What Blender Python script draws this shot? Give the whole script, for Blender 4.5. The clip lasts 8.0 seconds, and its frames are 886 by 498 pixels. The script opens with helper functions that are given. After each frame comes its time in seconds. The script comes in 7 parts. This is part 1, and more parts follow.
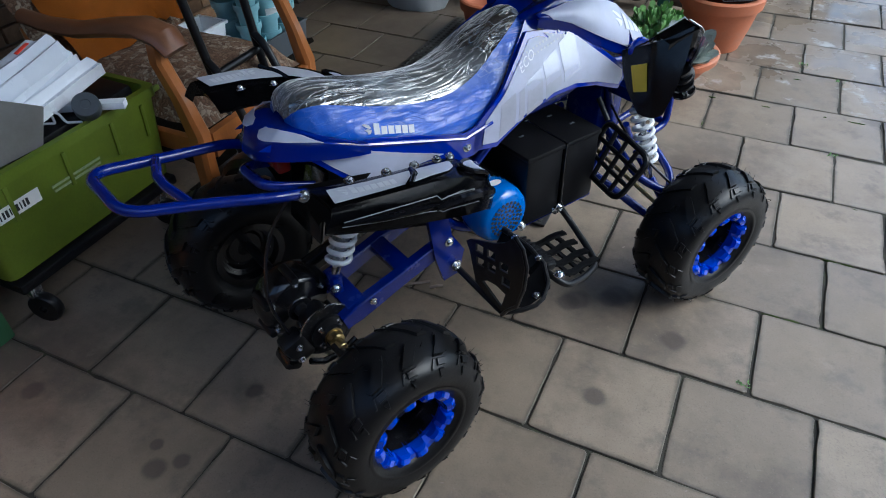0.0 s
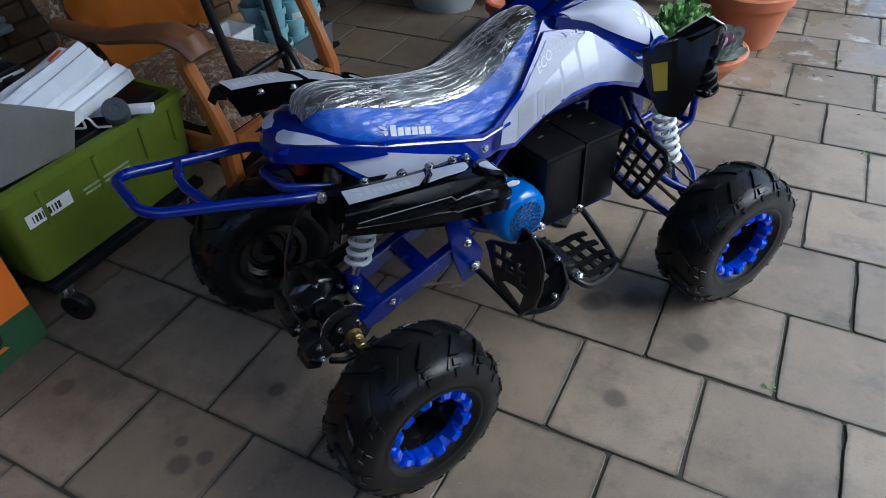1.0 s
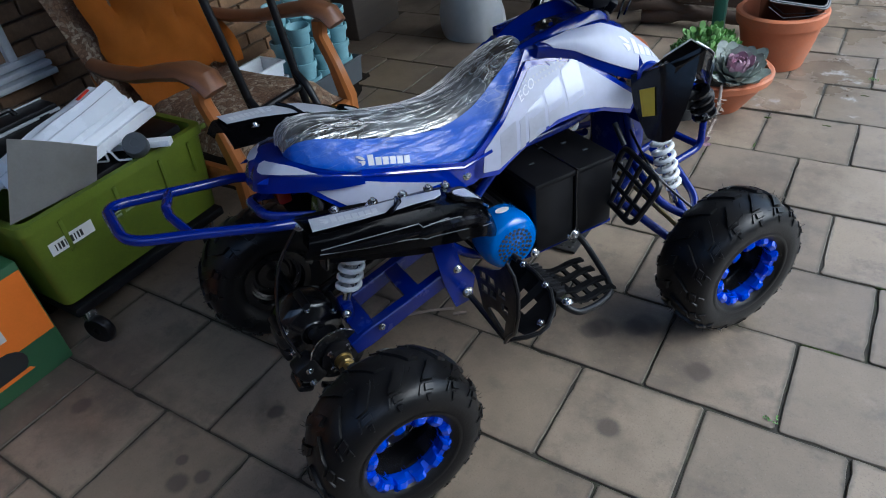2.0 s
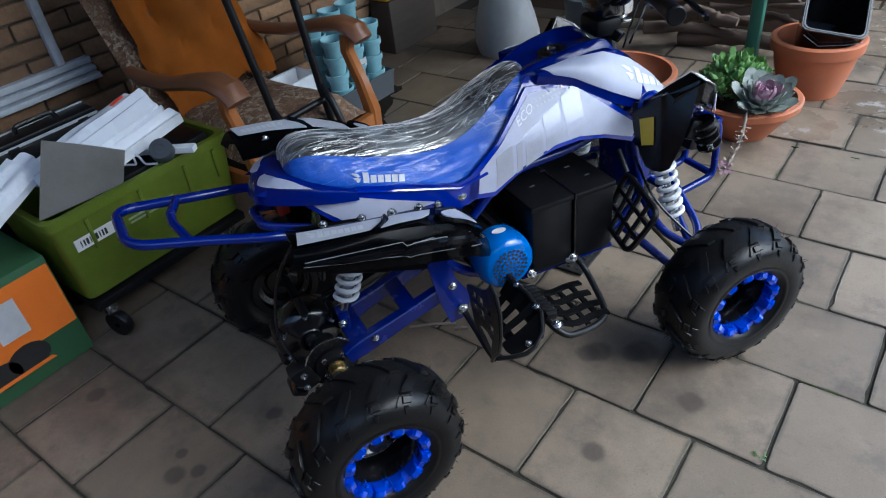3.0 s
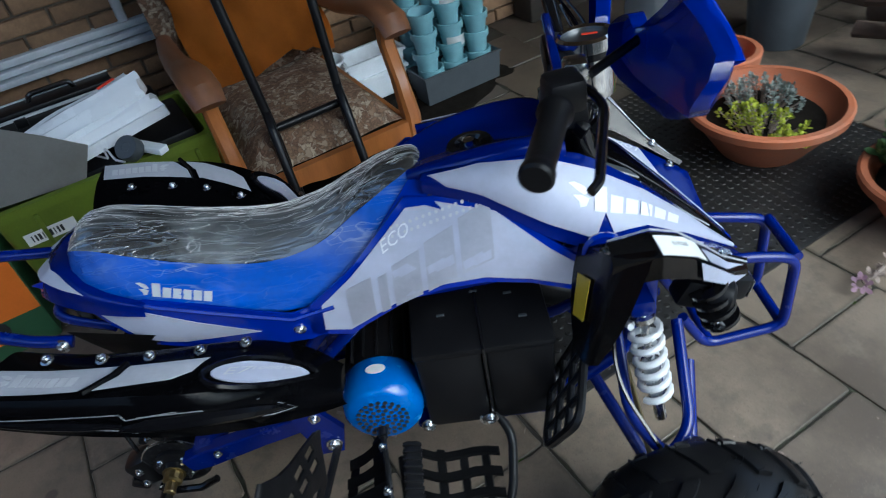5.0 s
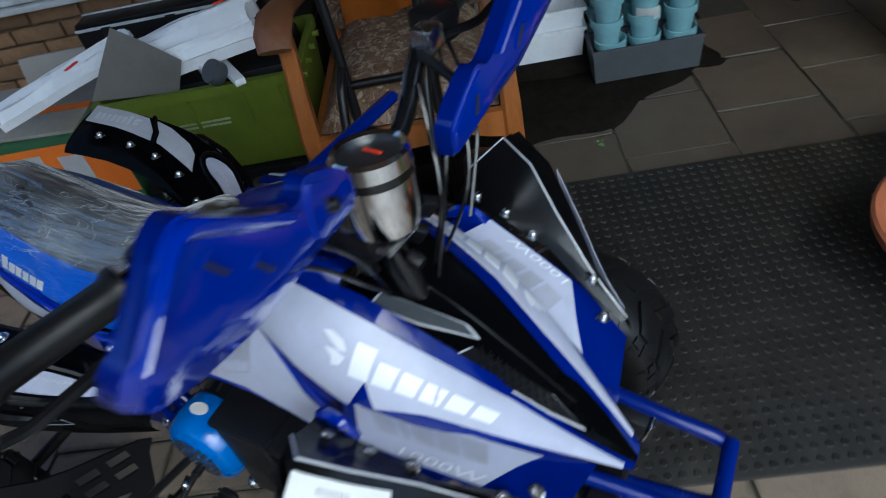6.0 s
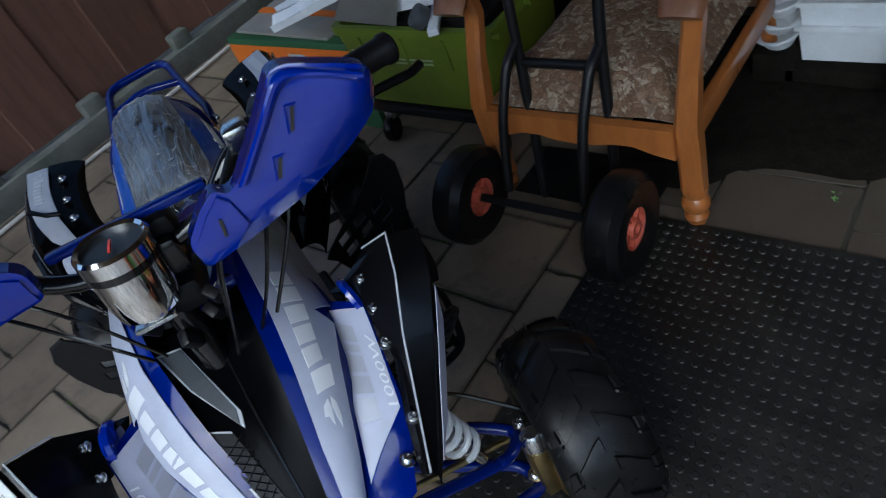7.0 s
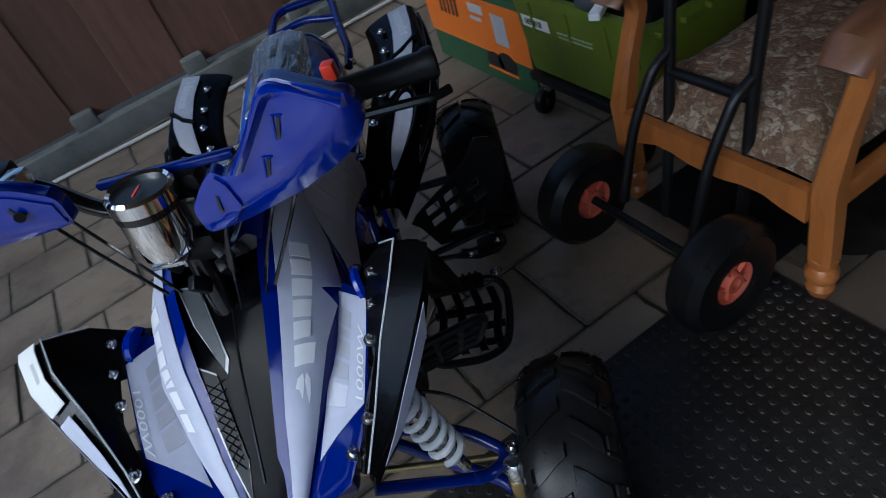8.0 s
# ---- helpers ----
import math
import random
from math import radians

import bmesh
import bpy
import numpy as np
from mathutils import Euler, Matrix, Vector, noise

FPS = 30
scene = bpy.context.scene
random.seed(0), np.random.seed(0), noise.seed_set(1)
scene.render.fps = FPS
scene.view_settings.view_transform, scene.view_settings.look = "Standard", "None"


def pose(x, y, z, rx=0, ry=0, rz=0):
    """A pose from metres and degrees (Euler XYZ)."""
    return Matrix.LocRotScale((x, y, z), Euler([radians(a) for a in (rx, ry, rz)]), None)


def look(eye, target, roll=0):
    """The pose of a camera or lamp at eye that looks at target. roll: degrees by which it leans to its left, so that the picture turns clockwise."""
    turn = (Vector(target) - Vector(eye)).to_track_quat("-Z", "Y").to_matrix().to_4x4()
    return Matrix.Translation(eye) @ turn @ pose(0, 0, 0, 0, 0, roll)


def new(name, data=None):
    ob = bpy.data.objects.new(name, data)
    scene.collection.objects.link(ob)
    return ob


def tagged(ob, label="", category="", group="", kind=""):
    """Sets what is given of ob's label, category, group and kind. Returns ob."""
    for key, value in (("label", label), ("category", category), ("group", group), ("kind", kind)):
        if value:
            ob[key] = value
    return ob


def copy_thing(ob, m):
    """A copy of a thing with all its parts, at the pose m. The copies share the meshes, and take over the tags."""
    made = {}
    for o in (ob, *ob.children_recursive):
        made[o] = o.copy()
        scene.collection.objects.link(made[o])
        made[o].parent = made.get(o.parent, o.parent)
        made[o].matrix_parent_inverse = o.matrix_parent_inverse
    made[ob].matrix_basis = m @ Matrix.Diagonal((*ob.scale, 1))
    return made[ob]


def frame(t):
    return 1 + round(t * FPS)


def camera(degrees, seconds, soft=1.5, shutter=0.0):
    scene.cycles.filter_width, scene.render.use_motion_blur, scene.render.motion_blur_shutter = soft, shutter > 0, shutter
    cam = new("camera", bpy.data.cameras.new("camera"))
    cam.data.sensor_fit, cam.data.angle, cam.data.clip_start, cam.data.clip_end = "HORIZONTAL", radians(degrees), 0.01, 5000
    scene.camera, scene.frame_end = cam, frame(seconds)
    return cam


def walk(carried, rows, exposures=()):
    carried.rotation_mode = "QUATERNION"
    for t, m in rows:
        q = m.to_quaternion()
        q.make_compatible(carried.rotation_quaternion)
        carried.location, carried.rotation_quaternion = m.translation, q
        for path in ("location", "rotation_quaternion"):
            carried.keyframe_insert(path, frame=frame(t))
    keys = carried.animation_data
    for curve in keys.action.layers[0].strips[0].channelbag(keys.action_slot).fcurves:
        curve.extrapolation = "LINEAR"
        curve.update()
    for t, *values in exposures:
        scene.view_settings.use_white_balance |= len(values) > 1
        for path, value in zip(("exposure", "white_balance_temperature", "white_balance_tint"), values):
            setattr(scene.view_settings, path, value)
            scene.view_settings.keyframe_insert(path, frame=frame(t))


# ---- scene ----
cam = camera(67.0, 8.0, soft=1.0, shutter=0.28)
PATH = [
    (0, (0.232, -1.192, 1.304), (-0.434, 0.18, 0.01), -1.2),
    (0.5, (0.233, -1.193, 1.304), (-0.474, 0.175, 0.027), -2.2),
    (1, (0.26, -1.183, 1.305), (-0.491, 0.15, 0.017), -3.5),
    (1.5, (0.339, -1.158, 1.311), (-0.498, 0.146, 0.045), -5.6),
    (2.8, (0.506, -1.07, 1.299), (-0.527, 0.195, 0.145), -7.5),
    (3, (0.521, -1.068, 1.334), (-0.526, 0.162, 0.154), -7.3),
    (3.5, (0.515, -0.981, 1.334), (-0.606, 0.189, 0.163), -8.9),
    (4, (0.482, -0.809, 1.35), (-0.679, 0.282, 0.141), -9.3),
    (4.5, (0.547, -0.507, 1.309), (-0.714, 0.442, 0.08), -9.7),
    (4.7, (0.557, -0.382, 1.308), (-0.758, 0.467, 0.063), -9.9),
    (5.8, (0.499, 0.402, 1.252), (-0.994, 0.368, -0.078), -14.3),
    (6, (0.406, 0.541, 1.257), (-1.055, 0.337, -0.093), -14.1),
    (6.2, (0.329, 0.694, 1.252), (-1.072, 0.301, -0.119), -16.0),
    (6.5, (0.196, 0.884, 1.228), (-1.094, 0.179, -0.129), -18.1),
    (6.8, (0.086, 1.043, 1.235), (-0.967, 0.0, -0.108), -22.5),
    (7, (0.005, 1.093, 1.247), (-0.928, -0.083, -0.075), -24.4),
    (7.5, (-0.091, 1.197, 1.264), (-0.811, -0.139, -0.039), -23.2),
    (8, (-0.201, 1.195, 1.251), (-0.669, -0.26, -0.039), -21.9),
]
EXPOSURE = [(0, 0.90, 5220, 1), (3, 1.0, 5190, 2), (4.7, 0.87, 5130, -3), (6.5, 0.40, 5180, -1), (8, 0.28, 5080, 2)]
walk(cam, [(t, look(eye, target, roll)) for t, eye, target, roll in PATH], EXPOSURE)

# ---- light ----
world = bpy.data.worlds.new("world")
scene.world = world
world.use_nodes = True
sky = world.node_tree.nodes.new("ShaderNodeTexSky")
sky.sky_type, sky.sun_disc = "NISHITA", False
sky.sun_elevation, sky.sun_rotation = radians(45), radians(73)
sky.air_density, sky.dust_density = 1.0, 4.0
world.node_tree.nodes["Background"].inputs["Strength"].default_value = 0.15
world.node_tree.links.new(sky.outputs[0], world.node_tree.nodes["Background"].inputs["Color"])
sun = new("sun", bpy.data.lights.new("sun", "SUN"))
sun.data.energy, sun.data.angle, sun.data.color = 1.15, radians(55), (1.0, 0.99, 0.98)
sun.matrix_world = look((2.4, 0.73, 2.5), (0, 0, 0))


# ---- materials ----
def surf(name, base, rough=0.5, metal=0.0, vary=0.2, scale=8.0, bump=0.1, bscale=150.0, coat=0.0, rnd=0.0, dirt=None, dirt_amt=0.0, spec=0.5, stretch=(1, 1, 1)):
    """A procedural surface: colour broken up at two scales, fine relief, optional dirt blotches and per-object variation."""
    m = bpy.data.materials.new(name)
    m.use_nodes = True
    nt, b = m.node_tree, m.node_tree.nodes["Principled BSDF"]
    b.inputs["Roughness"].default_value, b.inputs["Metallic"].default_value = rough, metal
    b.inputs["Coat Weight"].default_value, b.inputs["Coat Roughness"].default_value = coat, 0.08
    b.inputs["Specular IOR Level"].default_value = spec

    def node(kind, **kw):
        n = nt.nodes.new(kind)
        for k, v in kw.items():
            n.inputs[k].default_value = v
        return n
    co = node("ShaderNodeTexCoord")
    mp = node("ShaderNodeMapping", Scale=stretch)
    nt.links.new(co.outputs["Object"], mp.inputs[0])
    big = node("ShaderNodeTexNoise", Scale=scale, Detail=5.0, Roughness=0.6)
    fine = node("ShaderNodeTexNoise", Scale=bscale, Detail=3.0)
    for n in (big, fine):
        nt.links.new(mp.outputs[0], n.inputs["Vector"])
    add = nt.nodes.new("ShaderNodeMath")
    add.operation = "MULTIPLY_ADD"
    nt.links.new(fine.outputs[0], add.inputs[0])
    add.inputs[1].default_value = 0.35
    nt.links.new(big.outputs[0], add.inputs[2])
    mr = node("ShaderNodeMapRange")
    for k, v in zip((1, 2, 3, 4), (0.35, 1.0, 1 - vary, 1 + vary)):
        mr.inputs[k].default_value = v
    nt.links.new(add.outputs[0], mr.inputs[0])
    fac = mr.outputs[0]
    if rnd:
        info = node("ShaderNodeObjectInfo")
        r2 = node("ShaderNodeMapRange")
        for k, v in zip((1, 2, 3, 4), (0, 1, 1 - rnd, 1 + rnd)):
            r2.inputs[k].default_value = v
        nt.links.new(info.outputs["Random"], r2.inputs[0])
        mm = nt.nodes.new("ShaderNodeMath")
        mm.operation = "MULTIPLY"
        nt.links.new(fac, mm.inputs[0])
        nt.links.new(r2.outputs[0], mm.inputs[1])
        fac = mm.outputs[0]
    hsv = node("ShaderNodeHueSaturation", Color=(*base, 1))
    nt.links.new(fac, hsv.inputs["Value"])
    out = hsv.outputs[0]
    if dirt:
        dn = node("ShaderNodeTexNoise", Scale=scale * 0.6, Detail=8.0, Roughness=0.7)
        dmap = node("ShaderNodeMapping", Location=(7, 3, 1))
        nt.links.new(co.outputs["Object"], dmap.inputs[0])
        nt.links.new(dmap.outputs[0], dn.inputs["Vector"])
        dr = node("ShaderNodeMapRange")
        for k, v in zip((1, 2, 3, 4), (0.5, 0.72, 0, dirt_amt)):
            dr.inputs[k].default_value = v
        nt.links.new(dn.outputs[0], dr.inputs[0])
        mix = nt.nodes.new("ShaderNodeMix")
        mix.data_type = "RGBA"
        nt.links.new(dr.outputs[0], mix.inputs[0])
        nt.links.new(out, mix.inputs[6])
        mix.inputs[7].default_value = (*dirt, 1)
        out = mix.outputs[2]
    nt.links.new(out, b.inputs["Base Color"])
    rr = node("ShaderNodeMapRange")
    for k, v in zip((1, 2, 3, 4), (0.3, 0.8, max(rough - 0.08, 0.02), min(rough + 0.1, 1))):
        rr.inputs[k].default_value = v
    nt.links.new(big.outputs[0], rr.inputs[0])
    nt.links.new(rr.outputs[0], b.inputs["Roughness"])
    bp = node("ShaderNodeBump", Strength=bump, Distance=0.004)
    nt.links.new(add.outputs[0], bp.inputs["Height"])
    nt.links.new(bp.outputs[0], b.inputs["Normal"])
    return m


def wrapped(name, base, rough, glint=0.5, low=0.03, veil=0.0):
    """Vinyl under thin wrinkled clear film: long fine creases with glints painted pale, a hazy film and a glossy coat
    with its own relief.
    """
    m = surf(name, base, rough, vary=0.25, scale=14, bump=0.25, bscale=120)
    nt, b = m.node_tree, m.node_tree.nodes["Principled BSDF"]
    co = nt.nodes.new("ShaderNodeTexCoord")

    def math_node(op, x, y, clamp=False):
        n = nt.nodes.new("ShaderNodeMath")
        n.operation, n.use_clamp = op, clamp
        for k, v in enumerate((x, y)):
            if isinstance(v, (int, float)):
                n.inputs[k].default_value = v
            else:
                nt.links.new(v, n.inputs[k])
        return n.outputs[0]

    def ramp(sock, a0, a1, b0, b1):
        r = nt.nodes.new("ShaderNodeMapRange")
        r.interpolation_type = "SMOOTHSTEP"
        for k, v in zip((1, 2, 3, 4), (a0, a1, b0, b1)):
            r.inputs[k].default_value = v
        nt.links.new(sock, r.inputs[0])
        return r.outputs[0]

    def noisy(scale, rot, detail, dist, shift):
        mp = nt.nodes.new("ShaderNodeMapping")
        mp.inputs["Scale"].default_value, mp.inputs["Rotation"].default_value, mp.inputs["Location"].default_value = scale, rot, (shift, shift * 2, -shift)
        nt.links.new(co.outputs["Object"], mp.inputs[0])
        n = nt.nodes.new("ShaderNodeTexNoise")
        n.inputs["Scale"].default_value, n.inputs["Detail"].default_value, n.inputs["Roughness"].default_value, n.inputs["Distortion"].default_value = 1.0, detail, 0.5, dist
        nt.links.new(mp.outputs[0], n.inputs["Vector"])
        return n.outputs[0]
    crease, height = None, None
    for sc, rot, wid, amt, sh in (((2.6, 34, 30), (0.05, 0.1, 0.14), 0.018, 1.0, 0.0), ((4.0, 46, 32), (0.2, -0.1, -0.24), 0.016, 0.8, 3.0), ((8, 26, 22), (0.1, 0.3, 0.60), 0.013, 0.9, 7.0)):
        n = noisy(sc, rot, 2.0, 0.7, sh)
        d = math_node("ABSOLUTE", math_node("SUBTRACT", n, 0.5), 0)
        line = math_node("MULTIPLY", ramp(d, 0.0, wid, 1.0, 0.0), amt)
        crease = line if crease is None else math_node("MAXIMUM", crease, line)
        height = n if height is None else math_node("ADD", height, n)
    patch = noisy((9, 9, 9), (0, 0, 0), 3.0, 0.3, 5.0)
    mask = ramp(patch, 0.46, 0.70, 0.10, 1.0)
    # creases go pale in the colour to stand for glints on the film
    cover = math_node("ADD", math_node("MULTIPLY", math_node("MULTIPLY", crease, mask), glint), low)
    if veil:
        # where the film stands off it turns milky; the patches also paint its sheen
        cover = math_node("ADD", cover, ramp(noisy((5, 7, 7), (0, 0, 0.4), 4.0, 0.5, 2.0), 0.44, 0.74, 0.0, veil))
    bp = nt.nodes.new("ShaderNodeBump")
    bp.inputs["Strength"].default_value, bp.inputs["Distance"].default_value = 0.45, 0.020
    nt.links.new(math_node("ADD", height, math_node("MULTIPLY", crease, 0.22)), bp.inputs["Height"])
    nt.links.new(bp.outputs[0], b.inputs["Coat Normal"])
    b.inputs["Coat Weight"].default_value, b.inputs["Coat Roughness"].default_value, b.inputs["Coat IOR"].default_value = 1.0, 0.27, 1.65
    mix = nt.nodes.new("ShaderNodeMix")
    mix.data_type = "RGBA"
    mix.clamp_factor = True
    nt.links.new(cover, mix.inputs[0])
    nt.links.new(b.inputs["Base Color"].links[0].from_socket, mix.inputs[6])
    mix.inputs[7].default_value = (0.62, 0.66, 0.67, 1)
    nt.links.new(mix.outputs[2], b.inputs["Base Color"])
    return m


def fabric():
    """Woven upholstery with a cream and brown leaf pattern, slightly raised."""
    m = surf("patterned_fabric", (0.16, 0.095, 0.06), 0.9, vary=0.5, scale=30, bump=0.5, bscale=260, spec=0.2)
    nt, b = m.node_tree, m.node_tree.nodes["Principled BSDF"]
    col = b.inputs["Base Color"].links[0].from_socket
    co = nt.nodes.new("ShaderNodeTexCoord")
    wob = nt.nodes.new("ShaderNodeTexNoise")
    wob.inputs["Scale"].default_value, wob.inputs["Detail"].default_value = 22.0, 4.0
    nt.links.new(co.outputs["Object"], wob.inputs["Vector"])
    broad = nt.nodes.new("ShaderNodeTexNoise")
    broad.inputs["Scale"].default_value, broad.inputs["Detail"].default_value = 7.0, 3.0
    nt.links.new(co.outputs["Object"], broad.inputs["Vector"])
    mixv = nt.nodes.new("ShaderNodeMix")
    mixv.data_type = "VECTOR"
    mixv.inputs[0].default_value = 0.09
    nt.links.new(co.outputs["Object"], mixv.inputs[4])
    nt.links.new(wob.outputs["Color"], mixv.inputs[5])
    edge = nt.nodes.new("ShaderNodeTexVoronoi")
    edge.feature = "DISTANCE_TO_EDGE"
    cell = nt.nodes.new("ShaderNodeTexVoronoi")
    for v in (edge, cell):
        v.inputs["Scale"].default_value = 62.0
        nt.links.new(mixv.outputs[1], v.inputs["Vector"])
    sep = nt.nodes.new("ShaderNodeSeparateColor")
    nt.links.new(cell.outputs["Color"], sep.inputs[0])
    lift = nt.nodes.new("ShaderNodeMath")
    lift.operation = "MULTIPLY_ADD"
    nt.links.new(broad.outputs[0], lift.inputs[0])
    lift.inputs[1].default_value = 1.3
    nt.links.new(sep.outputs[1], lift.inputs[2])
    for sock, lo, hi, amt, tone in ((sep.outputs[0], 0.2, 0.9, 0.6, (0.27, 0.175, 0.105)), (lift.outputs[0], 1.18, 1.55, 0.62, (0.50, 0.42, 0.31)), (edge.outputs["Distance"], 0.16, 0.02, 0.55, (0.075, 0.045, 0.030))):
        r = nt.nodes.new("ShaderNodeMapRange")
        for k, v in zip((1, 2, 3, 4), (lo, hi, 0.0, amt)):
            r.inputs[k].default_value = v
        nt.links.new(sock, r.inputs[0])
        mix = nt.nodes.new("ShaderNodeMix")
        mix.data_type = "RGBA"
        nt.links.new(r.outputs[0], mix.inputs[0])
        nt.links.new(col, mix.inputs[6])
        mix.inputs[7].default_value = (*tone, 1)
        col = mix.outputs[2]
    nt.links.new(col, b.inputs["Base Color"])
    bp = nt.nodes.new("ShaderNodeBump")
    bp.inputs["Strength"].default_value, bp.inputs["Distance"].default_value = 0.7, 0.004
    nt.links.new(edge.outputs["Distance"], bp.inputs["Height"])
    nt.links.new(b.inputs["Normal"].links[0].from_socket, bp.inputs["Normal"])
    nt.links.new(bp.outputs[0], b.inputs["Normal"])
    return m


SPOTS = [(-0.012, 0.145, 0.042), (-0.03, 0.125, 0.036), (0.088, 0.205, 0.046), (0.072, 0.185, 0.036), (0.255, 0.102, 0.035), (0.119, -0.155, 0.032), (-0.63, -0.476, 0.025), (-0.70, -0.74, 0.03), (-0.66, -0.70, 0.022), (-0.74, -0.69, 0.018), (-1.13, -0.70, 0.03), (0.30, 0.30, 0.03)]


def paving(name, edges):
    """Worn concrete: blotches and round oil spots that run across the pavers, dirty edges on each."""
    m = surf(name, (0.232, 0.184, 0.134), 0.45, vary=0.16, scale=9, bump=0.25, bscale=220, rnd=0.17)
    nt, b = m.node_tree, m.node_tree.nodes["Principled BSDF"]
    col = b.inputs["Base Color"].links[0].from_socket
    geo = nt.nodes.new("ShaderNodeNewGeometry")

    def ramp(sock, a0, a1, b0, b1):
        r = nt.nodes.new("ShaderNodeMapRange")
        r.interpolation_type = "SMOOTHSTEP"
        for k, v in zip((1, 2, 3, 4), (a0, a1, b0, b1)):
            r.inputs[k].default_value = v
        nt.links.new(sock, r.inputs[0])
        return r.outputs[0]

    def math_node(op, x, y):
        n = nt.nodes.new("ShaderNodeMath")
        n.operation = op
        for k, v in enumerate((x, y)):
            if isinstance(v, (int, float)):
                n.inputs[k].default_value = v
            else:
                nt.links.new(v, n.inputs[k])
        return n.outputs[0]

    def noisy(scale, detail, rough, shift):
        mp = nt.nodes.new("ShaderNodeMapping")
        mp.inputs["Location"].default_value = (shift, -shift, 0)
        nt.links.new(geo.outputs["Position"], mp.inputs[0])
        n = nt.nodes.new("ShaderNodeTexNoise")
        n.inputs["Scale"].default_value, n.inputs["Detail"].default_value, n.inputs["Roughness"].default_value = scale, detail, rough
        nt.links.new(mp.outputs[0], n.inputs["Vector"])
        return n.outputs[0]

    def stain(colour, fac):
        nonlocal col
        mix = nt.nodes.new("ShaderNodeMix")
        mix.data_type = "RGBA"
        nt.links.new(fac, mix.inputs[0])
        nt.links.new(col, mix.inputs[6])
        mix.inputs[7].default_value = (*colour, 1)
        col = mix.outputs[2]
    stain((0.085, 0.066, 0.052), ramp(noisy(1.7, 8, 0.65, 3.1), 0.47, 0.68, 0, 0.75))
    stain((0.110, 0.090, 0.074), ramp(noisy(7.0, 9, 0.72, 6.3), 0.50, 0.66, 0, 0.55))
    stain((0.27, 0.23, 0.178), ramp(noisy(11.0, 8, 0.7, 1.7), 0.58, 0.70, 0, 0.35))
    stain((0.25, 0.208, 0.160), ramp(noisy(2.3, 9, 0.7, 8.4), 0.55, 0.75, 0, 0.5))
    stain((0.09, 0.078, 0.064), ramp(noisy(240, 2, 0.5, 4.0), 0.58, 0.70, 0, 0.30))
    stain((0.30, 0.27, 0.225), ramp(noisy(170, 2, 0.5, 9.0), 0.64, 0.74, 0, 0.22))
    # damp soil stains by the bed, deepened to stand in for the dim house side
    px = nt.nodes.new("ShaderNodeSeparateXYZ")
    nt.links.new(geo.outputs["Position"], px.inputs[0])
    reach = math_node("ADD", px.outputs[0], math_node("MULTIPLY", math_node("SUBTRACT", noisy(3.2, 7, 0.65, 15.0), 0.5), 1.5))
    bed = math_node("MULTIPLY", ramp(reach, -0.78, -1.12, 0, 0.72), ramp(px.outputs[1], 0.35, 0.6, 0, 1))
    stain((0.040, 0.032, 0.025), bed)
    # beyond the canopy: rain-wet patches, and pale streaks painting lime and the puddles' sky glare
    open_air = math_node("MULTIPLY", ramp(px.outputs[1], 1.35, 1.75, 0, 1), ramp(px.outputs[0], -0.2, 0.15, 0, 1))
    stain((0.46, 0.45, 0.43), math_node("MULTIPLY", open_air, ramp(noisy(5.5, 8, 0.68, 27.0), 0.58, 0.66, 0, 0.75)))
    # round spots
    vo = nt.nodes.new("ShaderNodeTexVoronoi")
    vo.inputs["Scale"].default_value = 3.4
    nt.links.new(geo.outputs["Position"], vo.inputs["Vector"])
    d = math_node("SUBTRACT", vo.outputs["Distance"], math_node("MULTIPLY", noisy(30, 4, 0.6, 1.0), 0.16))
    stain((0.045, 0.037, 0.032), ramp(d, 0.0, 0.06, 0.3, 0))
    for x, y, r in SPOTS:
        vd = nt.nodes.new("ShaderNodeVectorMath")
        vd.operation = "DISTANCE"
        nt.links.new(geo.outputs["Position"], vd.inputs[0])
        vd.inputs[1].default_value = (x, y, 0)
        d = math_node("SUBTRACT", vd.outputs["Value"], math_node("MULTIPLY", noisy(34, 4, 0.6, x), r * 0.5))
        stain((0.040, 0.033, 0.029), ramp(d, r * 0.35, r * 0.85, 0.6, 0))
    # edges
    tc = nt.nodes.new("ShaderNodeTexCoord")
    sp = nt.nodes.new("ShaderNodeSeparateXYZ")
    nt.links.new(tc.outputs["Object"], sp.inputs[0])
    e = math_node("MAXIMUM", math_node("ABSOLUTE", sp.outputs[0], 0), math_node("ABSOLUTE", sp.outputs[1], 0))
    e = math_node("ADD", e, math_node("MULTIPLY", noisy(12, 6, 0.7, 5.0), 0.03))
    if edges:
        stain((0.070, 0.060, 0.042), ramp(e, 0.150, 0.164, 0, 0.8))
    nt.links.new(col, b.inputs["Base Color"])
    rr = ramp(noisy(2.6, 6, 0.6, 12.0), 0.35, 0.7, 0.32, 0.62)
    dry = math_node("SUBTRACT", 1.0, math_node("MULTIPLY", open_air, ramp(noisy(3.6, 6, 0.6, 21.0), 0.44, 0.60, 0, 0.8)))
    nt.links.new(math_node("MULTIPLY", rr, dry), b.inputs["Roughness"])
    return m


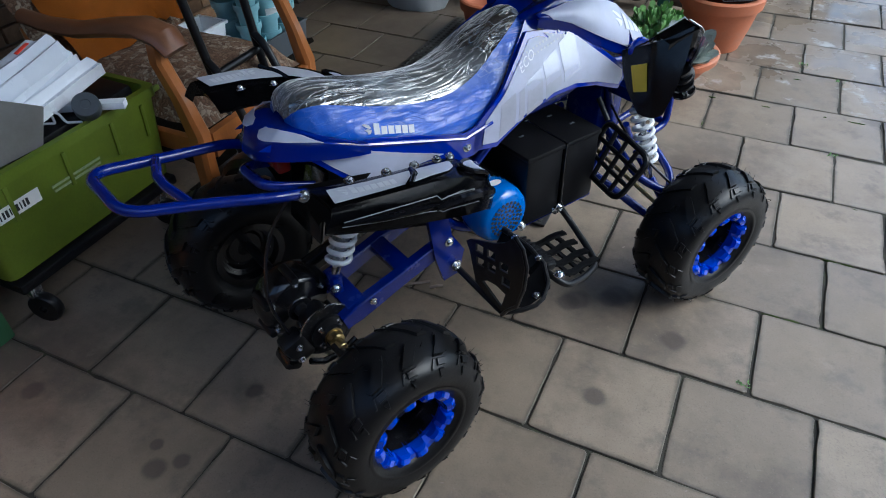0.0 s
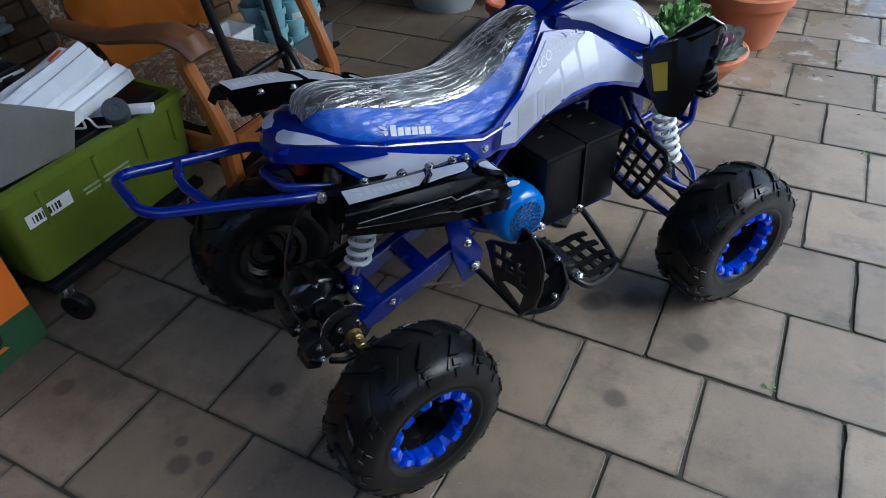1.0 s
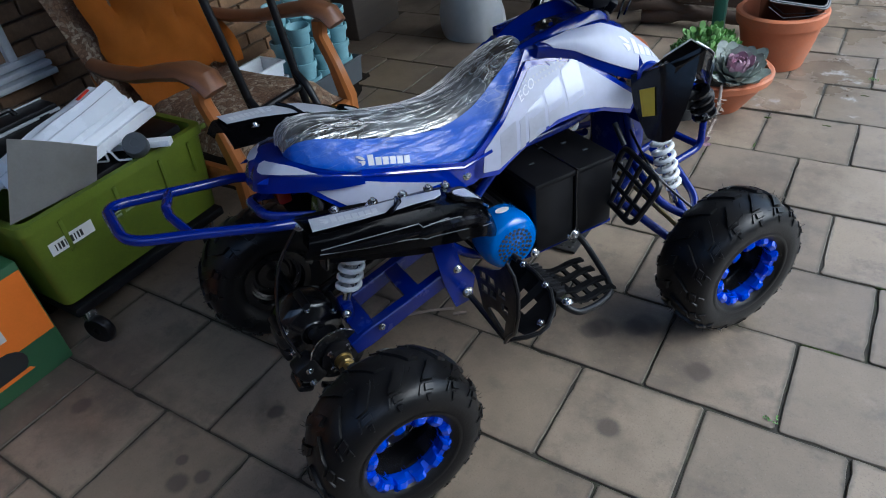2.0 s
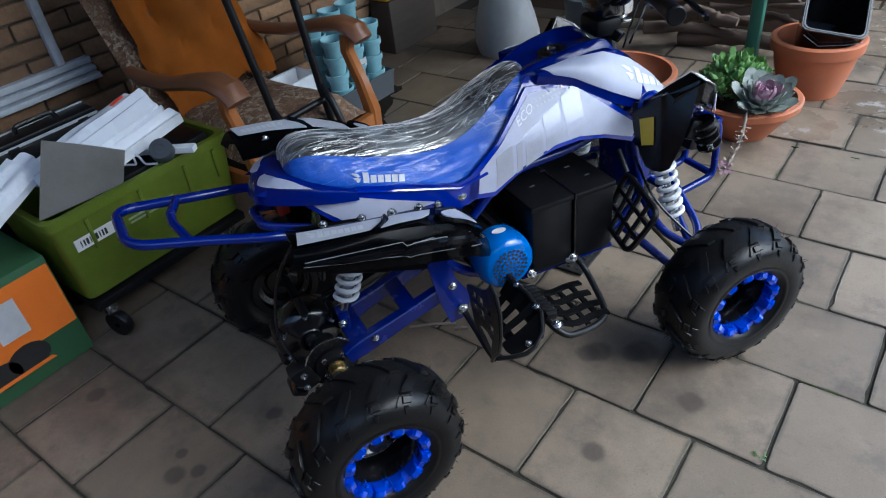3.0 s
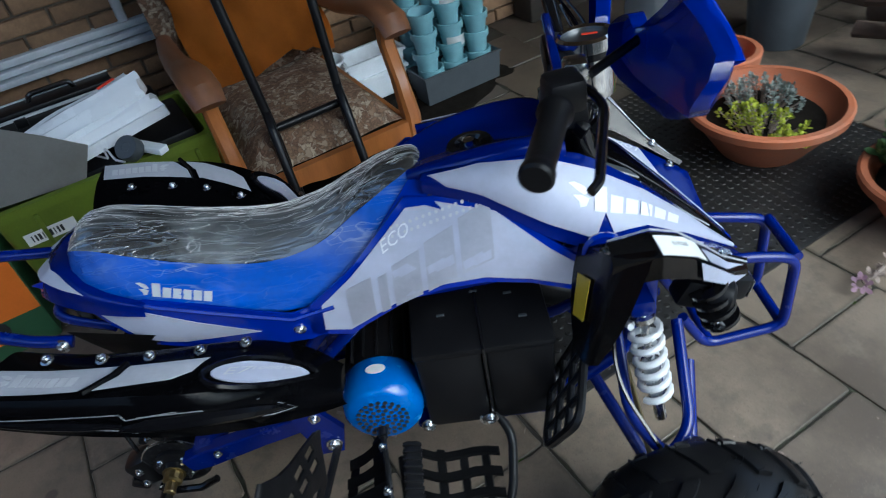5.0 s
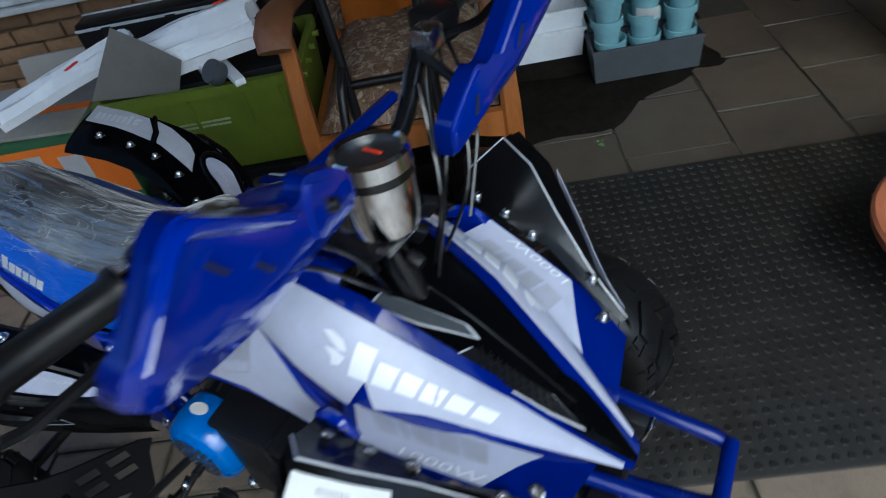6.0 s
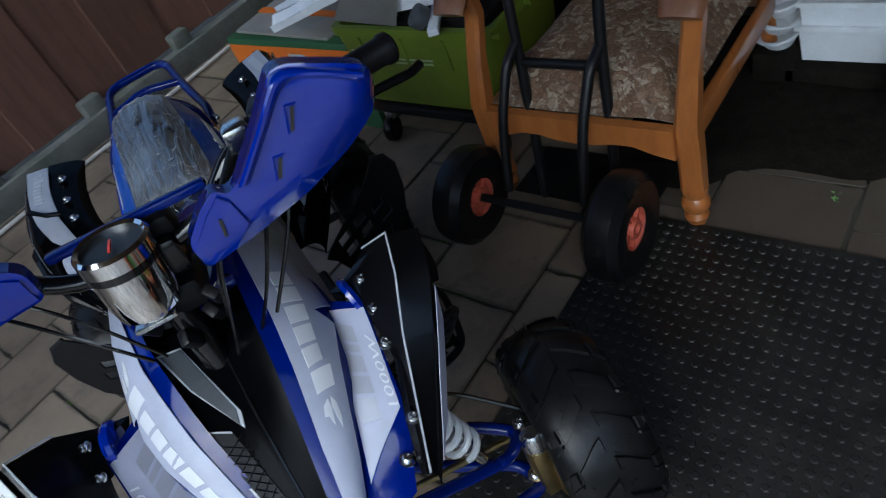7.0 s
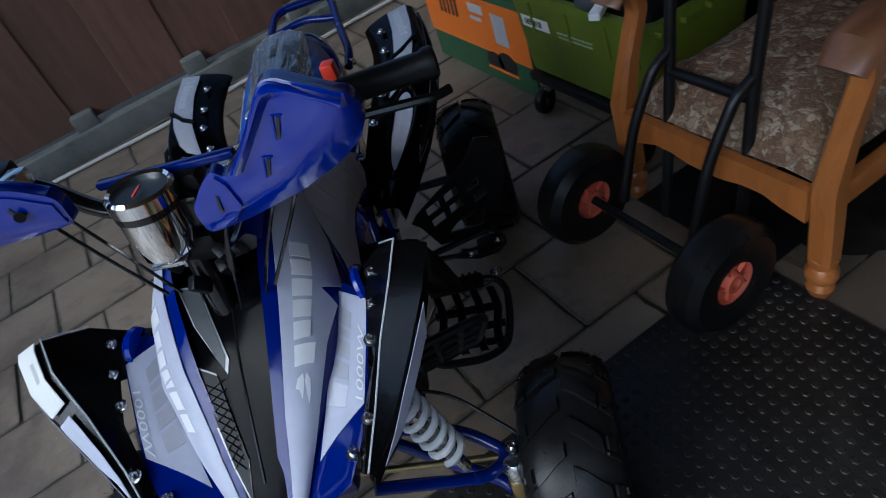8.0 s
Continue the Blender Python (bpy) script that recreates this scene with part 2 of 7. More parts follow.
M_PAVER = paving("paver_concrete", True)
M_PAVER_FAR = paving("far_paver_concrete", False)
M_JOINT = surf("joint_sand", (0.034, 0.029, 0.022), 0.95, vary=0.5, scale=30, bump=0.6, dirt=(0.06, 0.075, 0.03), dirt_amt=0.6)
M_DARKTIMBER = surf("dark_timber", (0.045, 0.036, 0.028), 0.85, vary=0.4, scale=8, bump=0.5, stretch=(4, 0.5, 4))
M_MOSS = surf("moss", (0.055, 0.080, 0.022), 0.95, vary=0.5, scale=60, bump=0.8, bscale=300, spec=0.1)
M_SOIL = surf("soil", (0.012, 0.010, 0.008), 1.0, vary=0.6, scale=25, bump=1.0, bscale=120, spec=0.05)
M_BLUE = surf("blue_gloss_plastic", (0.003, 0.020, 0.31), 0.10, vary=0.08, scale=6, bump=0.02, coat=0.9, spec=0.4)
M_FRAME = surf("blue_powder_coat", (0.002, 0.012, 0.165), 0.24, vary=0.12, scale=20, bump=0.05, coat=0.25, spec=0.35)
M_MOTOR = surf("light_blue_paint", (0.004, 0.115, 0.46), 0.25, vary=0.1, scale=20, bump=0.05, coat=0.4)
M_RIM = surf("blue_anodised", (0.003, 0.060, 0.66), 0.16, metal=0.35, vary=0.15, scale=30, bump=0.05, coat=1.0)
M_WHITE = surf("white_decal", (0.43, 0.45, 0.565), 0.42, vary=0.12, scale=9, bump=0.04, bscale=60, coat=0.12, dirt=(0.34, 0.34, 0.39), dirt_amt=0.6)
M_GREY_DECAL = surf("grey_decal", (0.42, 0.43, 0.48), 0.35, vary=0.15, scale=14, bump=0.05, coat=0.5)
M_PALE = surf("pale_print", (0.74, 0.75, 0.79), 0.35, vary=0.04, scale=30, bump=0.02, coat=0.4)
M_SILVERPRINT = surf("silver_print", (0.53, 0.54, 0.57), 0.35, vary=0.1, scale=30, bump=0.02, coat=0.4)
M_MOULDLINE = surf("worn_plastic_edge", (0.20, 0.20, 0.21), 0.45, vary=0.3, scale=30, bump=0.05)
M_CRATEPRINT = surf("faint_crate_print", (0.30, 0.36, 0.20), 0.5, vary=0.4, scale=120, bump=0.02)
M_MARK = surf("faint_silver_print", (0.40, 0.41, 0.48), 0.42, metal=0.3, vary=0.1, scale=30, bump=0.02, coat=0.3)
M_BLACK = surf("black_gloss_plastic", (0.006, 0.006, 0.007), 0.2, vary=0.3, scale=12, bump=0.05, coat=0.3)
M_HOOD = surf("black_hood_plastic", (0.004, 0.004, 0.005), 0.12, vary=0.3, scale=12, bump=0.05, spec=0.12)
M_MATT = surf("black_matt_plastic", (0.007, 0.007, 0.008), 0.40, vary=0.3, scale=20, bump=0.15, bscale=350, spec=0.22)
M_STEELBLACK = surf("black_steel", (0.007, 0.007, 0.008), 0.38, vary=0.3, scale=20, bump=0.1, spec=0.32)
M_RUBBER = surf("tyre_rubber", (0.007, 0.007, 0.0075), 0.34, vary=0.35, scale=14, bump=0.2, bscale=200, dirt=(0.022, 0.020, 0.019), dirt_amt=0.25, spec=0.26)
M_CHROME = surf("chrome", (0.80, 0.80, 0.80), 0.08, metal=1.0, vary=0.05, bump=0.01)
M_ZINC = surf("zinc", (0.62, 0.63, 0.64), 0.25, metal=1.0, vary=0.15, scale=60, bump=0.05)
M_BRASS = surf("yellow_zinc", (0.40, 0.31, 0.14), 0.36, metal=1.0, vary=0.2, scale=40, bump=0.05)
M_SPRING = surf("white_paint", (0.74, 0.75, 0.76), 0.3, vary=0.08, scale=40, bump=0.03, coat=0.3)
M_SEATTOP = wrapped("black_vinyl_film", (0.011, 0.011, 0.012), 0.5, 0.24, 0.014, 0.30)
for key, value in (("Coat IOR", 2.7), ("Sheen Weight", 0.9), ("Sheen Roughness", 0.32)):
    M_SEATTOP.node_tree.nodes["Principled BSDF"].inputs[key].default_value = value
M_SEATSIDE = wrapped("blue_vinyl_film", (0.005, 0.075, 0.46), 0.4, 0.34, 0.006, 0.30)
M_SEATSIDE.node_tree.nodes["Principled BSDF"].inputs["Coat IOR"].default_value = 1.45
M_SEATSIDE.node_tree.nodes["Principled BSDF"].inputs["Specular IOR Level"].default_value = 0.15
M_YELLOW = surf("yellow_sticker", (0.70, 0.48, 0.02), 0.4, vary=0.1, bump=0.03)
M_TAILRED = surf("dark_red_lens", (0.16, 0.012, 0.008), 0.2, vary=0.1, bump=0.03)
M_RED = surf("red_plastic", (0.75, 0.05, 0.02), 0.35, vary=0.1, bump=0.03)
M_CRATE = surf("green_crate_plastic", (0.125, 0.170, 0.012), 0.5, vary=0.18, scale=6, bump=0.1, dirt=(0.06, 0.075, 0.01), dirt_amt=0.5)
M_WOOD = surf("varnished_wood", (0.36, 0.125, 0.028), 0.35, vary=0.3, scale=5, bump=0.1, bscale=60, coat=0.4, stretch=(4, 4, 0.6))
M_ARMPAD = surf("worn_brown_wood", (0.17, 0.07, 0.03), 0.45, vary=0.3, scale=10, bump=0.1, coat=0.2, stretch=(0.6, 4, 4))
M_VELVET = surf("orange_velvet", (0.40, 0.120, 0.010), 0.8, vary=0.3, scale=6, bump=0.3, bscale=400, spec=0.2)
M_CUSHION = fabric()
M_TERRA = surf("terracotta", (0.44, 0.135, 0.055), 0.75, vary=0.2, scale=7, bump=0.15, bscale=150, dirt=(0.30, 0.17, 0.11), dirt_amt=0.6)
M_POTBLUE = surf("turquoise_plastic", (0.20, 0.37, 0.41), 0.45, vary=0.12, scale=20, bump=0.05)
M_TRAY = surf("dark_grey_plastic", (0.062, 0.070, 0.078), 0.5, vary=0.2, scale=15, bump=0.1)
M_WHITEPL = surf("white_plastic", (0.74, 0.77, 0.80), 0.4, vary=0.12, scale=12, bump=0.08, dirt=(0.35, 0.34, 0.32), dirt_amt=0.4)
M_SHEET = surf("white_plastic_sheet", (0.84, 0.86, 0.89), 0.28, vary=0.05, scale=8, bump=0.15, bscale=40, coat=0.3)
M_CARD = surf("grey_cardboard", (0.30, 0.285, 0.26), 0.85, vary=0.12, scale=9, bump=0.1, dirt=(0.2, 0.185, 0.16), dirt_amt=0.5)
M_ORANGE = surf("orange_print", (0.80, 0.19, 0.015), 0.5, vary=0.08, scale=10, bump=0.04)
M_BOXGREEN = surf("dark_green_print", (0.04, 0.115, 0.05), 0.5, vary=0.1, scale=10, bump=0.04)
M_MAT = surf("rubber_mat", (0.016, 0.015, 0.014), 0.50, vary=0.4, scale=12, bump=0.3, dirt=(0.050, 0.045, 0.037), dirt_amt=0.6, spec=0.42)
M_FENCE = surf("brown_fence_wood", (0.165, 0.082, 0.058), 0.7, vary=0.35, scale=5, bump=0.4, bscale=60, stretch=(5, 5, 0.5), rnd=0.2)
M_CONC = surf("weathered_concrete", (0.16, 0.165, 0.15), 0.9, vary=0.3, scale=9, bump=0.4, dirt=(0.05, 0.065, 0.035), dirt_amt=0.7)
M_BRICK = surf("yellow_brick", (0.24, 0.142, 0.074), 0.88, vary=0.3, scale=14, bump=0.5, bscale=120, rnd=0.28, dirt=(0.10, 0.06, 0.035), dirt_amt=0.6)
M_MORTAR = surf("mortar", (0.13, 0.105, 0.08), 0.95, vary=0.3, scale=20, bump=0.5)
M_ALU = surf("painted_window_frame", (0.52, 0.54, 0.56), 0.4, vary=0.12, scale=14, bump=0.05, dirt=(0.25, 0.26, 0.26), dirt_amt=0.5)
M_POST = surf("green_painted_steel", (0.045, 0.15, 0.105), 0.45, vary=0.15, scale=12, bump=0.05)
M_LEAF = surf("green_leaf", (0.22, 0.42, 0.12), 0.45, vary=0.4, scale=25, bump=0.05, rnd=0.3)
M_LIME = surf("yellow_green_leaf", (0.36, 0.40, 0.03), 0.5, vary=0.3, scale=30, bump=0.05)
M_ROSETTE = surf("grey_green_leaf", (0.24, 0.27, 0.24), 0.5, vary=0.3, scale=25, bump=0.05, rnd=0.15)
M_PURPLE = surf("purple_leaf", (0.42, 0.27, 0.34), 0.5, vary=0.3, scale=25, bump=0.05)
M_STEM = surf("dry_stem", (0.30, 0.24, 0.20), 0.8, vary=0.3, scale=30, bump=0.2)
M_LOG = surf("dead_wood", (0.095, 0.066, 0.048), 0.9, vary=0.4, scale=8, bump=0.6, stretch=(1, 1, 3))
M_BAG = surf("white_woven_bag", (0.50, 0.52, 0.53), 0.6, vary=0.15, scale=6, bump=0.3, bscale=30)
M_ROOF = surf("roof_boards", (0.16, 0.12, 0.085), 0.8, vary=0.25, scale=4, bump=0.3, stretch=(4, 0.5, 1))
M_LABEL = surf("paper_label", (0.78, 0.78, 0.76), 0.6, vary=0.05, scale=10, bump=0.05)
M_INK = surf("black_ink", (0.02, 0.02, 0.02), 0.5, vary=0.1, bump=0.02)
M_HUB = surf("orange_red_hub", (0.50, 0.10, 0.055), 0.55, vary=0.2, scale=20, bump=0.1)
M_SILVERLINE = surf("worn_metal_strip", (0.62, 0.60, 0.56), 0.4, vary=0.2, scale=15, bump=0.05)


# ---- mesh helpers ----
def empty(name, m, label, category, group="", kind=""):
    ob = new(name)
    ob.matrix_basis = m
    ob.empty_display_size = 0.1
    return tagged(ob, label, category, group, kind)


def part(name, bm, material, parent=None, label="", smooth=True):
    """Links a bmesh as one mesh object under a thing or a part."""
    me = bpy.data.meshes.new(name)
    bmesh.ops.recalc_face_normals(bm, faces=bm.faces[:])
    bm.to_mesh(me)
    bm.free()
    for p in me.polygons:
        p.use_smooth = smooth
    if smooth:
        me.set_sharp_from_angle(angle=radians(38))
    me.materials.append(material)
    ob = new(name, me)
    if parent:
        ob.parent = parent
    return tagged(ob, label)


def box(sx, sy, sz, at=(0, 0, 0), bevel=0.004, bm=None, rot=None):
    bm = bm or bmesh.new()
    g = bmesh.ops.create_cube(bm, size=1)
    vs = g["verts"]
    bmesh.ops.scale(bm, vec=(sx, sy, sz), verts=vs)
    if bevel:
        es = list({e for v in vs for e in v.link_edges})
        r = bmesh.ops.bevel(bm, geom=es, offset=bevel, segments=2, profile=0.5, affect="EDGES")
        vs = list({v for v in r["verts"]} | {v for v in vs if v.is_valid})
    if rot is not None:
        bmesh.ops.rotate(bm, cent=(0, 0, 0), matrix=rot.to_3x3(), verts=vs)
    bmesh.ops.translate(bm, vec=at, verts=vs)
    return bm


def rounded_path(pts, r=0.03, n=4, closed=False):
    """Straight runs with rounded corners."""
    pts = [Vector(p) for p in pts]
    out = []
    rng = range(len(pts)) if closed else range(1, len(pts) - 1)
    if not closed:
        out.append(pts[0])
    for i in rng:
        a, b, c = pts[i - 1], pts[i], pts[(i + 1) % len(pts)]
        d1, d2 = (a - b), (c - b)
        k = min(r, d1.length * 0.45, d2.length * 0.45)
        p, q = b + d1.normalized() * k, b + d2.normalized() * k
        for j in range(n + 1):
            t = j / n
            out.append(p * (1 - t) ** 2 + b * 2 * t * (1 - t) + q * t * t)
    if not closed:
        out.append(pts[-1])
    return out


def tube(pts, r, seg=10, closed=False, bm=None, flat=1.0):
    """A swept round bar; r may be a number or one radius per point."""
    bm = bm or bmesh.new()
    pts = [Vector(p) for p in pts]
    n = len(pts)
    rs = r if isinstance(r, (list, tuple)) else [r] * n
    rings, side = [], None
    for i, p in enumerate(pts):
        a = pts[i - 1] if (i or closed) else p
        b = pts[(i + 1) % n] if (i < n - 1 or closed) else p
        d = (b - a).normalized()
        if side is None:
            side = d.orthogonal().normalized()
        side = (side - d * side.dot(d)).normalized()
        up = d.cross(side)
        rings.append([bm.verts.new(p + (side * math.cos(k) + up * math.sin(k) * flat) * rs[i]) for k in [2 * math.pi * j / seg for j in range(seg)]])
    for i in range(n if closed else n - 1):
        a, b = rings[i], rings[(i + 1) % n]
        for j in range(seg):
            bm.faces.new((a[j], a[(j + 1) % seg], b[(j + 1) % seg], b[j]))
    if not closed:
        bm.faces.new(rings[0][::-1])
        bm.faces.new(rings[-1])
    return bm


def lathe(profile, seg=24, m=None, bm=None, closed=False, arc=2 * math.pi):
    """Turns (radius, height) pairs round z; closed joins the profile's ends."""
    bm = bm or bmesh.new()
    m = m or Matrix()
    rings = []
    for r, h in profile:
        if r < 1e-5:
            rings.append([bm.verts.new(m @ Vector((0, 0, h)))])
        else:
            rings.append([bm.verts.new(m @ Vector((r * math.cos(arc * j / seg), r * math.sin(arc * j / seg), h))) for j in range(seg)])
    pairs = list(zip(rings, rings[1:])) + ([(rings[-1], rings[0])] if closed else [])
    for a, b in pairs:
        for j in range(seg):
            k = (j + 1) % seg
            f = [a[j % len(a)], a[k % len(a)], b[k % len(b)], b[j % len(b)]]
            f = list(dict.fromkeys(f))
            if len(f) > 2:
                bm.faces.new(f)
    return bm


def rod(a, b, r, seg=12, bm=None, r2=None):
    return tube([a, b], [r, r if r2 is None else r2], seg, bm=bm)


def along(a, b):
    """A pose whose z runs from a towards b."""
    a, b = Vector(a), Vector(b)
    return Matrix.Translation(a) @ (b - a).to_track_quat("Z", "Y").to_matrix().to_4x4()


def sheet(rows, thick=0.004, bm=None, sub=0):
    """A skin over rows of points, given thickness downwards along its normals."""
    bm = bm or bmesh.new()
    grid = [[Vector(p) for p in row] for row in rows]
    for _ in range(sub):
        grid = refine(grid)
    vs = [[bm.verts.new(p) for p in row] for row in grid]
    faces = []
    for i in range(len(vs) - 1):
        for j in range(len(vs[0]) - 1):
            q = [vs[i][j], vs[i][j + 1], vs[i + 1][j + 1], vs[i + 1][j]]
            q = list(dict.fromkeys(q))
            faces.append(bm.faces.new(q))
    if thick:
        bmesh.ops.solidify(bm, geom=faces, thickness=thick)
    return bm


def refine(grid):
    """Doubles a grid of points with smooth (Catmull-Rom) in-between points."""
    def mid(line):
        out = []
        for i in range(len(line) - 1):
            a, b = line[i], line[i + 1]
            p = line[i - 1] if i else a * 2 - b
            q = line[i + 2] if i + 2 < len(line) else b * 2 - a
            out += [a, (a + b) * 0.5625 - (p + q) * 0.0625]
        return out + [line[-1]]
    g = [mid(row) for row in grid]
    cols = [mid([g[i][j] for i in range(len(g))]) for j in range(len(g[0]))]
    return [[cols[j][i] for j in range(len(cols))] for i in range(len(cols[0]))]


def blob(size, at, amp=0.2, sub=2, seed=0.0, freq=3.0, bm=None):
    bm = bm or bmesh.new()
    vs = bmesh.ops.create_icosphere(bm, subdivisions=sub, radius=1)["verts"]
    for v in vs:
        k = 1 + amp * noise.noise(v.co * freq * 0.5 + Vector((seed, seed * 2, -seed)))
        v.co = Vector((v.co.x * size[0], v.co.y * size[1], v.co.z * size[2])) * k + Vector(at)
    return bm


def plate(poly, place, thick=0.003, bm=None, cut=0.03):
    """A flat outline filled, cut fine and laid onto a surface: place(a, b, lift) gives the point."""
    bm = bm or bmesh.new()
    t = bmesh.new()
    f = t.faces.new([t.verts.new((x, y, 0)) for x, y in poly])
    xs, ys = [p[0] for p in poly], [p[1] for p in poly]
    for axis, lo, hi in ((0, min(xs), max(xs)), (1, min(ys), max(ys))):
        k = lo + cut
        while k < hi - 1e-4:
            no = Vector((1, 0, 0)) if axis == 0 else Vector((0, 1, 0))
            bmesh.ops.bisect_plane(t, geom=t.verts[:] + t.edges[:] + t.faces[:], plane_co=no * k, plane_no=no)
            k += cut
    t.verts.index_update()
    low = [bm.verts.new(place(v.co.x, v.co.y, 0.0)) for v in t.verts]
    top = [bm.verts.new(place(v.co.x, v.co.y, thick)) for v in t.verts]
    for f in t.faces:
        ids = [v.index for v in f.verts]
        bm.faces.new([top[i] for i in ids])
    for e in t.edges:
        if len(e.link_faces) == 1:
            a, b = (v.index for v in e.verts)
            bm.faces.new([top[a], top[b], low[b], low[a]])
    t.free()
    return bm


def bolt(at, axis, r=0.007, bm=None):
    """A domed hexagon-socket bolt head on a washer."""
    m = along(at, Vector(at) + Vector(axis))
    return lathe([(0, 0), (r * 1.5, 0), (r * 1.5, 0.0015), (r, 0.002), (r, 0.006), (r * 0.7, 0.0085), (r * 0.45, 0.0085), (r * 0.4, 0.006), (0, 0.006)], 10, m, bm)


def words(text, place, x, y, size, thick=0.002, bm=None, slant=0.25):
    """Letters of the built-in font, laid onto a surface."""
    bm = bm or bmesh.new()
    cu = bpy.data.curves.new("lettering", "FONT")
    cu.body, cu.size, cu.shear, cu.resolution_u = text, size, slant, 2
    ob = bpy.data.objects.new("lettering", cu)
    me = bpy.data.meshes.new_from_object(ob)
    vs = [bm.verts.new(place(x + v.co.x, y + v.co.y, thick)) for v in me.vertices]
    for p in me.polygons:
        bm.faces.new([vs[i] for i in p.vertices])
    bpy.data.meshes.remove(me)
    bpy.data.objects.remove(ob)
    bpy.data.curves.remove(cu)
    return bm


# ---- the setting ----
def ground():
    bm = bmesh.new()
    n, size = 24, 120.0
    bmesh.ops.create_grid(bm, x_segments=n, y_segments=n, size=size)
    for v in bm.verts:
        v.co.z = -0.035
    g = part("ground", bm, M_JOINT)
    tagged(g, "dark sandy ground beneath and around the paving", "ground", kind="structure")


def walls():
    # house wall of brick behind the chair, with its low window
    w = part("wall_house", box(0.2, 6.4, 2.6, (-2.275, 0.9, 1.3), 0.0), M_MORTAR, smooth=False)
    tagged(w, "yellow-brown brick house wall with recessed mortar joints", "wall", kind="structure")
    # end wall assumed from the dark behind the pots; it also blocks light
    f = part("wall_garden", box(2.1, 0.12, 2.3, (-1.15, 2.75, 1.15), 0.0), M_LOG, smooth=False)
    tagged(f, "dark plain boarded wall assumed at the patio's end, blocking light", "wall", kind="structure")
    # canopy inferred from its post, itself unseen; its edges are set to shape the light
    roof = box(3.40, 3.30, 0.08, (-0.55, 0.35, 2.36), 0.0)
    # two added slabs, out of view, that darken the floor by fence and end wall
    box(0.85, 1.25, 0.08, (1.575, -0.675, 2.36), 0.0, roof)
    box(2.10, 0.69, 0.08, (-1.20, 2.345, 2.36), 0.0, roof)
    tagged(part("ceiling", roof, M_ROOF, smooth=False), "unseen brown boarded patio canopy, widened to shade the floor", "ceiling", kind="structure")
    # both walls are added out of view to keep light off from the garden
    f = part("wall_return", box(0.12, 0.85, 2.2, (-0.16, 3.235, 1.10), 0.0), M_LOG, smooth=False)
    tagged(f, "unseen dark boarded wall added to join the far one", "wall", kind="structure")
    f = part("wall_far", box(0.85, 0.12, 2.2, (0.205, 3.72, 1.10), 0.0), M_LOG, smooth=False)
    tagged(f, "unseen dark wall added beyond the paving to block light", "wall", kind="structure")
    # added wall, never in view, that darkens the floor on the fence side
    g = part("wall_side", box(0.15, 2.0, 2.5, (2.70, -1.25, 1.25), 0.0), M_CONC, smooth=False)
    tagged(g, "unseen plain concrete wall added beside the patio to shade the floor", "wall", kind="structure")
    # added low wall, out of view, that cuts off the lowest sky
    g = part("wall_boundary", box(0.15, 12.0, 1.2, (5.5, 3.0, 0.6), 0.0), M_CONC, smooth=False)
    tagged(g, "unseen low concrete wall added across the garden to block low sky", "wall", kind="structure")
    return w


def window():
    w = empty("window_1", pose(-2.165, 0, 0), "low window with pale painted frame and grey rail", "window", kind="structure")
    sill = bmesh.new()
    for x, z, d, h in ((0.03, 0.485, 0.10, 0.022), (0.02, 0.512, 0.08, 0.02), (0.01, 0.540, 0.06, 0.026)):
        box(d, 1.5, h, (x, -0.64, z), 0.004, sill)
    part("window_sill", sill, M_ALU, w, "pale grooved metal sill")
    fr = bmesh.new()
    box(0.05, 1.5, 0.035, (0.0, -0.64, 1.28), 0.005, fr)
    part("window_frame", fr, M_ALU, w)
    for y in (0.0, -0.72):
        part("mullion", box(0.03, 0.034, 0.75, (0.02, y, 0.92), 0.006), M_ALU, w)


def fence():
    f = empty("fence", pose(0, -2.2, 0), "dark brown stained wooden plank fence on a concrete base", "fence", kind="structure")
    base = part("base_beam", box(5.6, 0.075, 0.13, (0.2, 0.045, 0.05), 0.008), M_CONC, f, "grey-green weathered concrete base beam")
    for i in range(20):
        x = -2.55 + i * 0.282
        lap = 0.012 if i % 2 else 0.0
        part("plank", box(0.29, 0.022, 1.45, (x, -0.012 - lap, 0.85 + 0.004 * math.sin(i * 5)), 0.004, rot=pose(0, 0, 0, 0, 0.4 * math.sin(i * 3), 0)), M_FENCE, f, smooth=False)
    for i in range(9):
        part("footing", box(0.11, 0.07, 0.10, (-2.3 + i * 0.564 + 0.14, 0.02, 0.135), 0.012), M_CONC, f)
    s = part("metal_strip", tube([(-1.9, -2.035, 0.018), (-0.2, -2.02, 0.012), (0.9, -2.085, 0.012)], 0.009, 8), M_SILVERLINE)
    tagged(s, "thin pale metal strip lying on the paving by the fence", "strip")


def mat():
    m = empty("rubber_mat", pose(-0.67, 1.13, 0), "black rubber ring mat with round studs on the paving", "mat")
    part("base", box(0.95, 1.44, 0.010, (0, 0, 0.006), 0.003), M_MAT, m)
    bm = bmesh.new()
    for i in range(33):
        for j in range(51):
            x, y = -0.455 + i * 0.0284, -0.70 + j * 0.028
            lathe([(0.0092, 0.0105), (0.0070, 0.0130), (0.004, 0.0133), (0, 0.0133)], 7, pose(x, y, 0), bm)
    tagged(part("stud", bm, M_MAT, m), kind="stuff")


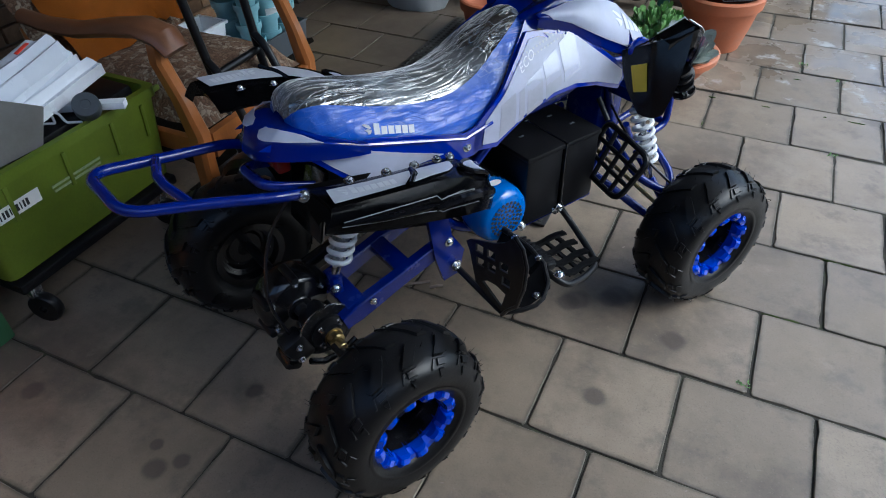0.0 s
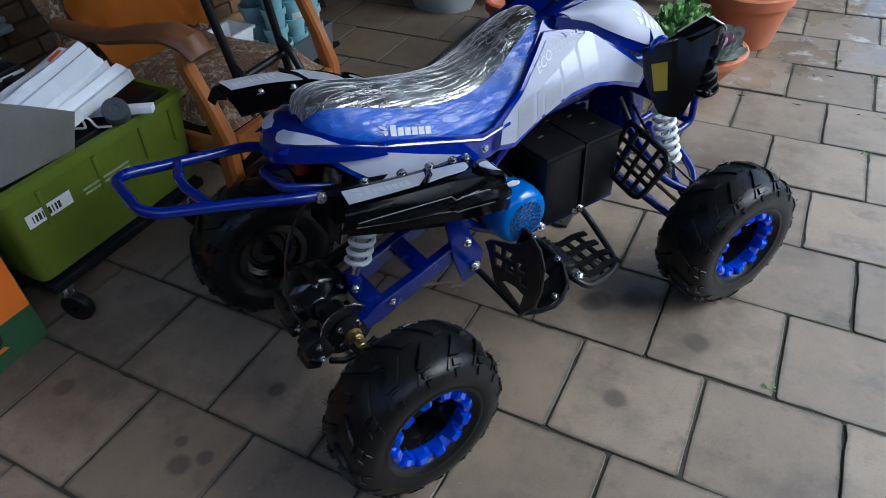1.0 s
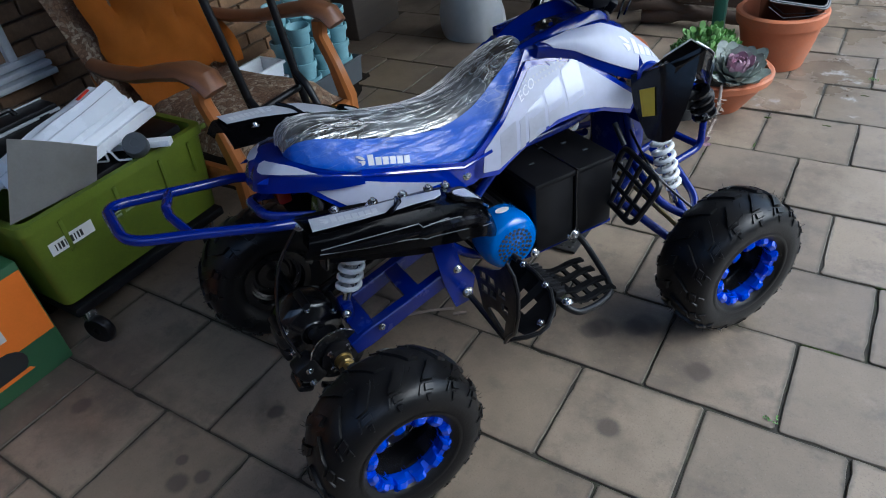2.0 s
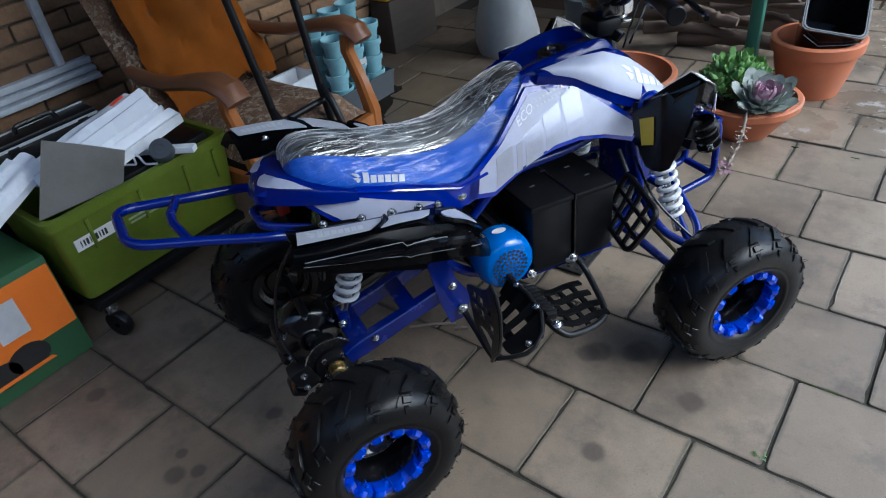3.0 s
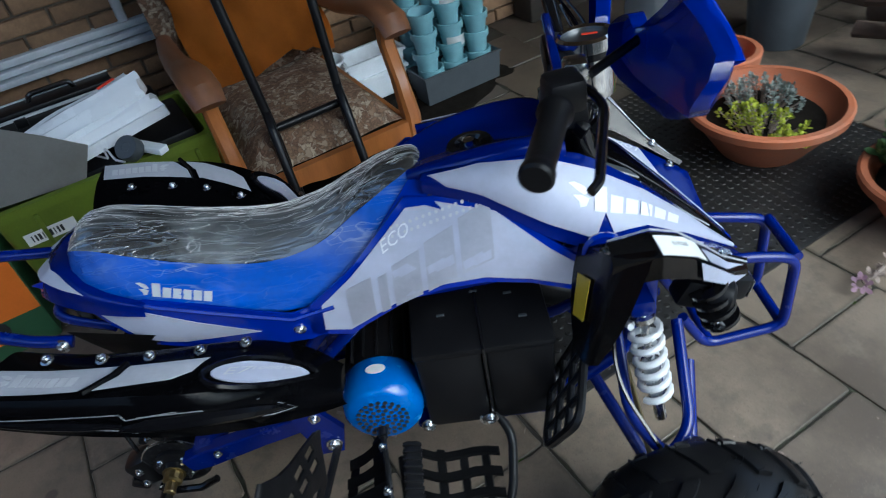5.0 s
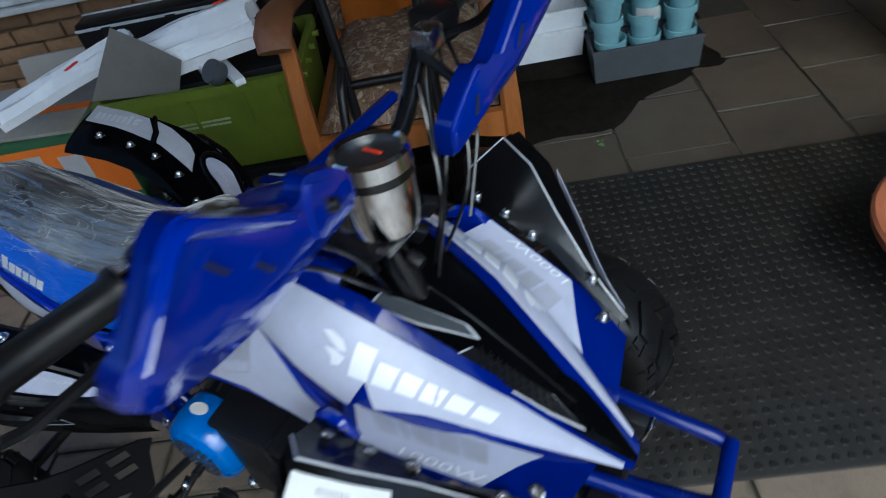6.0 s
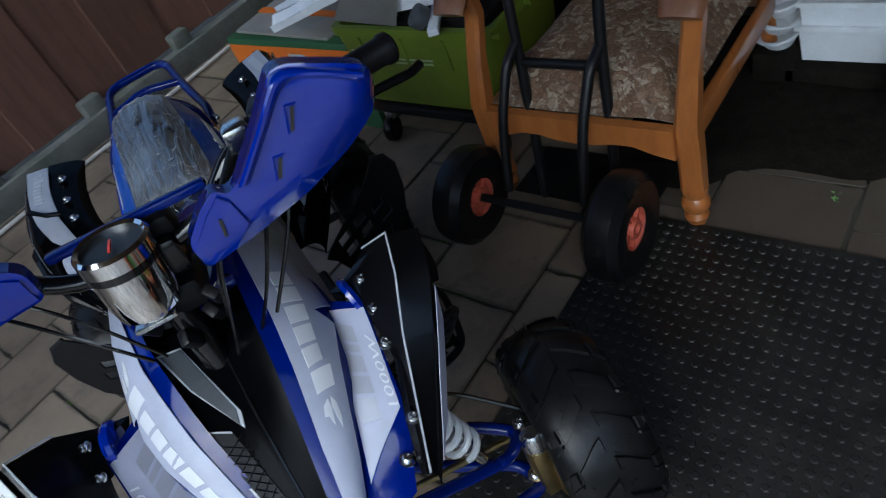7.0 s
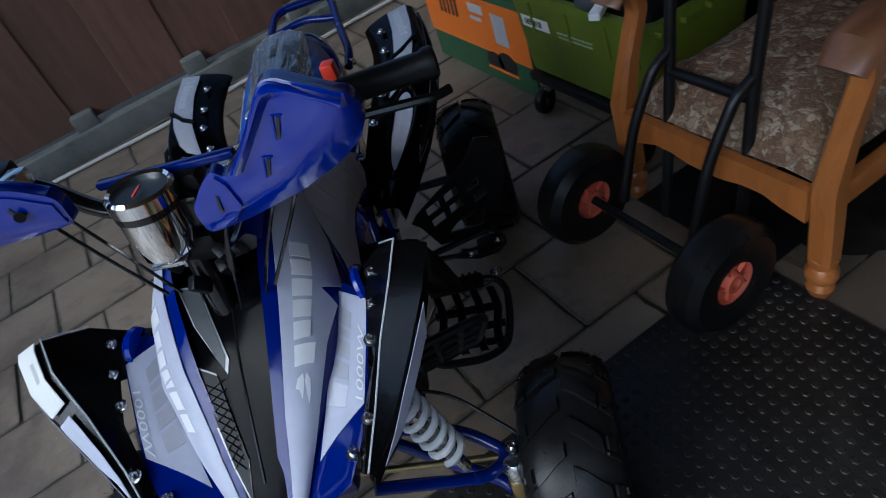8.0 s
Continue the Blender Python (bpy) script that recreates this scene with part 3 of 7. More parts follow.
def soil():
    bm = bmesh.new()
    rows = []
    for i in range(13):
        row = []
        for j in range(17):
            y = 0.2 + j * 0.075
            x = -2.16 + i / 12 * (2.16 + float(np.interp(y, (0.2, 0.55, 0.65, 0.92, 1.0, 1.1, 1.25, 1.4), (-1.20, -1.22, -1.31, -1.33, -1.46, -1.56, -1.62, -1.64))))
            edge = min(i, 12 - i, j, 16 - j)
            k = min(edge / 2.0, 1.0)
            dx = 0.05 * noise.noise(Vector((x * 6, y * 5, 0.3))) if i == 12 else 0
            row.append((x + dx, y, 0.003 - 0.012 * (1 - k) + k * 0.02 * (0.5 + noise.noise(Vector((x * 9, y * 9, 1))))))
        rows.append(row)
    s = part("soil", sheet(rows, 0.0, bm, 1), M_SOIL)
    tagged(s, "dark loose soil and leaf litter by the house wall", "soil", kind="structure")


# ---- things round the bike ----
def crate():
    c = empty("crate", pose(-1.45, -0.265, 0), "olive green plastic storage crate on a wheeled dolly", "crate")
    L, D, z0, z1 = 0.60, 0.36, 0.155, 0.445
    bm = bmesh.new()
    # shell: outside, rim, inside
    def loop(hx, hy, z):
        return [Vector(p) for p in rounded_path([(-hx, -hy, z), (hx, -hy, z), (hx, hy, z), (-hx, hy, z)], 0.03, 3, True)]
    rings = [loop(D / 2 - 0.03, L / 2 - 0.03, z0), loop(D / 2 - 0.018, L / 2 - 0.018, z0 + 0.008), loop(D / 2, L / 2, z1 - 0.03), loop(D / 2 + 0.008, L / 2 + 0.008, z1 - 0.028), loop(D / 2 + 0.008, L / 2 + 0.008, z1), loop(D / 2 - 0.012, L / 2 - 0.012, z1), loop(D / 2 - 0.035, L / 2 - 0.035, z0 + 0.02)]
    vr = [[bm.verts.new(p) for p in r] for r in rings]
    for a, b in zip(vr, vr[1:]):
        for j in range(len(a)):
            k = (j + 1) % len(a)
            bm.faces.new((a[j], a[k], b[k], b[j]))
    bm.faces.new(vr[0][::-1])
    bm.faces.new(vr[-1])
    body = part("body", bm, M_CRATE, c)
    for y in (-0.2, -0.03, 0.13, 0.24):
        part("rib", box(0.008, 0.012, 0.10, (D / 2 - 0.003, y, z1 - 0.085), 0.002, rot=pose(0, 0, 0, 0, 4, 0)), M_CRATE, c)
    # hinge lugs on the far end
    for k in range(4):
        part("hinge", box(0.012, 0.03, 0.016, (D / 2 - 0.01 - k * 0.085, L / 2 + 0.012, z1 - 0.02), 0.003), M_CRATE, c)
    lab = part("label", box(0.0015, 0.13, 0.038, (D / 2 - 0.0032, -0.190, 0.345), 0, rot=pose(0, 0, 0, 0, 4, 0)), M_LABEL, c, "white barcode label")
    code = bmesh.new()
    for k in range(9):
        box(0.0016, 0.003 + 0.002 * (k % 3), 0.02, (D / 2 - 0.0024, -0.238 + k * 0.0095, 0.345), 0, code, rot=pose(0, 0, 0, 0, 4, 0))
    tagged(part("barcode", code, M_INK, lab), kind="stuff")
    for k in range(2):
        part("print_line", box(0.0015, 0.155 - 0.006 * k, 0.0065, (D / 2 - 0.0040 - 0.001 * k, -0.012, 0.338 - 0.014 * k), 0, rot=pose(0, 0, 0, 0, 4, 0)), M_CRATEPRINT, c, "faint printed lines")
    dolly = part("dolly", box(0.36, 0.56, 0.03, (0, 0, 0.138), 0.006), M_MATT, c)
    for x in (-0.13, 0.15):
        for y in (-0.24, 0.22):
            k = part("castor", box(0.03, 0.035, 0.05, (x, y, 0.105), 0.006), M_ZINC, c)
            part("castor_wheel", lathe([(0.012, -0.014), (0.042, -0.014), (0.046, -0.008), (0.046, 0.008), (0.042, 0.014), (0.012, 0.014)], 20, pose(x + 0.018, y, 0.048, 90, 0, 15), closed=True), M_RUBBER, k, "black rubber castor wheel")
    # what lies in it
    filler = part("tool_case", box(0.26, 0.34, 0.10, (-1.44, -0.17, 0.402), 0.01, rot=pose(0, 0, 0, 2, 1, 0)), M_MATT)
    tagged(filler, "black tool case lying in the crate", "case")
    def on_case(x, z):
        return Vector((-1.325 + 0.86 * x, -0.240 + 0.5 * x, 0.462 + z))
    mk = tube(rounded_path([on_case(-0.055, -0.010), on_case(-0.006, -0.010), on_case(-0.006, 0.012), on_case(-0.055, 0.012)], 0.004, 2, True), 0.0032, 6, True)
    tube([on_case(-0.012, 0.012), on_case(-0.004, 0.024), on_case(0.012, 0.016), on_case(0.020, -0.004), on_case(0.026, -0.010), on_case(0.062, -0.010)], 0.0034, 6, bm=mk)
    tagged(part("plastic_bracket", mk, M_PALE), "small white bent plastic bracket on the tool case", "bracket")
    t = lathe([(0, 0.001), (0.012, 0.001), (0.013, 0), (0.032, 0), (0.034, 0.003), (0.034, 0.032), (0.032, 0.036), (0.013, 0.036), (0.012, 0.035), (0, 0.035)], 22, pose(-1.278, -0.175, 0.470, 25, 35, 0))
    tagged(part("tape_roll", t, M_TRAY), "dark grey roll of tape on top of the crate's contents", "tape")
    st = box(0.03, 0.27, 0.02, (-1.335, -0.175, 0.466), 0.003, rot=pose(0, 0, 0, 0, 0, -59))
    tagged(part("plastic_rail", st, M_WHITEPL), "white plastic rail piece lying across the crate", "rail")
    b2 = sheet([[(-1.290, -0.565, 0.455), (-1.292, -0.44, 0.445), (-1.298, -0.315, 0.435)], [(-1.325, -0.505, 0.540), (-1.315, -0.40, 0.520), (-1.300, -0.292, 0.478)], [(-1.360, -0.445, 0.622), (-1.335, -0.36, 0.575), (-1.302, -0.270, 0.520)]], 0.004, sub=1)
    tagged(part("cardboard_sheet", b2, M_CARD), "stiff grey cardboard sheet standing in the crate", "cardboard")


def flat_case():
    """A black case with metal-edged lid, stood on edge behind the crate."""
    c = empty("flat_case", pose(-1.735, -0.44, 0), "black flat case with worn metal edging standing behind the crate", "case")
    part("shell", box(0.10, 0.62, 0.505, (-0.004, 0, 0.2525), 0.012), M_MATT, c)
    part("lid", box(0.094, 0.61, 0.022, (-0.006, 0, 0.516), 0.007), M_MATT, c)
    part("edge_strip", box(0.006, 0.61, 0.009, (0.047, 0, 0.509), 0.0015), M_ALU, c, "worn pale metal edging")
    part("edge_strip", box(0.006, 0.61, 0.005, (-0.040, 0, 0.529), 0.0015), M_ALU, c, "worn pale metal edging")
    part("handle", tube(rounded_path([(-0.01, 0.06, 0.522), (-0.01, 0.07, 0.548), (-0.01, 0.19, 0.548), (-0.01, 0.20, 0.522)], 0.012, 3), 0.008, 8), M_BLACK, c, "black carry handle")
    for y in (-0.2, 0.02, 0.25):
        part("latch", box(0.005, 0.035, 0.03, (0.049, y, 0.495), 0.002), M_STEELBLACK, c)


def roll_of_film():
    """White plastic sheeting folded into flat pleated bundles that lie over the crate."""
    for k, (a, b, w, sd) in enumerate((((-1.475, -0.080, 0.565), (-1.420, -0.50, 0.500), 0.130, 1.0), ((-1.385, -0.060, 0.520), (-1.360, -0.44, 0.470), 0.080, 4.0), ((-1.475, -0.47, 0.535), (-1.300, -0.84, 0.455), 0.105, 8.0))):
        a, b = Vector(a), Vector(b)
        d = (b - a).normalized()
        side = Vector((d.y, -d.x, 0)).normalized()
        up = side.cross(d)
        up = up if up.z > 0 else -up
        n, m = 10, 14
        top, low = [], []
        for i in range(n + 1):
            t = i / n
            c = a.lerp(b, t)
            r0, r1 = [], []
            for j in range(m + 1):
                q = j / m * 2 - 1
                pleat = 0.016 * abs(((j * 0.22 + sd * 0.3 + 0.12 * math.sin(t * 3 + sd)) % 1.0) * 2 - 1)
                crown = 0.022 * (1 - q * q)
                jit = 0.007 * noise.noise(Vector((q * 2 + sd, t * 3, sd)))
                ends = 0.012 * math.sin(j * 0.6 + sd) * (1 if i in (0, n) else 0)
                r0.append(c + side * (q * w * 0.62) + up * (crown + pleat + jit) + d * ends)
                r1.append(c + side * (q * w * 0.62) + up * (-0.018 + 0.3 * jit) + d * ends)
            top.append(r0)
            low.append(r1)
        grid = [u + v[::-1] + u[:1] for u, v in zip(top, low)]
        bm = sheet(grid, 0)
        for e in (0, n):
            for j in range(m):
                bm.faces.new([bm.verts.new(p) for p in (top[e][j], top[e][j + 1], low[e][j + 1], low[e][j])])
        tagged(part("plastic_sheeting", bm, M_SHEET), "white plastic sheeting folded in pleats on the crate", "sheeting", "sheeting on the crate")
    for p, turn in (((-1.47, -0.16, 0.596), 20), ((-1.385, -0.62, 0.530), 60)):
        d = part("red_tab", box(0.010, 0.055, 0.003, p, 0.001, rot=pose(0, 0, 0, 6, 10, turn)), M_RED)
        tagged(d, "small red tape strip on the white sheeting", "tape")


def carton():
    # printed carton beside the crate
    c = empty("carton", pose(-1.50, -0.93, 0), "orange and dark green printed cardboard carton on the paving", "carton")
    sx, sy, h = 0.36, 0.68, 0.35
    part("box_body", box(sx, sy, h, (0, 0, h / 2), 0.006), M_BOXGREEN, c)
    part("front_print", plate([(-0.34, 0.12), (0.335, 0.12), (0.335, 0.325), (-0.34, 0.325)], lambda a, b, l: Vector((sx / 2 + 0.001 + l, a, b)), 0.001, cut=1), M_ORANGE, c, "orange printed front panel")
    pr = bmesh.new()
    pl = lambda a, b, l: Vector((sx / 2 + 0.0025 + l, a, b))
    for y0, y1, z0, z1 in ((0.0, 0.09, 0.265, 0.30), (0.0, 0.07, 0.235, 0.25), (0.14, 0.22, 0.17, 0.285)):
        plate([(y0, z0), (y1, z0), (y1, z1), (y0, z1)], pl, 0.001, pr, cut=1)
    tagged(part("print_block", pr, M_SILVERPRINT, c, "pale printed blocks"), kind="stuff")
    pk = bmesh.new()
    for k in range(5):
        plate([(-0.22 + k * 0.028, 0.22), (-0.205 + k * 0.028, 0.22), (-0.195 + k * 0.028, 0.30), (-0.21 + k * 0.028, 0.30)], pl, 0.001, pk, cut=1)
    for cy, cz, rr in ((0.18, 0.095, 0.045), (0.10, 0.085, 0.04)):
        plate([(cy + rr * 1.3 * math.cos(a), cz + rr * math.sin(a)) for a in [math.pi * k / 8 for k in range(16)]], pl, 0.001, pk, cut=1)
    tagged(part("print_dark", pk, M_INK, c, "dark printed picture of a machine"), kind="stuff")
    po = plate([(0.04, 0.05), (0.24, 0.05), (0.23, 0.062), (0.05, 0.062)], pl, 0.0012, cut=1)
    part("print_orange", po, M_ORANGE, c)
    lid = part("lid", box(0.34, 0.50, 0.012, (-0.005, -0.02, h + 0.012), 0.003, rot=pose(0, 0, 0, -2, 0, 0)), M_CARD, c, "pale grey lid")
    part("lid_stripe", box(0.035, 0.5, 0.003, (0.02, -0.02, h + 0.020), 0, rot=pose(0, 0, 0, -2, 0, 0)), M_ORANGE, lid, "orange stripe")
    g = box(0.34, 0.42, 0.05, (-1.90, -0.95, 0.20), 0.006, rot=pose(0, 0, 0, 0, 72, 0))
    tagged(part("folded_board", g, M_CARD), "folded grey cardboard leaning on the wall behind the carton", "cardboard")
    k = empty("black_case", pose(-1.93, -0.42, 0), "long flat black case with pale edge strip by the wall", "case")
    part("shell", box(0.16, 0.80, 0.36, (0, 0, 0.18), 0.012), M_MATT, k)
    part("edge_strip", box(0.165, 0.80, 0.012, (0.0, 0, 0.33), 0.002), M_SILVERPRINT, k)


def armchair():
    c = empty("armchair", pose(-1.14, 0.32, 0), "old wooden armchair with orange velvet back and patterned seat", "armchair")
    hw = 0.275
    # front legs: turned foot, square block, swept post up to the arm
    for s in (-1, 1):
        y = s * hw
        foot = lathe([(0.0, 0), (0.02, 0.0), (0.024, 0.012), (0.030, 0.03), (0.022, 0.045), (0.034, 0.062), (0.034, 0.078), (0.024, 0.092), (0.030, 0.104), (0.030, 0.12), (0.0, 0.12)], 18, pose(-0.02, y, 0))
        leg = part("front_leg", foot, M_WOOD, c)
        post = [(-0.02, y, 0.11), (-0.018, y, 0.20), (-0.014, y, 0.31), (-0.045, y, 0.42), (-0.085, y, 0.52), (-0.075, y, 0.575)]
        bm = bmesh.new()
        rings = []
        for (px, py, pz), (wx, wy) in zip(post, ((0.027, 0.027), (0.028, 0.027), (0.03, 0.026), (0.024, 0.022), (0.022, 0.022), (0.024, 0.024))):
            rings.append([bm.verts.new((px + a * wx, py + b * wy, pz)) for a, b in ((-1, -0.6), (-0.6, -1), (0.6, -1), (1, -0.6), (1, 0.6), (0.6, 1), (-0.6, 1), (-1, 0.6))])
        for a, b in zip(rings, rings[1:]):
            for j in range(8):
                bm.faces.new((a[j], a[(j + 1) % 8], b[(j + 1) % 8], b[j]))
        bm.faces.new(rings[0][::-1]); bm.faces.new(rings[-1])
        part("arm_post", bm, M_WOOD, c)
        arm = [(-0.62, y * 0.94, 0.56), (-0.5, y * 0.98, 0.555), (-0.36, y, 0.565), (-0.22, y * 1.01, 0.595), (-0.10, y * 1.02, 0.615), (-0.03, y * 1.02, 0.60), (0.0, y * 1.02, 0.565)]
        bm = bmesh.new()
        rings = []
        for i, p in enumerate(arm):
            w, h = (0.026, 0.034, 0.04, 0.046, 0.05, 0.05, 0.044)[i], (0.022, 0.022, 0.022, 0.024, 0.026, 0.026, 0.02)[i]
            d = (Vector(arm[min(i + 1, 6)]) - Vector(arm[max(i - 1, 0)])).normalized()
            up = Vector((-d.z, 0, d.x))
            rings.append([bm.verts.new(Vector(p) + Vector((0, math.cos(k) * w, 0)) + up * math.sin(k) * h) for k in [2 * math.pi * j / 12 for j in range(12)]])
        for a, b in zip(rings, rings[1:]):
            for j in range(12):
                bm.faces.new((a[j], a[(j + 1) % 12], b[(j + 1) % 12], b[j]))
        bm.faces.new(rings[0][::-1]); bm.faces.new(rings[-1])
        part("armrest", bm, M_ARMPAD, c, "worn brown scrolled armrest")
        part("back_leg", tube([(-0.70, y * 0.9, 0.0), (-0.60, y * 0.92, 0.3), (-0.645, y * 0.90, 0.52)], [0.02, 0.024, 0.020], 8), M_WOOD, c)
        part("side_rail", box(0.58, 0.026, 0.06, (-0.32, y * 0.97, 0.255), 0.005), M_WOOD, c)
    # shaped front rail
    def rail(a, b, l):
        return Vector((-0.012 + l, a, b))
    pts = [(-0.25, 0.30), (0.25, 0.30), (0.25, 0.225)]
    for k in range(11):
        y = 0.25 - 0.05 * k
        pts.append((y, 0.235 + 0.018 * math.cos(abs(y) * 26) * (0.3 + abs(y) * 3) * -0.9))
    part("front_rail", plate(pts, rail, 0.026, cut=0.05), M_WOOD, c, "shaped orange-brown front rail")
    rows = []
    for i in range(9):
        x = -0.60 + i * 0.075
        row = []
        for j in range(9):
            y = -0.245 + j * 0.06125
            e = min(i, 8 - i, j, 8 - j)
            row.append((x - (0.012 if i == 8 and e == 0 else 0), y, (0.305, 0.385, 0.405, 0.415, 0.42)[min(e, 4)] + 0.01 * noise.noise(Vector((x * 9, y * 9, 0)))))
        rows.append(row)
    bm = sheet(rows, 0, None, 1)
    part("seat_cushion", bm, M_CUSHION, c, "brown and cream patterned seat cushion")
    # reclined back with a draped orange cover
    rows, rows2 = [], []
    for i in range(15):
        t = i / 14
        row, row2 = [], []
        for j in range(13):
            y = -0.235 + j * 0.0392
            drag = y * 20 - (1 - t) * 3.4 + 0.9 * math.sin(t * 4 + y * 3)
            fold = 0.075 * (abs(math.sin(drag)) ** 0.6 - 0.5) * (0.40 + 0.60 * t) + 0.035 * noise.noise(Vector((y * 9 - t * 2, t * 3, 2)))
            x = -0.505 - 0.30 * t + fold + 0.02 * math.cos(y * 6)
            low = 0.385 + 0.05 * math.sin(y * 9 + 1) + 0.03 * noise.noise(Vector((j * 0.7, 3, 1)))
            row.append((x, y * (0.98 + 0.04 * t) + 0.030 + 0.016 * noise.noise(Vector((t * 5, j * 0.4, 0))), low + (1.02 - low) * t))
            row2.append((-0.56 - 0.30 * t + 0.035 * math.cos(y * 5.5), y * 1.16 * (1.0 + 0.04 * t), 0.36 + 0.70 * t))
        rows.append(row); rows2.append(row2)
    part("back_cover", sheet(rows, 0.008, None, 1), M_VELVET, c, "draped orange velvet back cover")
    part("backrest", sheet(rows2, 0.07, None, 0), M_CUSHION, c, "patterned upholstered backrest")


def hand_truck():
    h = empty("hand_truck", pose(-1.0, 0.27, 0), "black steel sack truck with pneumatic wheels and red hubs", "hand truck")
    for y in (-0.205, 0.225):
        w = part("wheel", lathe([(0.05, -0.036), (0.078, -0.043), (0.108, -0.043), (0.127, -0.026), (0.131, 0), (0.127, 0.026), (0.108, 0.043), (0.078, 0.043), (0.05, 0.036)], 32, pose(0.025, y, 0.136, 90, 0, 0) @ Matrix.Scale(1.04, 4), closed=True), M_RUBBER, h)
        part("hub", lathe([(0.0, -0.03), (0.052, -0.034), (0.058, -0.034), (0.058, 0.038), (0.05, 0.034), (0.044, 0.022), (0.026, 0.022), (0.022, 0.038), (0.012, 0.038), (0.010, 0.02), (0, 0.02)], 24, pose(0.025, y, 0.136, -90, 0, 0) @ Matrix.Scale(1.04, 4)), M_HUB, w, "faded orange-red plastic hub")
        for k in range(5):
            a = 2 * math.pi * k / 5
            part("hub_rib", box(0.006, 0.02, 0.024, (0.025 + 0.036 * math.cos(a), y + 0.022, 0.136 + 0.036 * math.sin(a)), 0.001, rot=pose(0, 0, 0, 0, 90 - math.degrees(a), 0)), M_HUB, w)
    part("axle", rod((0.025, -0.20, 0.136), (0.025, 0.21, 0.136), 0.011), M_STEELBLACK, h)
    for y0, y1 in ((-0.08, -0.125), (0.14, 0.145)):
        part("post", tube([(-0.125, y0, 0.03), (-0.185, y0 - 0.01, 0.46), (-0.29, y1, 1.15)], 0.0135, 10), M_STEELBLACK, h)
        part("brace", tube(rounded_path([(-0.185, y0 - 0.012, 0.47), (-0.14, y0 - 0.02, 0.44), (-0.075, y0 - 0.03, 0.32), (-0.02, y0 - 0.03, 0.135)], 0.07, 5), 0.013, 10), M_STEELBLACK, h)
    part("crossbar", rod((-0.18, -0.09, 0.42), (-0.18, 0.13, 0.42), 0.0125), M_STEELBLACK, h)
    part("toe_plate", box(0.20, 0.40, 0.006, (-0.22, 0.02, 0.03), 0.002), M_STEELBLACK, h)


def flower_pot(r0, r1, h, at, name, label, rim=0.03, kids=True):
    c = empty(name, pose(*at), label, "flower pot")
    prof = [(0, 0), (r0, 0), (r0 + (r1 - r0) * 0.5, h * 0.45), (r1 - 0.012, h - rim), (r1, h - rim), (r1 + 0.004, h - 0.006), (r1 - 0.003, h), (r1 - 0.02, h), (r1 - 0.028, h - rim), (r0 * 0.9, h * 0.35), (0, h * 0.3)]
    part("pot", lathe(prof, 40), M_TERRA, c)
    return c


def leaf(m, L, w, bm, curl=0.25, thick=0.1):
    """A fleshy pointed leaf along +x."""
    prof = [(0, 0.3), (0.25, 0.72), (0.6, 1.0), (0.82, 0.85), (0.94, 0.5), (1.0, 0.05)]
    last = None
    for t, k in prof:
        z = curl * t * t * L
        ring = [bm.verts.new(m @ Vector((t * L, s * w * k * 0.5, z + (0.12 * w * abs(s)) + o))) for s, o in ((-1, 0), (0, -thick * w * k), (1, 0), (0, thick * w * k))]
        if last:
            for j in range(4):
                bm.faces.new((last[j], last[(j + 1) % 4], ring[(j + 1) % 4], ring[j]))
        last = ring


def rosette(at, r, n, mat_out, mat_in, name, label, tilt=0.0):
    rnd = random.Random(int(r * 1000) + n)
    t = empty(name, pose(*at, tilt, tilt * 0.5, 0), label, "plant")
    for k, (mt, a0, a1) in enumerate(((mat_out, 0, int(n * 0.55)), (mat_in, int(n * 0.55), n))):
        bm = bmesh.new()
        for i in range(a0, a1):
            q = i / n
            m = Matrix.Rotation(i * 2.39996, 4, "Z") @ Matrix.Translation((0.01, 0, 0.02 * q)) @ Matrix.Rotation(-radians(8 + 68 * q + rnd.uniform(-6, 6)), 4, "Y")
            leaf(m, r * (1.0 - 0.55 * q) * rnd.uniform(0.85, 1.1), r * 0.52 * (1 - 0.4 * q), bm, 0.3, 0.16)
        part("leaf_ring", bm, mt, t)
    return t


def sprigs(at, rx, ry, h, n, mt, name, label, seed, size=0.02, dens=9):
    """A cushion of many short leafy stems with an uneven outline."""
    rnd = random.Random(seed)
    t = empty(name, pose(*at), label, "plant")
    bm, st = bmesh.new(), bmesh.new()
    for i in range(n):
        a, q = rnd.uniform(0, 6.283), math.sqrt(rnd.random())
        x, y = rx * q * math.cos(a), ry * q * math.sin(a)
        top = h * (1 - 0.55 * q * q) * rnd.uniform(0.55, 1.1)
        tip = Vector((x * 1.25, y * 1.25, top))
        tube([(x * 0.6, y * 0.6, -0.02), (x, y, top * 0.5), tip], 0.0022, 5, bm=st)
        for k in range(dens):
            f = k / dens
            m = Matrix.Translation(tip - Vector((0, 0, f * top * 0.5))) @ Matrix.Rotation(k * 2.4 + a, 4, "Z") @ Matrix.Rotation(-radians(62 - 78 * f + rnd.uniform(-18, 18)), 4, "Y")
            leaf(m, size * rnd.uniform(0.7, 1.25), size * 0.78, bm, 0.2, 0.12)
    part("stems", st, M_STEM, t)
    tagged(part("leaves", bm, mt, t), kind="stuff")
    return t


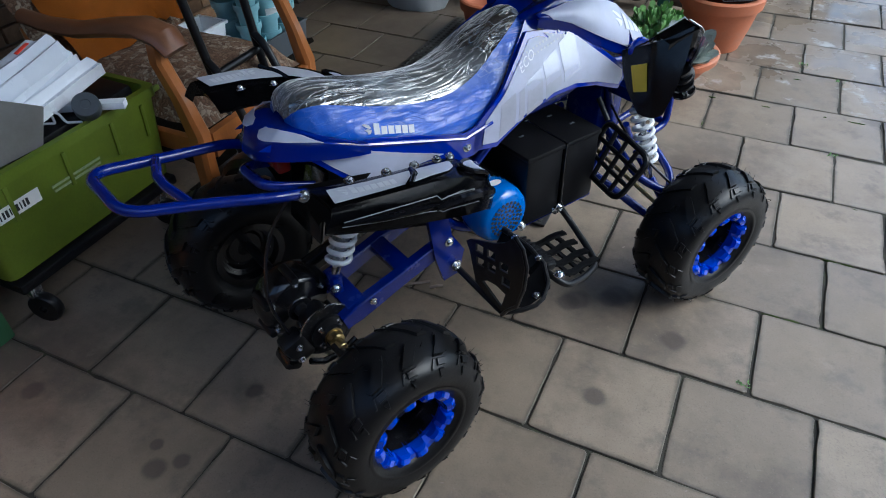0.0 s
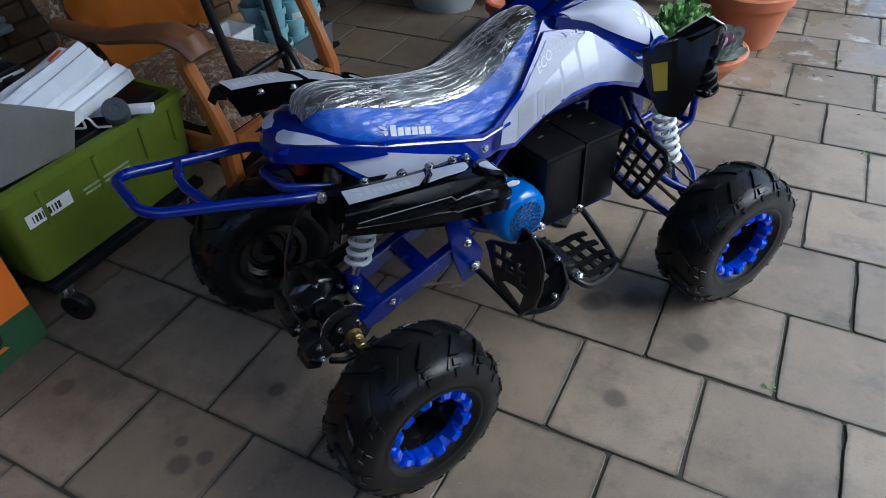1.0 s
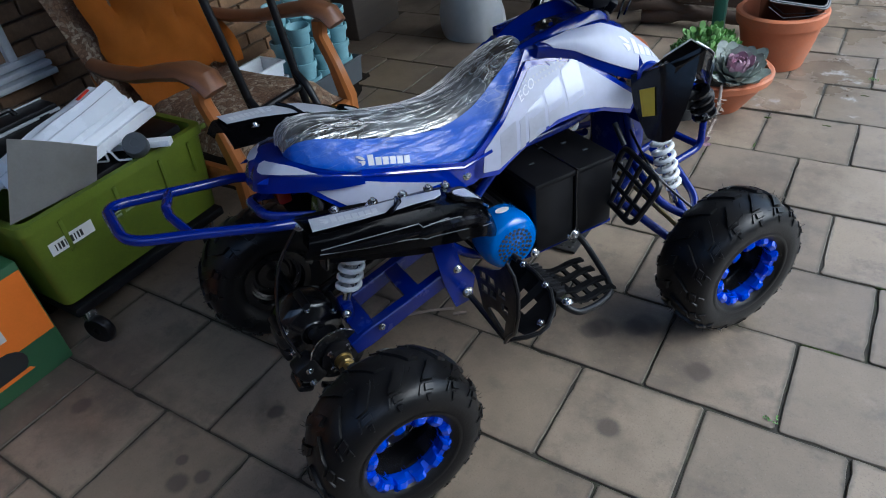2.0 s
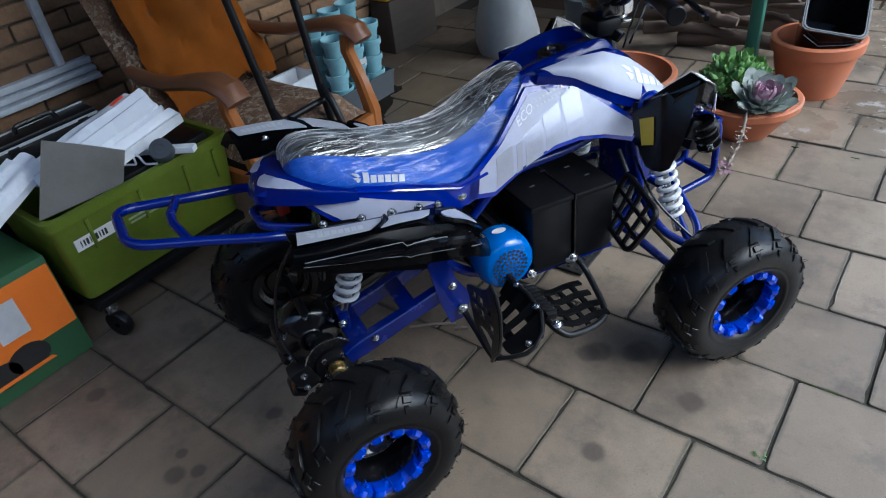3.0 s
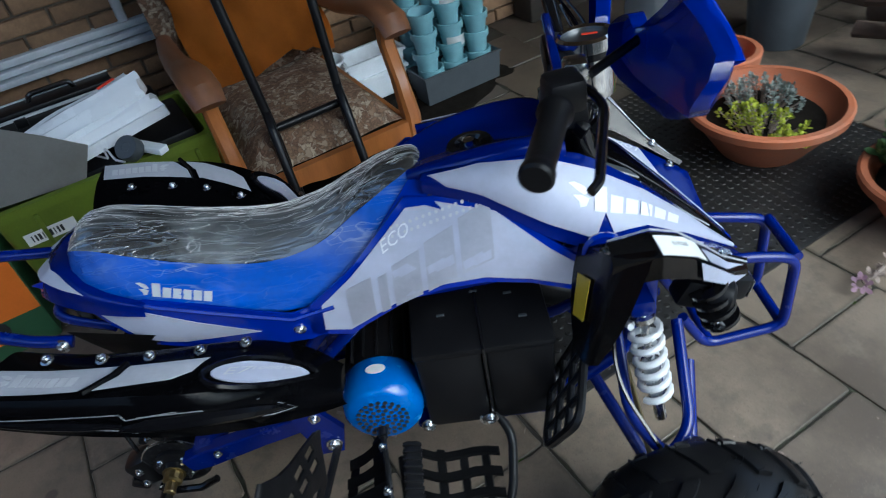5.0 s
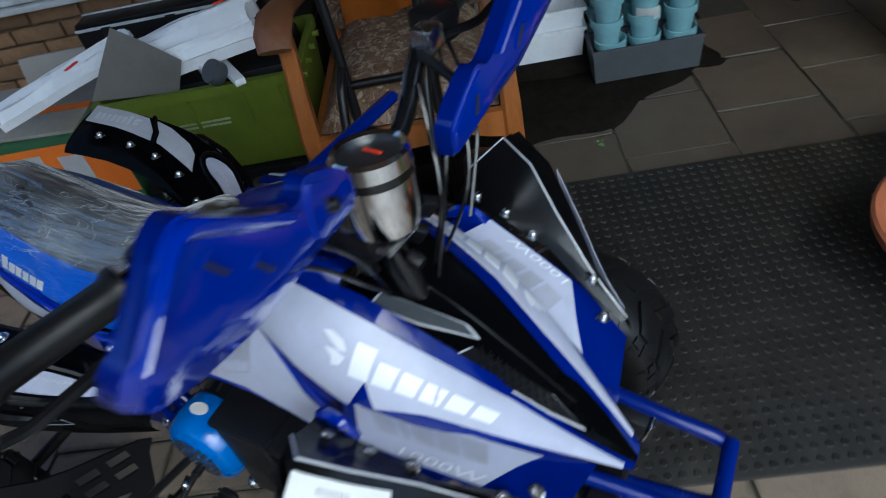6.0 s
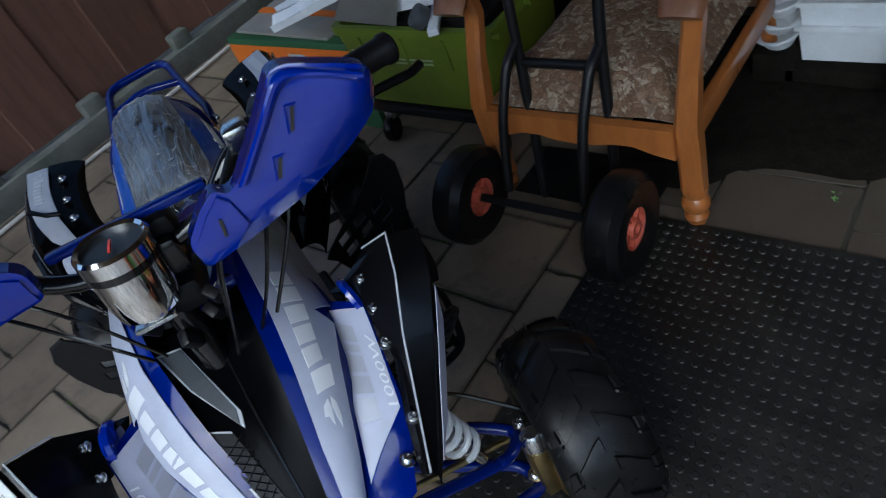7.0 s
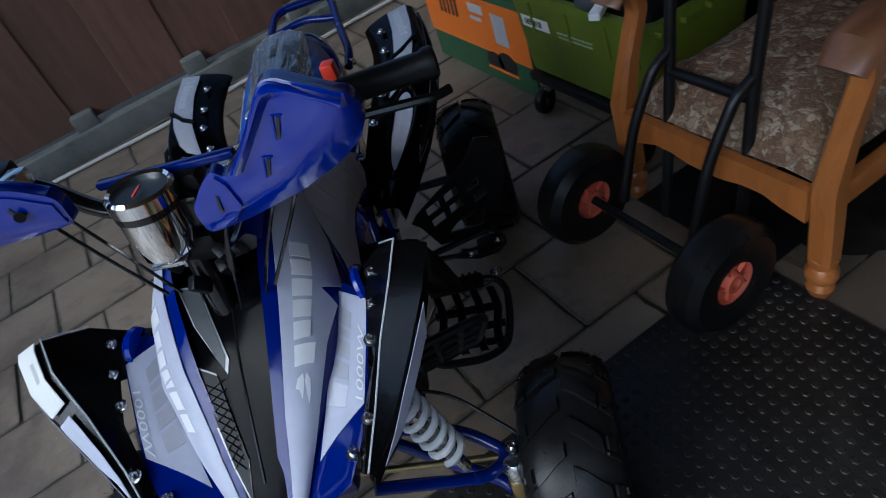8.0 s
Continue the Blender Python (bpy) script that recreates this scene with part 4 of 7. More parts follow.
def planting():
    # bowl with succulents
    flower_pot(0.10, 0.198, 0.155, (-0.06, 1.55, 0), "terracotta_bowl", "round terracotta bowl holding succulents, on the paving")
    tagged(part("potting_soil", lathe([(0, 0.105), (0.15, 0.10), (0.15, 0.075), (0, 0.075)], 28, pose(-0.06, 1.55, 0.015)), M_SOIL), "dark soil filling the succulent bowl", "soil")
    sprigs((-0.14, 1.61, 0.12), 0.10, 0.11, 0.15, 80, M_LEAF, "jade_plant", "bright green leafy succulent in a terracotta bowl", 3, 0.034, 8)
    rosette((0.01, 1.47, 0.165), 0.125, 52, M_ROSETTE, M_PURPLE, "rosette_plant", "grey-green rosette succulent with purple heart", 22)
    # the long stem that hangs over the rim to the ground
    h = empty("hanging_stem", pose(0, 0, 0), "dried succulent stem hanging over the bowl to the paving", "plant")
    path = [(-0.01, 1.45, 0.14), (-0.01, 1.36, 0.168), (-0.005, 1.335, 0.14), (0.0, 1.30, 0.09), (-0.008, 1.24, 0.045), (-0.018, 1.195, 0.022)]
    part("stem", tube(rounded_path(path, 0.02), 0.006, 8), M_STEM, h)
    bm = bmesh.new()
    rnd = random.Random(5)
    pts = rounded_path(path, 0.02)
    for i in range(46):
        f = 0.45 + 0.55 * i / 46
        p = pts[min(int(f * (len(pts) - 1)), len(pts) - 1)]
        q = pts[min(int(f * (len(pts) - 1)) + 1, len(pts) - 1)]
        p = p.lerp(q, (f * (len(pts) - 1)) % 1)
        leaf(Matrix.Translation(p) @ Matrix.Rotation(i * 2.4, 4, "Z") @ Matrix.Rotation(radians(rnd.uniform(-40, 50)), 4, "Y"), 0.026, 0.011, bm)
    part("dry_leaves", bm, M_STEM, h)
    rosette((-0.018, 1.185, 0.024), 0.024, 16, M_PURPLE, M_PURPLE, "offset_rosette", "small pinkish rosette at the stem's end on the paving", 40)
    # wide bowl with sedum
    flower_pot(0.13, 0.238, 0.165, (-0.59, 1.54, 0.012), "terracotta_bowl", "wide terracotta bowl with low sedum, on the rubber mat")
    tagged(part("potting_soil", lathe([(0, 0.11), (0.185, 0.105), (0.185, 0.08), (0, 0.08)], 28, pose(-0.59, 1.54, 0.012)), M_SOIL), "dark soil filling the wide bowl", "soil")
    sprigs((-0.53, 1.45, 0.125), 0.12, 0.08, 0.07, 70, M_LIME, "yellow_sedum", "low yellow-green sedum in the wide bowl", 8, 0.015, 7)
    sprigs((-0.63, 1.57, 0.12), 0.10, 0.08, 0.10, 60, M_ROSETTE, "grey_sedum", "grey-green sedum clump in the wide bowl", 12, 0.014, 8)
    # large pot with a black bag, near the canopy's post
    flower_pot(0.12, 0.18, 0.24, (0.07, 2.04, 0), "terracotta_pot", "large terracotta flower pot with a black container inside", 0.05)
    b = empty("black_container", pose(0.08, 2.07, 0.265, 36, 10, 18), "square black plastic container tipped into the terracotta pot", "container")
    bm = bmesh.new()
    rings = [[bm.verts.new(p) for p in rounded_path([(-s, -s, z), (s, -s, z), (s, s, z), (-s, s, z)], 0.03, 3, True)] for s, z in ((0.085, -0.09), (0.115, 0.12), (0.122, 0.12), (0.122, 0.128), (0.110, 0.128), (0.08, -0.08))]
    for a, c in zip(rings, rings[1:]):
        for j in range(len(a)):
            bm.faces.new((a[j], a[(j + 1) % len(a)], c[(j + 1) % len(a)], c[j]))
    bm.faces.new(rings[-1])
    part("shell", bm, M_BLACK, b)
    part("rim_line", tube([(p[0], p[1], 0.129) for p in rounded_path([(-0.116, -0.116, 0), (0.116, -0.116, 0), (0.116, 0.116, 0), (-0.116, 0.116, 0)], 0.03, 3, True)], 0.0022, 6, True), M_TRAY, b, "grey worn rim")
    part("pale_seam", tube([(-0.10, -0.119, 0.09), (-0.02, -0.110, 0.02), (0.07, -0.112, 0.06), (0.118, -0.118, 0.10)], 0.0016, 5), M_ALU, b, "thin pale crease")
    flower_pot(0.09, 0.13, 0.17, (-0.92, 1.72, 0.012), "terracotta_pot", "terracotta pot standing behind the wide bowl", 0.045)
    p = part("canopy_post", box(0.05, 0.05, 2.3, (-0.165, 1.95, 1.15), 0.006), M_POST)
    tagged(p, "green painted steel post that carries the canopy", "post", kind="structure")
    # dead branches
    rnd = random.Random(11)
    for i in range(9):
        a = Vector((-0.55 + rnd.uniform(-0.1, 0.7), 2.26 + rnd.uniform(-0.1, 0.25), 0.05 + 0.035 * i))
        d = Vector((rnd.uniform(0.3, 0.7), rnd.uniform(-0.25, 0.25), rnd.uniform(-0.06, 0.1)))
        k = rnd.uniform(0.02, 0.05)
        pts = rounded_path([a - d * 0.5, a - d * 0.1 + Vector((0, 0.03, 0.02)), a + d * 0.3 + Vector((0, -0.02, 0.01)), a + d * 0.6], 0.15, 6)
        bm = tube(pts, [k * lerp(q, (0, len(pts) - 1), (1.1, 0.5)) * (1 + 0.12 * math.sin(q * 2.1 + i)) for q in range(len(pts))], 10)
        for v in bm.verts:
            v.co += Vector((1, 1, 1)) * 0.008 * noise.noise(v.co * 20)
        tagged(part("dead_branch", bm, M_LOG), "dry brown branch on a pile behind the pots", "branch", "branches behind the pots")


def pots_and_trays():
    # grey trough with stacked turquoise pots
    y0, y1, x = 0.90, 1.26, -1.70
    t = empty("trough", pose(x, (y0 + y1) / 2, 0.0), "dark grey plastic trough holding turquoise pots, by the wall", "trough")
    w, L = 0.07, (y1 - y0) / 2
    bm = bmesh.new()
    rings = [[bm.verts.new((a * s * w, b * s2 * L, z)) for a, b in ((-1, -1), (1, -1), (1, 1), (-1, 1))] for s, s2, z in ((0.85, 0.96, 0.02), (1.0, 1.0, 0.135), (1.08, 1.02, 0.135), (1.08, 1.02, 0.142), (0.94, 0.98, 0.142), (0.8, 0.95, 0.03))]
    for a, b in zip(rings, rings[1:]):
        for j in range(4):
            bm.faces.new((a[j], a[(j + 1) % 4], b[(j + 1) % 4], b[j]))
    bm.faces.new(rings[0][::-1]); bm.faces.new(rings[-1])
    part("trough_body", bm, M_TRAY, t)
    def pot(at):
        p = empty("plastic_pot", pose(*at), "turquoise plastic plant pot in a stack by the wall", "plant pot", "turquoise pots")
        part("pot_body", lathe([(0, 0), (0.036, 0), (0.046, 0.075), (0.053, 0.075), (0.054, 0.10), (0.050, 0.102), (0.048, 0.10), (0.044, 0.07), (0.034, 0.006), (0, 0.006)], 22), M_POTBLUE, p)
        return p
    first = None
    rnd = random.Random(2)
    for row in range(2):
        for i in range(3):
            for k in range(4 + row):
                at = (-1.70 - row * 0.115, 0.965 + i * 0.117 + rnd.uniform(-0.006, 0.006), 0.045 + k * 0.078 + rnd.uniform(-0.003, 0.003))
                if first is None:
                    first = pot(at)
                else:
                    copy_thing(first, pose(*at, rnd.uniform(-2, 2), rnd.uniform(-2, 2), rnd.uniform(0, 360)))
    for y, k, z in ((1.082, 2, 0.36), (1.09, 0, 0.21)):
        s = sheet([[(-1.7 + 0.049 * math.cos(a), y + 0.049 * math.sin(a), z + b) for b in (0, 0.02, 0.04)] for a in [radians(-60 + 20 * j) for j in range(6)]], 0.001)
        tagged(part("pot_label", s, M_LABEL), "round white paper label with blue print on a turquoise pot", "label")
    # white trough and bowls
    for z in (0.06, 0.13):
        w2 = empty("white_trough", pose(-1.84, 0.775, z), "white plastic window box by the wall", "trough")
        bm = bmesh.new()
        rings = [[bm.verts.new((a * s * 0.07, b * s2 * 0.125, zz)) for a, b in ((-1, -1), (1, -1), (1, 1), (-1, 1))] for s, s2, zz in ((0.8, 0.9, 0), (0.98, 0.98, 0.10), (1.1, 1.05, 0.10), (1.1, 1.05, 0.112), (0.92, 0.95, 0.112), (0.75, 0.85, 0.01))]
        for a, b in zip(rings, rings[1:]):
            for j in range(4):
                bm.faces.new((a[j], a[(j + 1) % 4], b[(j + 1) % 4], b[j]))
        bm.faces.new(rings[0][::-1]); bm.faces.new(rings[-1])
        part("trough_body", bm, M_WHITEPL, w2)
    bl = part("support_block", box(0.2, 0.3, 0.055, (-1.84, 0.775, 0.03), 0.006), M_SOIL)
    tagged(bl, "dark block beneath the white window boxes", "block")
    for i, (y, z) in enumerate(((0.60, 0.10), (0.59, 0.15), (0.605, 0.20), (0.59, 0.25))):
        d = lathe([(0, 0), (0.035, 0), (0.055, 0.035), (0.06, 0.035), (0.06, 0.042), (0.052, 0.042), (0.032, 0.006), (0, 0.006)], 22, pose(-1.80, y, z, 8 * (-1) ** i, 6, 0))
        tagged(part("white_bowl", d, M_WHITEPL), "white plastic saucer bowl in a stack beside the chair", "bowl", "white bowls")
    st = part("stand_block", box(0.12, 0.12, 0.1, (-1.80, 0.60, 0.05), 0.01), M_SOIL)
    tagged(st, "dark block beneath the white bowls", "block")
    # white sack by the far wall
    bm = bmesh.new()
    n = 18
    rows = []
    for i in range(9):
        t2 = i / 8
        s = (1.05, 1.16, 1.14, 1.05, 0.96, 0.86, 0.72, 0.52, 0.30)[i]
        rows.append([(-1.42 + (0.155 * s + 0.040 * noise.noise(Vector((math.cos(6.2832 * j / n) * 2, math.sin(6.2832 * j / n) * 2, t2 * 3)))) * math.cos(6.2832 * j / n), 1.96 + (0.11 * s + 0.015 * noise.noise(Vector((j, t2 * 3, 5)))) * math.sin(6.2832 * j / n), 0.55 * t2) for j in range(n + 1)])
    tagged(part("woven_sack", sheet(rows, 0.003, bm), M_BAG), "full white woven sack standing on the paving", "sack")
    g = part("bucket", lathe([(0, 0), (0.11, 0), (0.135, 0.25), (0.142, 0.25), (0.142, 0.265), (0.13, 0.265), (0.105, 0.01), (0, 0.01)], 26, pose(-1.06, 2.22, 0)), M_TRAY)
    tagged(g, "grey plastic bucket beside the white sack", "bucket")
    y = part("yellow_container", box(0.14, 0.42, 0.24, (-2.07, 1.90, 0.41), 0.02), M_YELLOW)
    tagged(y, "yellow plastic container against the house wall", "container")
    k = part("stand_block", box(0.15, 0.40, 0.29, (-2.07, 1.90, 0.145), 0.01), M_DARKTIMBER)
    tagged(k, "dark timber block beneath the yellow container", "block")


def small_litter():
    rnd = random.Random(21)
    for at, ln in (((-0.52, -0.04, 0.004), 0.11), ((-0.40, 0.02, 0.004), 0.03)):
        b = tube([(at[0], at[1], at[2]), (at[0] + ln * 0.5, at[1] + ln * 0.4, at[2] + 0.002), (at[0] + ln, at[1] + ln * 0.75, at[2])], 0.004, 6)
        tagged(part("twig", b, M_STEM), "short dry twig lying on the paving", "twig")
    bm = bmesh.new()
    for i in range(60):
        m = Matrix.Translation((rnd.uniform(-1.0, 1.2), rnd.uniform(-1.3, 2.2), 0.0025)) @ Matrix.Rotation(rnd.uniform(0, 6), 4, "Z")
        leaf(m, rnd.uniform(0.004, 0.014), rnd.uniform(0.002, 0.006), bm, 0.1)
    tagged(part("leaf_crumbs", bm, M_STEM), "scattered dry leaf crumbs on the paving", "litter", kind="stuff")
    bm = bmesh.new()
    for x, y in ((0.86, 2.4), (0.98, 2.05), (-1.32, 0.86), (0.44, 0.03), (0.6, 1.21), (0.62, 1.84), (0.47, 1.96)):
        for i in range(14):
            leaf(Matrix.Translation((x + rnd.uniform(-0.02, 0.02), y + rnd.uniform(-0.01, 0.01), 0.0)) @ Matrix.Rotation(rnd.uniform(0, 6.3), 4, "Z") @ Matrix.Rotation(-rnd.uniform(0.2, 1.2), 4, "Y"), rnd.uniform(0.005, 0.011), 0.004, bm)
    ms = bmesh.new()
    for i in range(90):
        k, along_x = rnd.randrange(-3, 9), rnd.random() < 0.6
        row = rnd.randrange(-4, 8)
        if along_x:
            p = (rnd.uniform(0.1, 1.6), row * 0.3, -0.002)
            sz = (rnd.uniform(0.006, 0.03), 0.0035, 0.0035)
        else:
            p = (k * 0.3 + (0.0 if row % 2 else 0.15), row * 0.3 + rnd.uniform(0.02, 0.28), -0.002)
            sz = (0.0035, rnd.uniform(0.006, 0.03), 0.0035)
        blob(sz, p, 0.5, 1, i * 0.7, 4.0, ms)
    tagged(part("moss", ms, M_MOSS), "dark green moss in the joints of the paving", "moss", kind="stuff")
    tagged(part("weeds", bm, M_LEAF), "small green weeds growing in the paving joints", "weeds", kind="stuff")


def pavers():
    """Square concrete pavers in half-bond courses: the nearest as pieces of their own."""
    base = part("pavement", box(7.0, 8.0, 0.02, (0.9, 1.55, -0.0142), 0.0), M_JOINT, smooth=False)
    tagged(base, "patio paving of square grey-brown concrete pavers in half bond", "pavement", kind="structure")
    rnd = random.Random(7)
    kinds = []
    for k in range(6):
        bm = bmesh.new()
        h = 0.1474
        lvl = []
        for inset, z in ((0.0, -0.03), (0.0, -0.003), (0.0010, -0.0008), (0.0022, 0.0)):
            q = h - inset
            lp = []
            for (x0, y0), (x1, y1) in (((-q, -q), (q, -q)), ((q, -q), (q, q)), ((q, q), (-q, q)), ((-q, q), (-q, -q))):
                for t in (0.02, 0.12, 0.25, 0.38, 0.5, 0.62, 0.75, 0.88, 0.98):
                    lp.append(Vector((x0 + (x1 - x0) * t, y0 + (y1 - y0) * t, z)))
            ring = []
            for p in lp:
                d = p.normalized()
                chip = max(noise.noise(Vector((p.x * 22, p.y * 22, k * 3.7))) - 0.28, 0) * 0.016
                wob = 0.0016 * noise.noise(Vector((p.x * 30, p.y * 30, k * 5.1)))
                ring.append(bm.verts.new(p + Vector((d.x, d.y, 0)) * (wob - chip) + Vector((0, 0, -chip * 0.25))))
            lvl.append(ring)
        for a, b in zip(lvl, lvl[1:]):
            for j in range(len(a)):
                bm.faces.new((a[j], a[(j + 1) % len(a)], b[(j + 1) % len(a)], b[j]))
        bm.faces.new(lvl[-1])
        me = bpy.data.meshes.new("paver")
        bmesh.ops.recalc_face_normals(bm, faces=bm.faces[:])
        bm.to_mesh(me)
        bm.free()
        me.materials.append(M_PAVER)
        kinds.append(me)
    spots, edge_y = [], -2.4
    for j in range(-8, 18):
        wide = lerp(j, (1, 2, 6, 9), (0.30, 0.313, 0.325, 0.34))  # the courses grow a little towards the far end
        y = edge_y + wide / 2
        edge_y += wide
        step = lerp(j, (1, 2, 8), (0.30, 0.304, 0.316))
        for i in range(-9, 13):
            x = (i + (0.5 if j % 2 else 0.0)) * step
            if -2.15 < x < 3.6:
                spots.append((math.hypot(x + 0.1, (y - 0.4) * 0.85), x, y, step / 0.3, wide / 0.3))
    spots.sort()
    far = bmesh.new()
    for n, (d, x, y, kx, ky) in enumerate(spots):
        z = rnd.uniform(-0.0025, 0.0025)
        m = pose(x + rnd.uniform(-0.0015, 0.0015), y + rnd.uniform(-0.0015, 0.0015), z, rnd.uniform(-0.35, 0.35), rnd.uniform(-0.35, 0.35), 180 * rnd.randrange(2) + rnd.uniform(-0.35, 0.35)) @ Matrix.Diagonal((kx, ky, 1, 1))
        if n < 290:
            ob = new("paver", kinds[n % 6])
            ob.parent = base
            ob.matrix_basis = m
        else:
            i0 = len(far.verts)
            far.from_mesh(kinds[n % 6])
            far.verts.ensure_lookup_table()
            bmesh.ops.transform(far, matrix=m, verts=far.verts[i0:])
    tagged(part("far_pavers", far, M_PAVER_FAR, base, smooth=False), kind="stuff")


def bricks(wall):
    """Bricks of the house wall, proud of the mortar, where the window and sacks leave it in view."""
    rnd = random.Random(9)
    me = bpy.data.meshes.new("brick")
    bm = box(0.03, 0.203, 0.056, (0, 0, 0), 0.004)
    bm.to_mesh(me)
    bm.free()
    me.materials.append(M_BRICK)
    n = 0
    for r in range(0, 24):
        z = 0.035 + r * 0.0665
        for c in range(-8, 10):
            y = c * 0.2135 + (0.107 if r % 2 else 0)
            if n >= 295 or not -1.55 < y < 1.75:
                continue
            ob = new("brick", me)
            ob.parent = wall
            ob.matrix_basis = pose(-2.168 + rnd.uniform(-0.002, 0.002), y, z, rnd.uniform(-0.6, 0.6), 0, rnd.uniform(-0.5, 0.5))
            n += 1


# ---- the quad bike: x forward, y to its left, z up from the ground under the rear axle ----
BIKE = pose(-0.5205, -0.3186, 0, 0, 0, 62.71)


def lerp(x, xs, ys):
    return float(np.interp(x, xs, ys))


def flank(u, z):
    """Half width of the bodywork's side at a place along the bike and a height."""
    w = lerp(z, (0.30, 0.60, 0.64, 0.71, 0.75, 0.79), (0.165, 0.165, 0.157, 0.120, 0.093, 0.055))
    return w * lerp(u, (-0.08, 0.0, 0.12, 0.3, 1.2), (0.62, 0.80, 0.97, 1.0, 1.0))


def on_flank(s):
    return lambda u, z, l: Vector((u, s * (flank(u, z) + l), z))


def wheel(bike, at, s, turn):
    m = pose(at[0], at[1], at[2], 0, 0, turn) @ pose(0, 0, 0, -90 * s, 0, 0) @ Matrix.Scale(1.08, 4)  # local +z points away from the bike
    t = bmesh.new()
    half = [(0.083, 0.052), (0.090, 0.062), (0.104, 0.070), (0.122, 0.0735), (0.138, 0.072), (0.150, 0.066), (0.159, 0.055), (0.1645, 0.040), (0.167, 0.022), (0.168, 0.0)]
    prof = half + [(r, -h) for r, h in half[-2::-1]]
    lathe(prof, 56, m, t, closed=True)
    tyre = part("tyre", t, M_RUBBER, bike, "black knobbly rubber tyre")
    hs, rs = [h for r, h in half[3:]][::-1], [r for r, h in half[3:]][::-1]

    def on_tyre(ang, h, lift):
        r = lerp(abs(h), hs, rs)
        out = lerp(abs(h), (0.03, 0.072), (0.0, 0.9))  # the tread leans out over the shoulder
        return m @ Vector(((r + lift * (1 - 0.6 * out)) * math.cos(ang), (r + lift * (1 - 0.6 * out)) * math.sin(ang), h + math.copysign(lift * out, h)))
    # directional tread: long swept bars, a split shoulder block and a small wedge on the sidewall
    lug = bmesh.new()
    n = 16

    def block(line, lift):
        rows = []
        for k, (a, h, w) in enumerate(line):
            e = 0.0 if k in (0, len(line) - 1) else 1.0
            rows.append([on_tyre(a - w, h, -0.002), on_tyre(a - w * 0.93, h, lift * (0.15 + 0.85 * e)), on_tyre(a, h, lift * (0.15 + 0.95 * e)), on_tyre(a + w * 0.93, h, lift * (0.15 + 0.85 * e)), on_tyre(a + w, h, -0.002)])
        sheet(rows, 0, lug)
    for k in range(n):
        for side in (-1, 1):
            a0 = 2 * math.pi * (k + (0.5 if side > 0 else 0)) / n
            g = side
            block([(a0, g * 0.003, 0.060), (a0 + 0.005, g * 0.005, 0.064), (a0 + 0.06, g * 0.020, 0.070), (a0 + 0.145, g * 0.036, 0.074), (a0 + 0.20, g * 0.046, 0.072), (a0 + 0.203, g * 0.048, 0.066)], 0.0065)
            block([(a0 + 0.185, g * 0.0515, 0.058), (a0 + 0.187, g * 0.053, 0.060), (a0 + 0.205, g * 0.061, 0.056), (a0 + 0.207, g * 0.0625, 0.052)], 0.0050)
            block([(a0 + 0.215, g * 0.0655, 0.034), (a0 + 0.217, g * 0.0665, 0.034), (a0 + 0.225, g * 0.0712, 0.012), (a0 + 0.226, g * 0.0722, 0.006)], 0.003)
            a1 = a0 + 0.36
            block([(a1 - 0.09, g * 0.050, 0.012), (a1 - 0.08, g * 0.052, 0.016), (a1 - 0.02, g * 0.064, 0.012), (a1 - 0.015, g * 0.066, 0.008)], 0.004)
    part("tread", lug, M_RUBBER, tyre)
    hair = bmesh.new()
    rnd = random.Random(int(at[0] * 10) + s)
    for k in range(150):
        a, h = rnd.uniform(0, 6.283), rnd.uniform(-0.06, 0.06)
        p = on_tyre(a, h, 0.004)
        q = on_tyre(a + rnd.uniform(-0.03, 0.03), h + rnd.uniform(-0.005, 0.005), rnd.uniform(0.012, 0.022))
        tube([p, p.lerp(q, 0.75)], [0.0006, 0.0003], 4, bm=hair)
    tagged(part("moulding_hairs", hair, M_RUBBER, tyre), kind="stuff")
    part("bead_groove", lathe([(0.098, 0.0690), (0.101, 0.0712), (0.104, 0.0712), (0.107, 0.0716)], 48, m), M_RUBBER, tyre)
    rim = part("rim", lathe([(0.0, -0.022), (0.040, -0.022), (0.046, -0.016), (0.052, -0.016), (0.056, -0.030), (0.070, -0.036), (0.076, 0.0), (0.080, 0.034), (0.086, 0.050), (0.084, 0.056), (0.076, 0.054), (0.072, 0.03), (0.068, -0.048), (0.070, -0.058), (0.086, -0.058)], 40, m), M_BLACK, bike, "black steel wheel centre")
    ring = part("beadlock_ring", lathe([(0.073, 0.030), (0.091, 0.044), (0.0925, 0.051), (0.087, 0.057), (0.076, 0.055), (0.070, 0.040)], 48, m, closed=True), M_RIM, bike, "bright blue anodised ring")
    lump = bmesh.new()
    prof = [(0.070, -0.013, 0.034), (0.0675, -0.0115, 0.050), (0.069, -0.0105, 0.059), (0.079, -0.0115, 0.064), (0.088, -0.0135, 0.060), (0.0935, -0.0145, 0.052), (0.093, -0.0145, 0.044)]
    rows = [[Vector((r, -w, h)), Vector((r + 0.0005, -w * 0.55, h + 0.003)), Vector((r + 0.0005, w * 0.55, h + 0.003)), Vector((r, w, h))] for r, w, h in ((r, abs(w), h) for r, w, h in prof)]
    sheet([[r[0] + Vector((0, -0.003, -0.012))] + r + [r[3] + Vector((0, 0.003, -0.012))] for r in rows], 0, lump)
    lm = bpy.data.meshes.new("ring_lug")
    bmesh.ops.recalc_face_normals(lump, faces=lump.faces[:])
    lump.to_mesh(lm)
    lump.free()
    lm.materials.append(M_RIM)
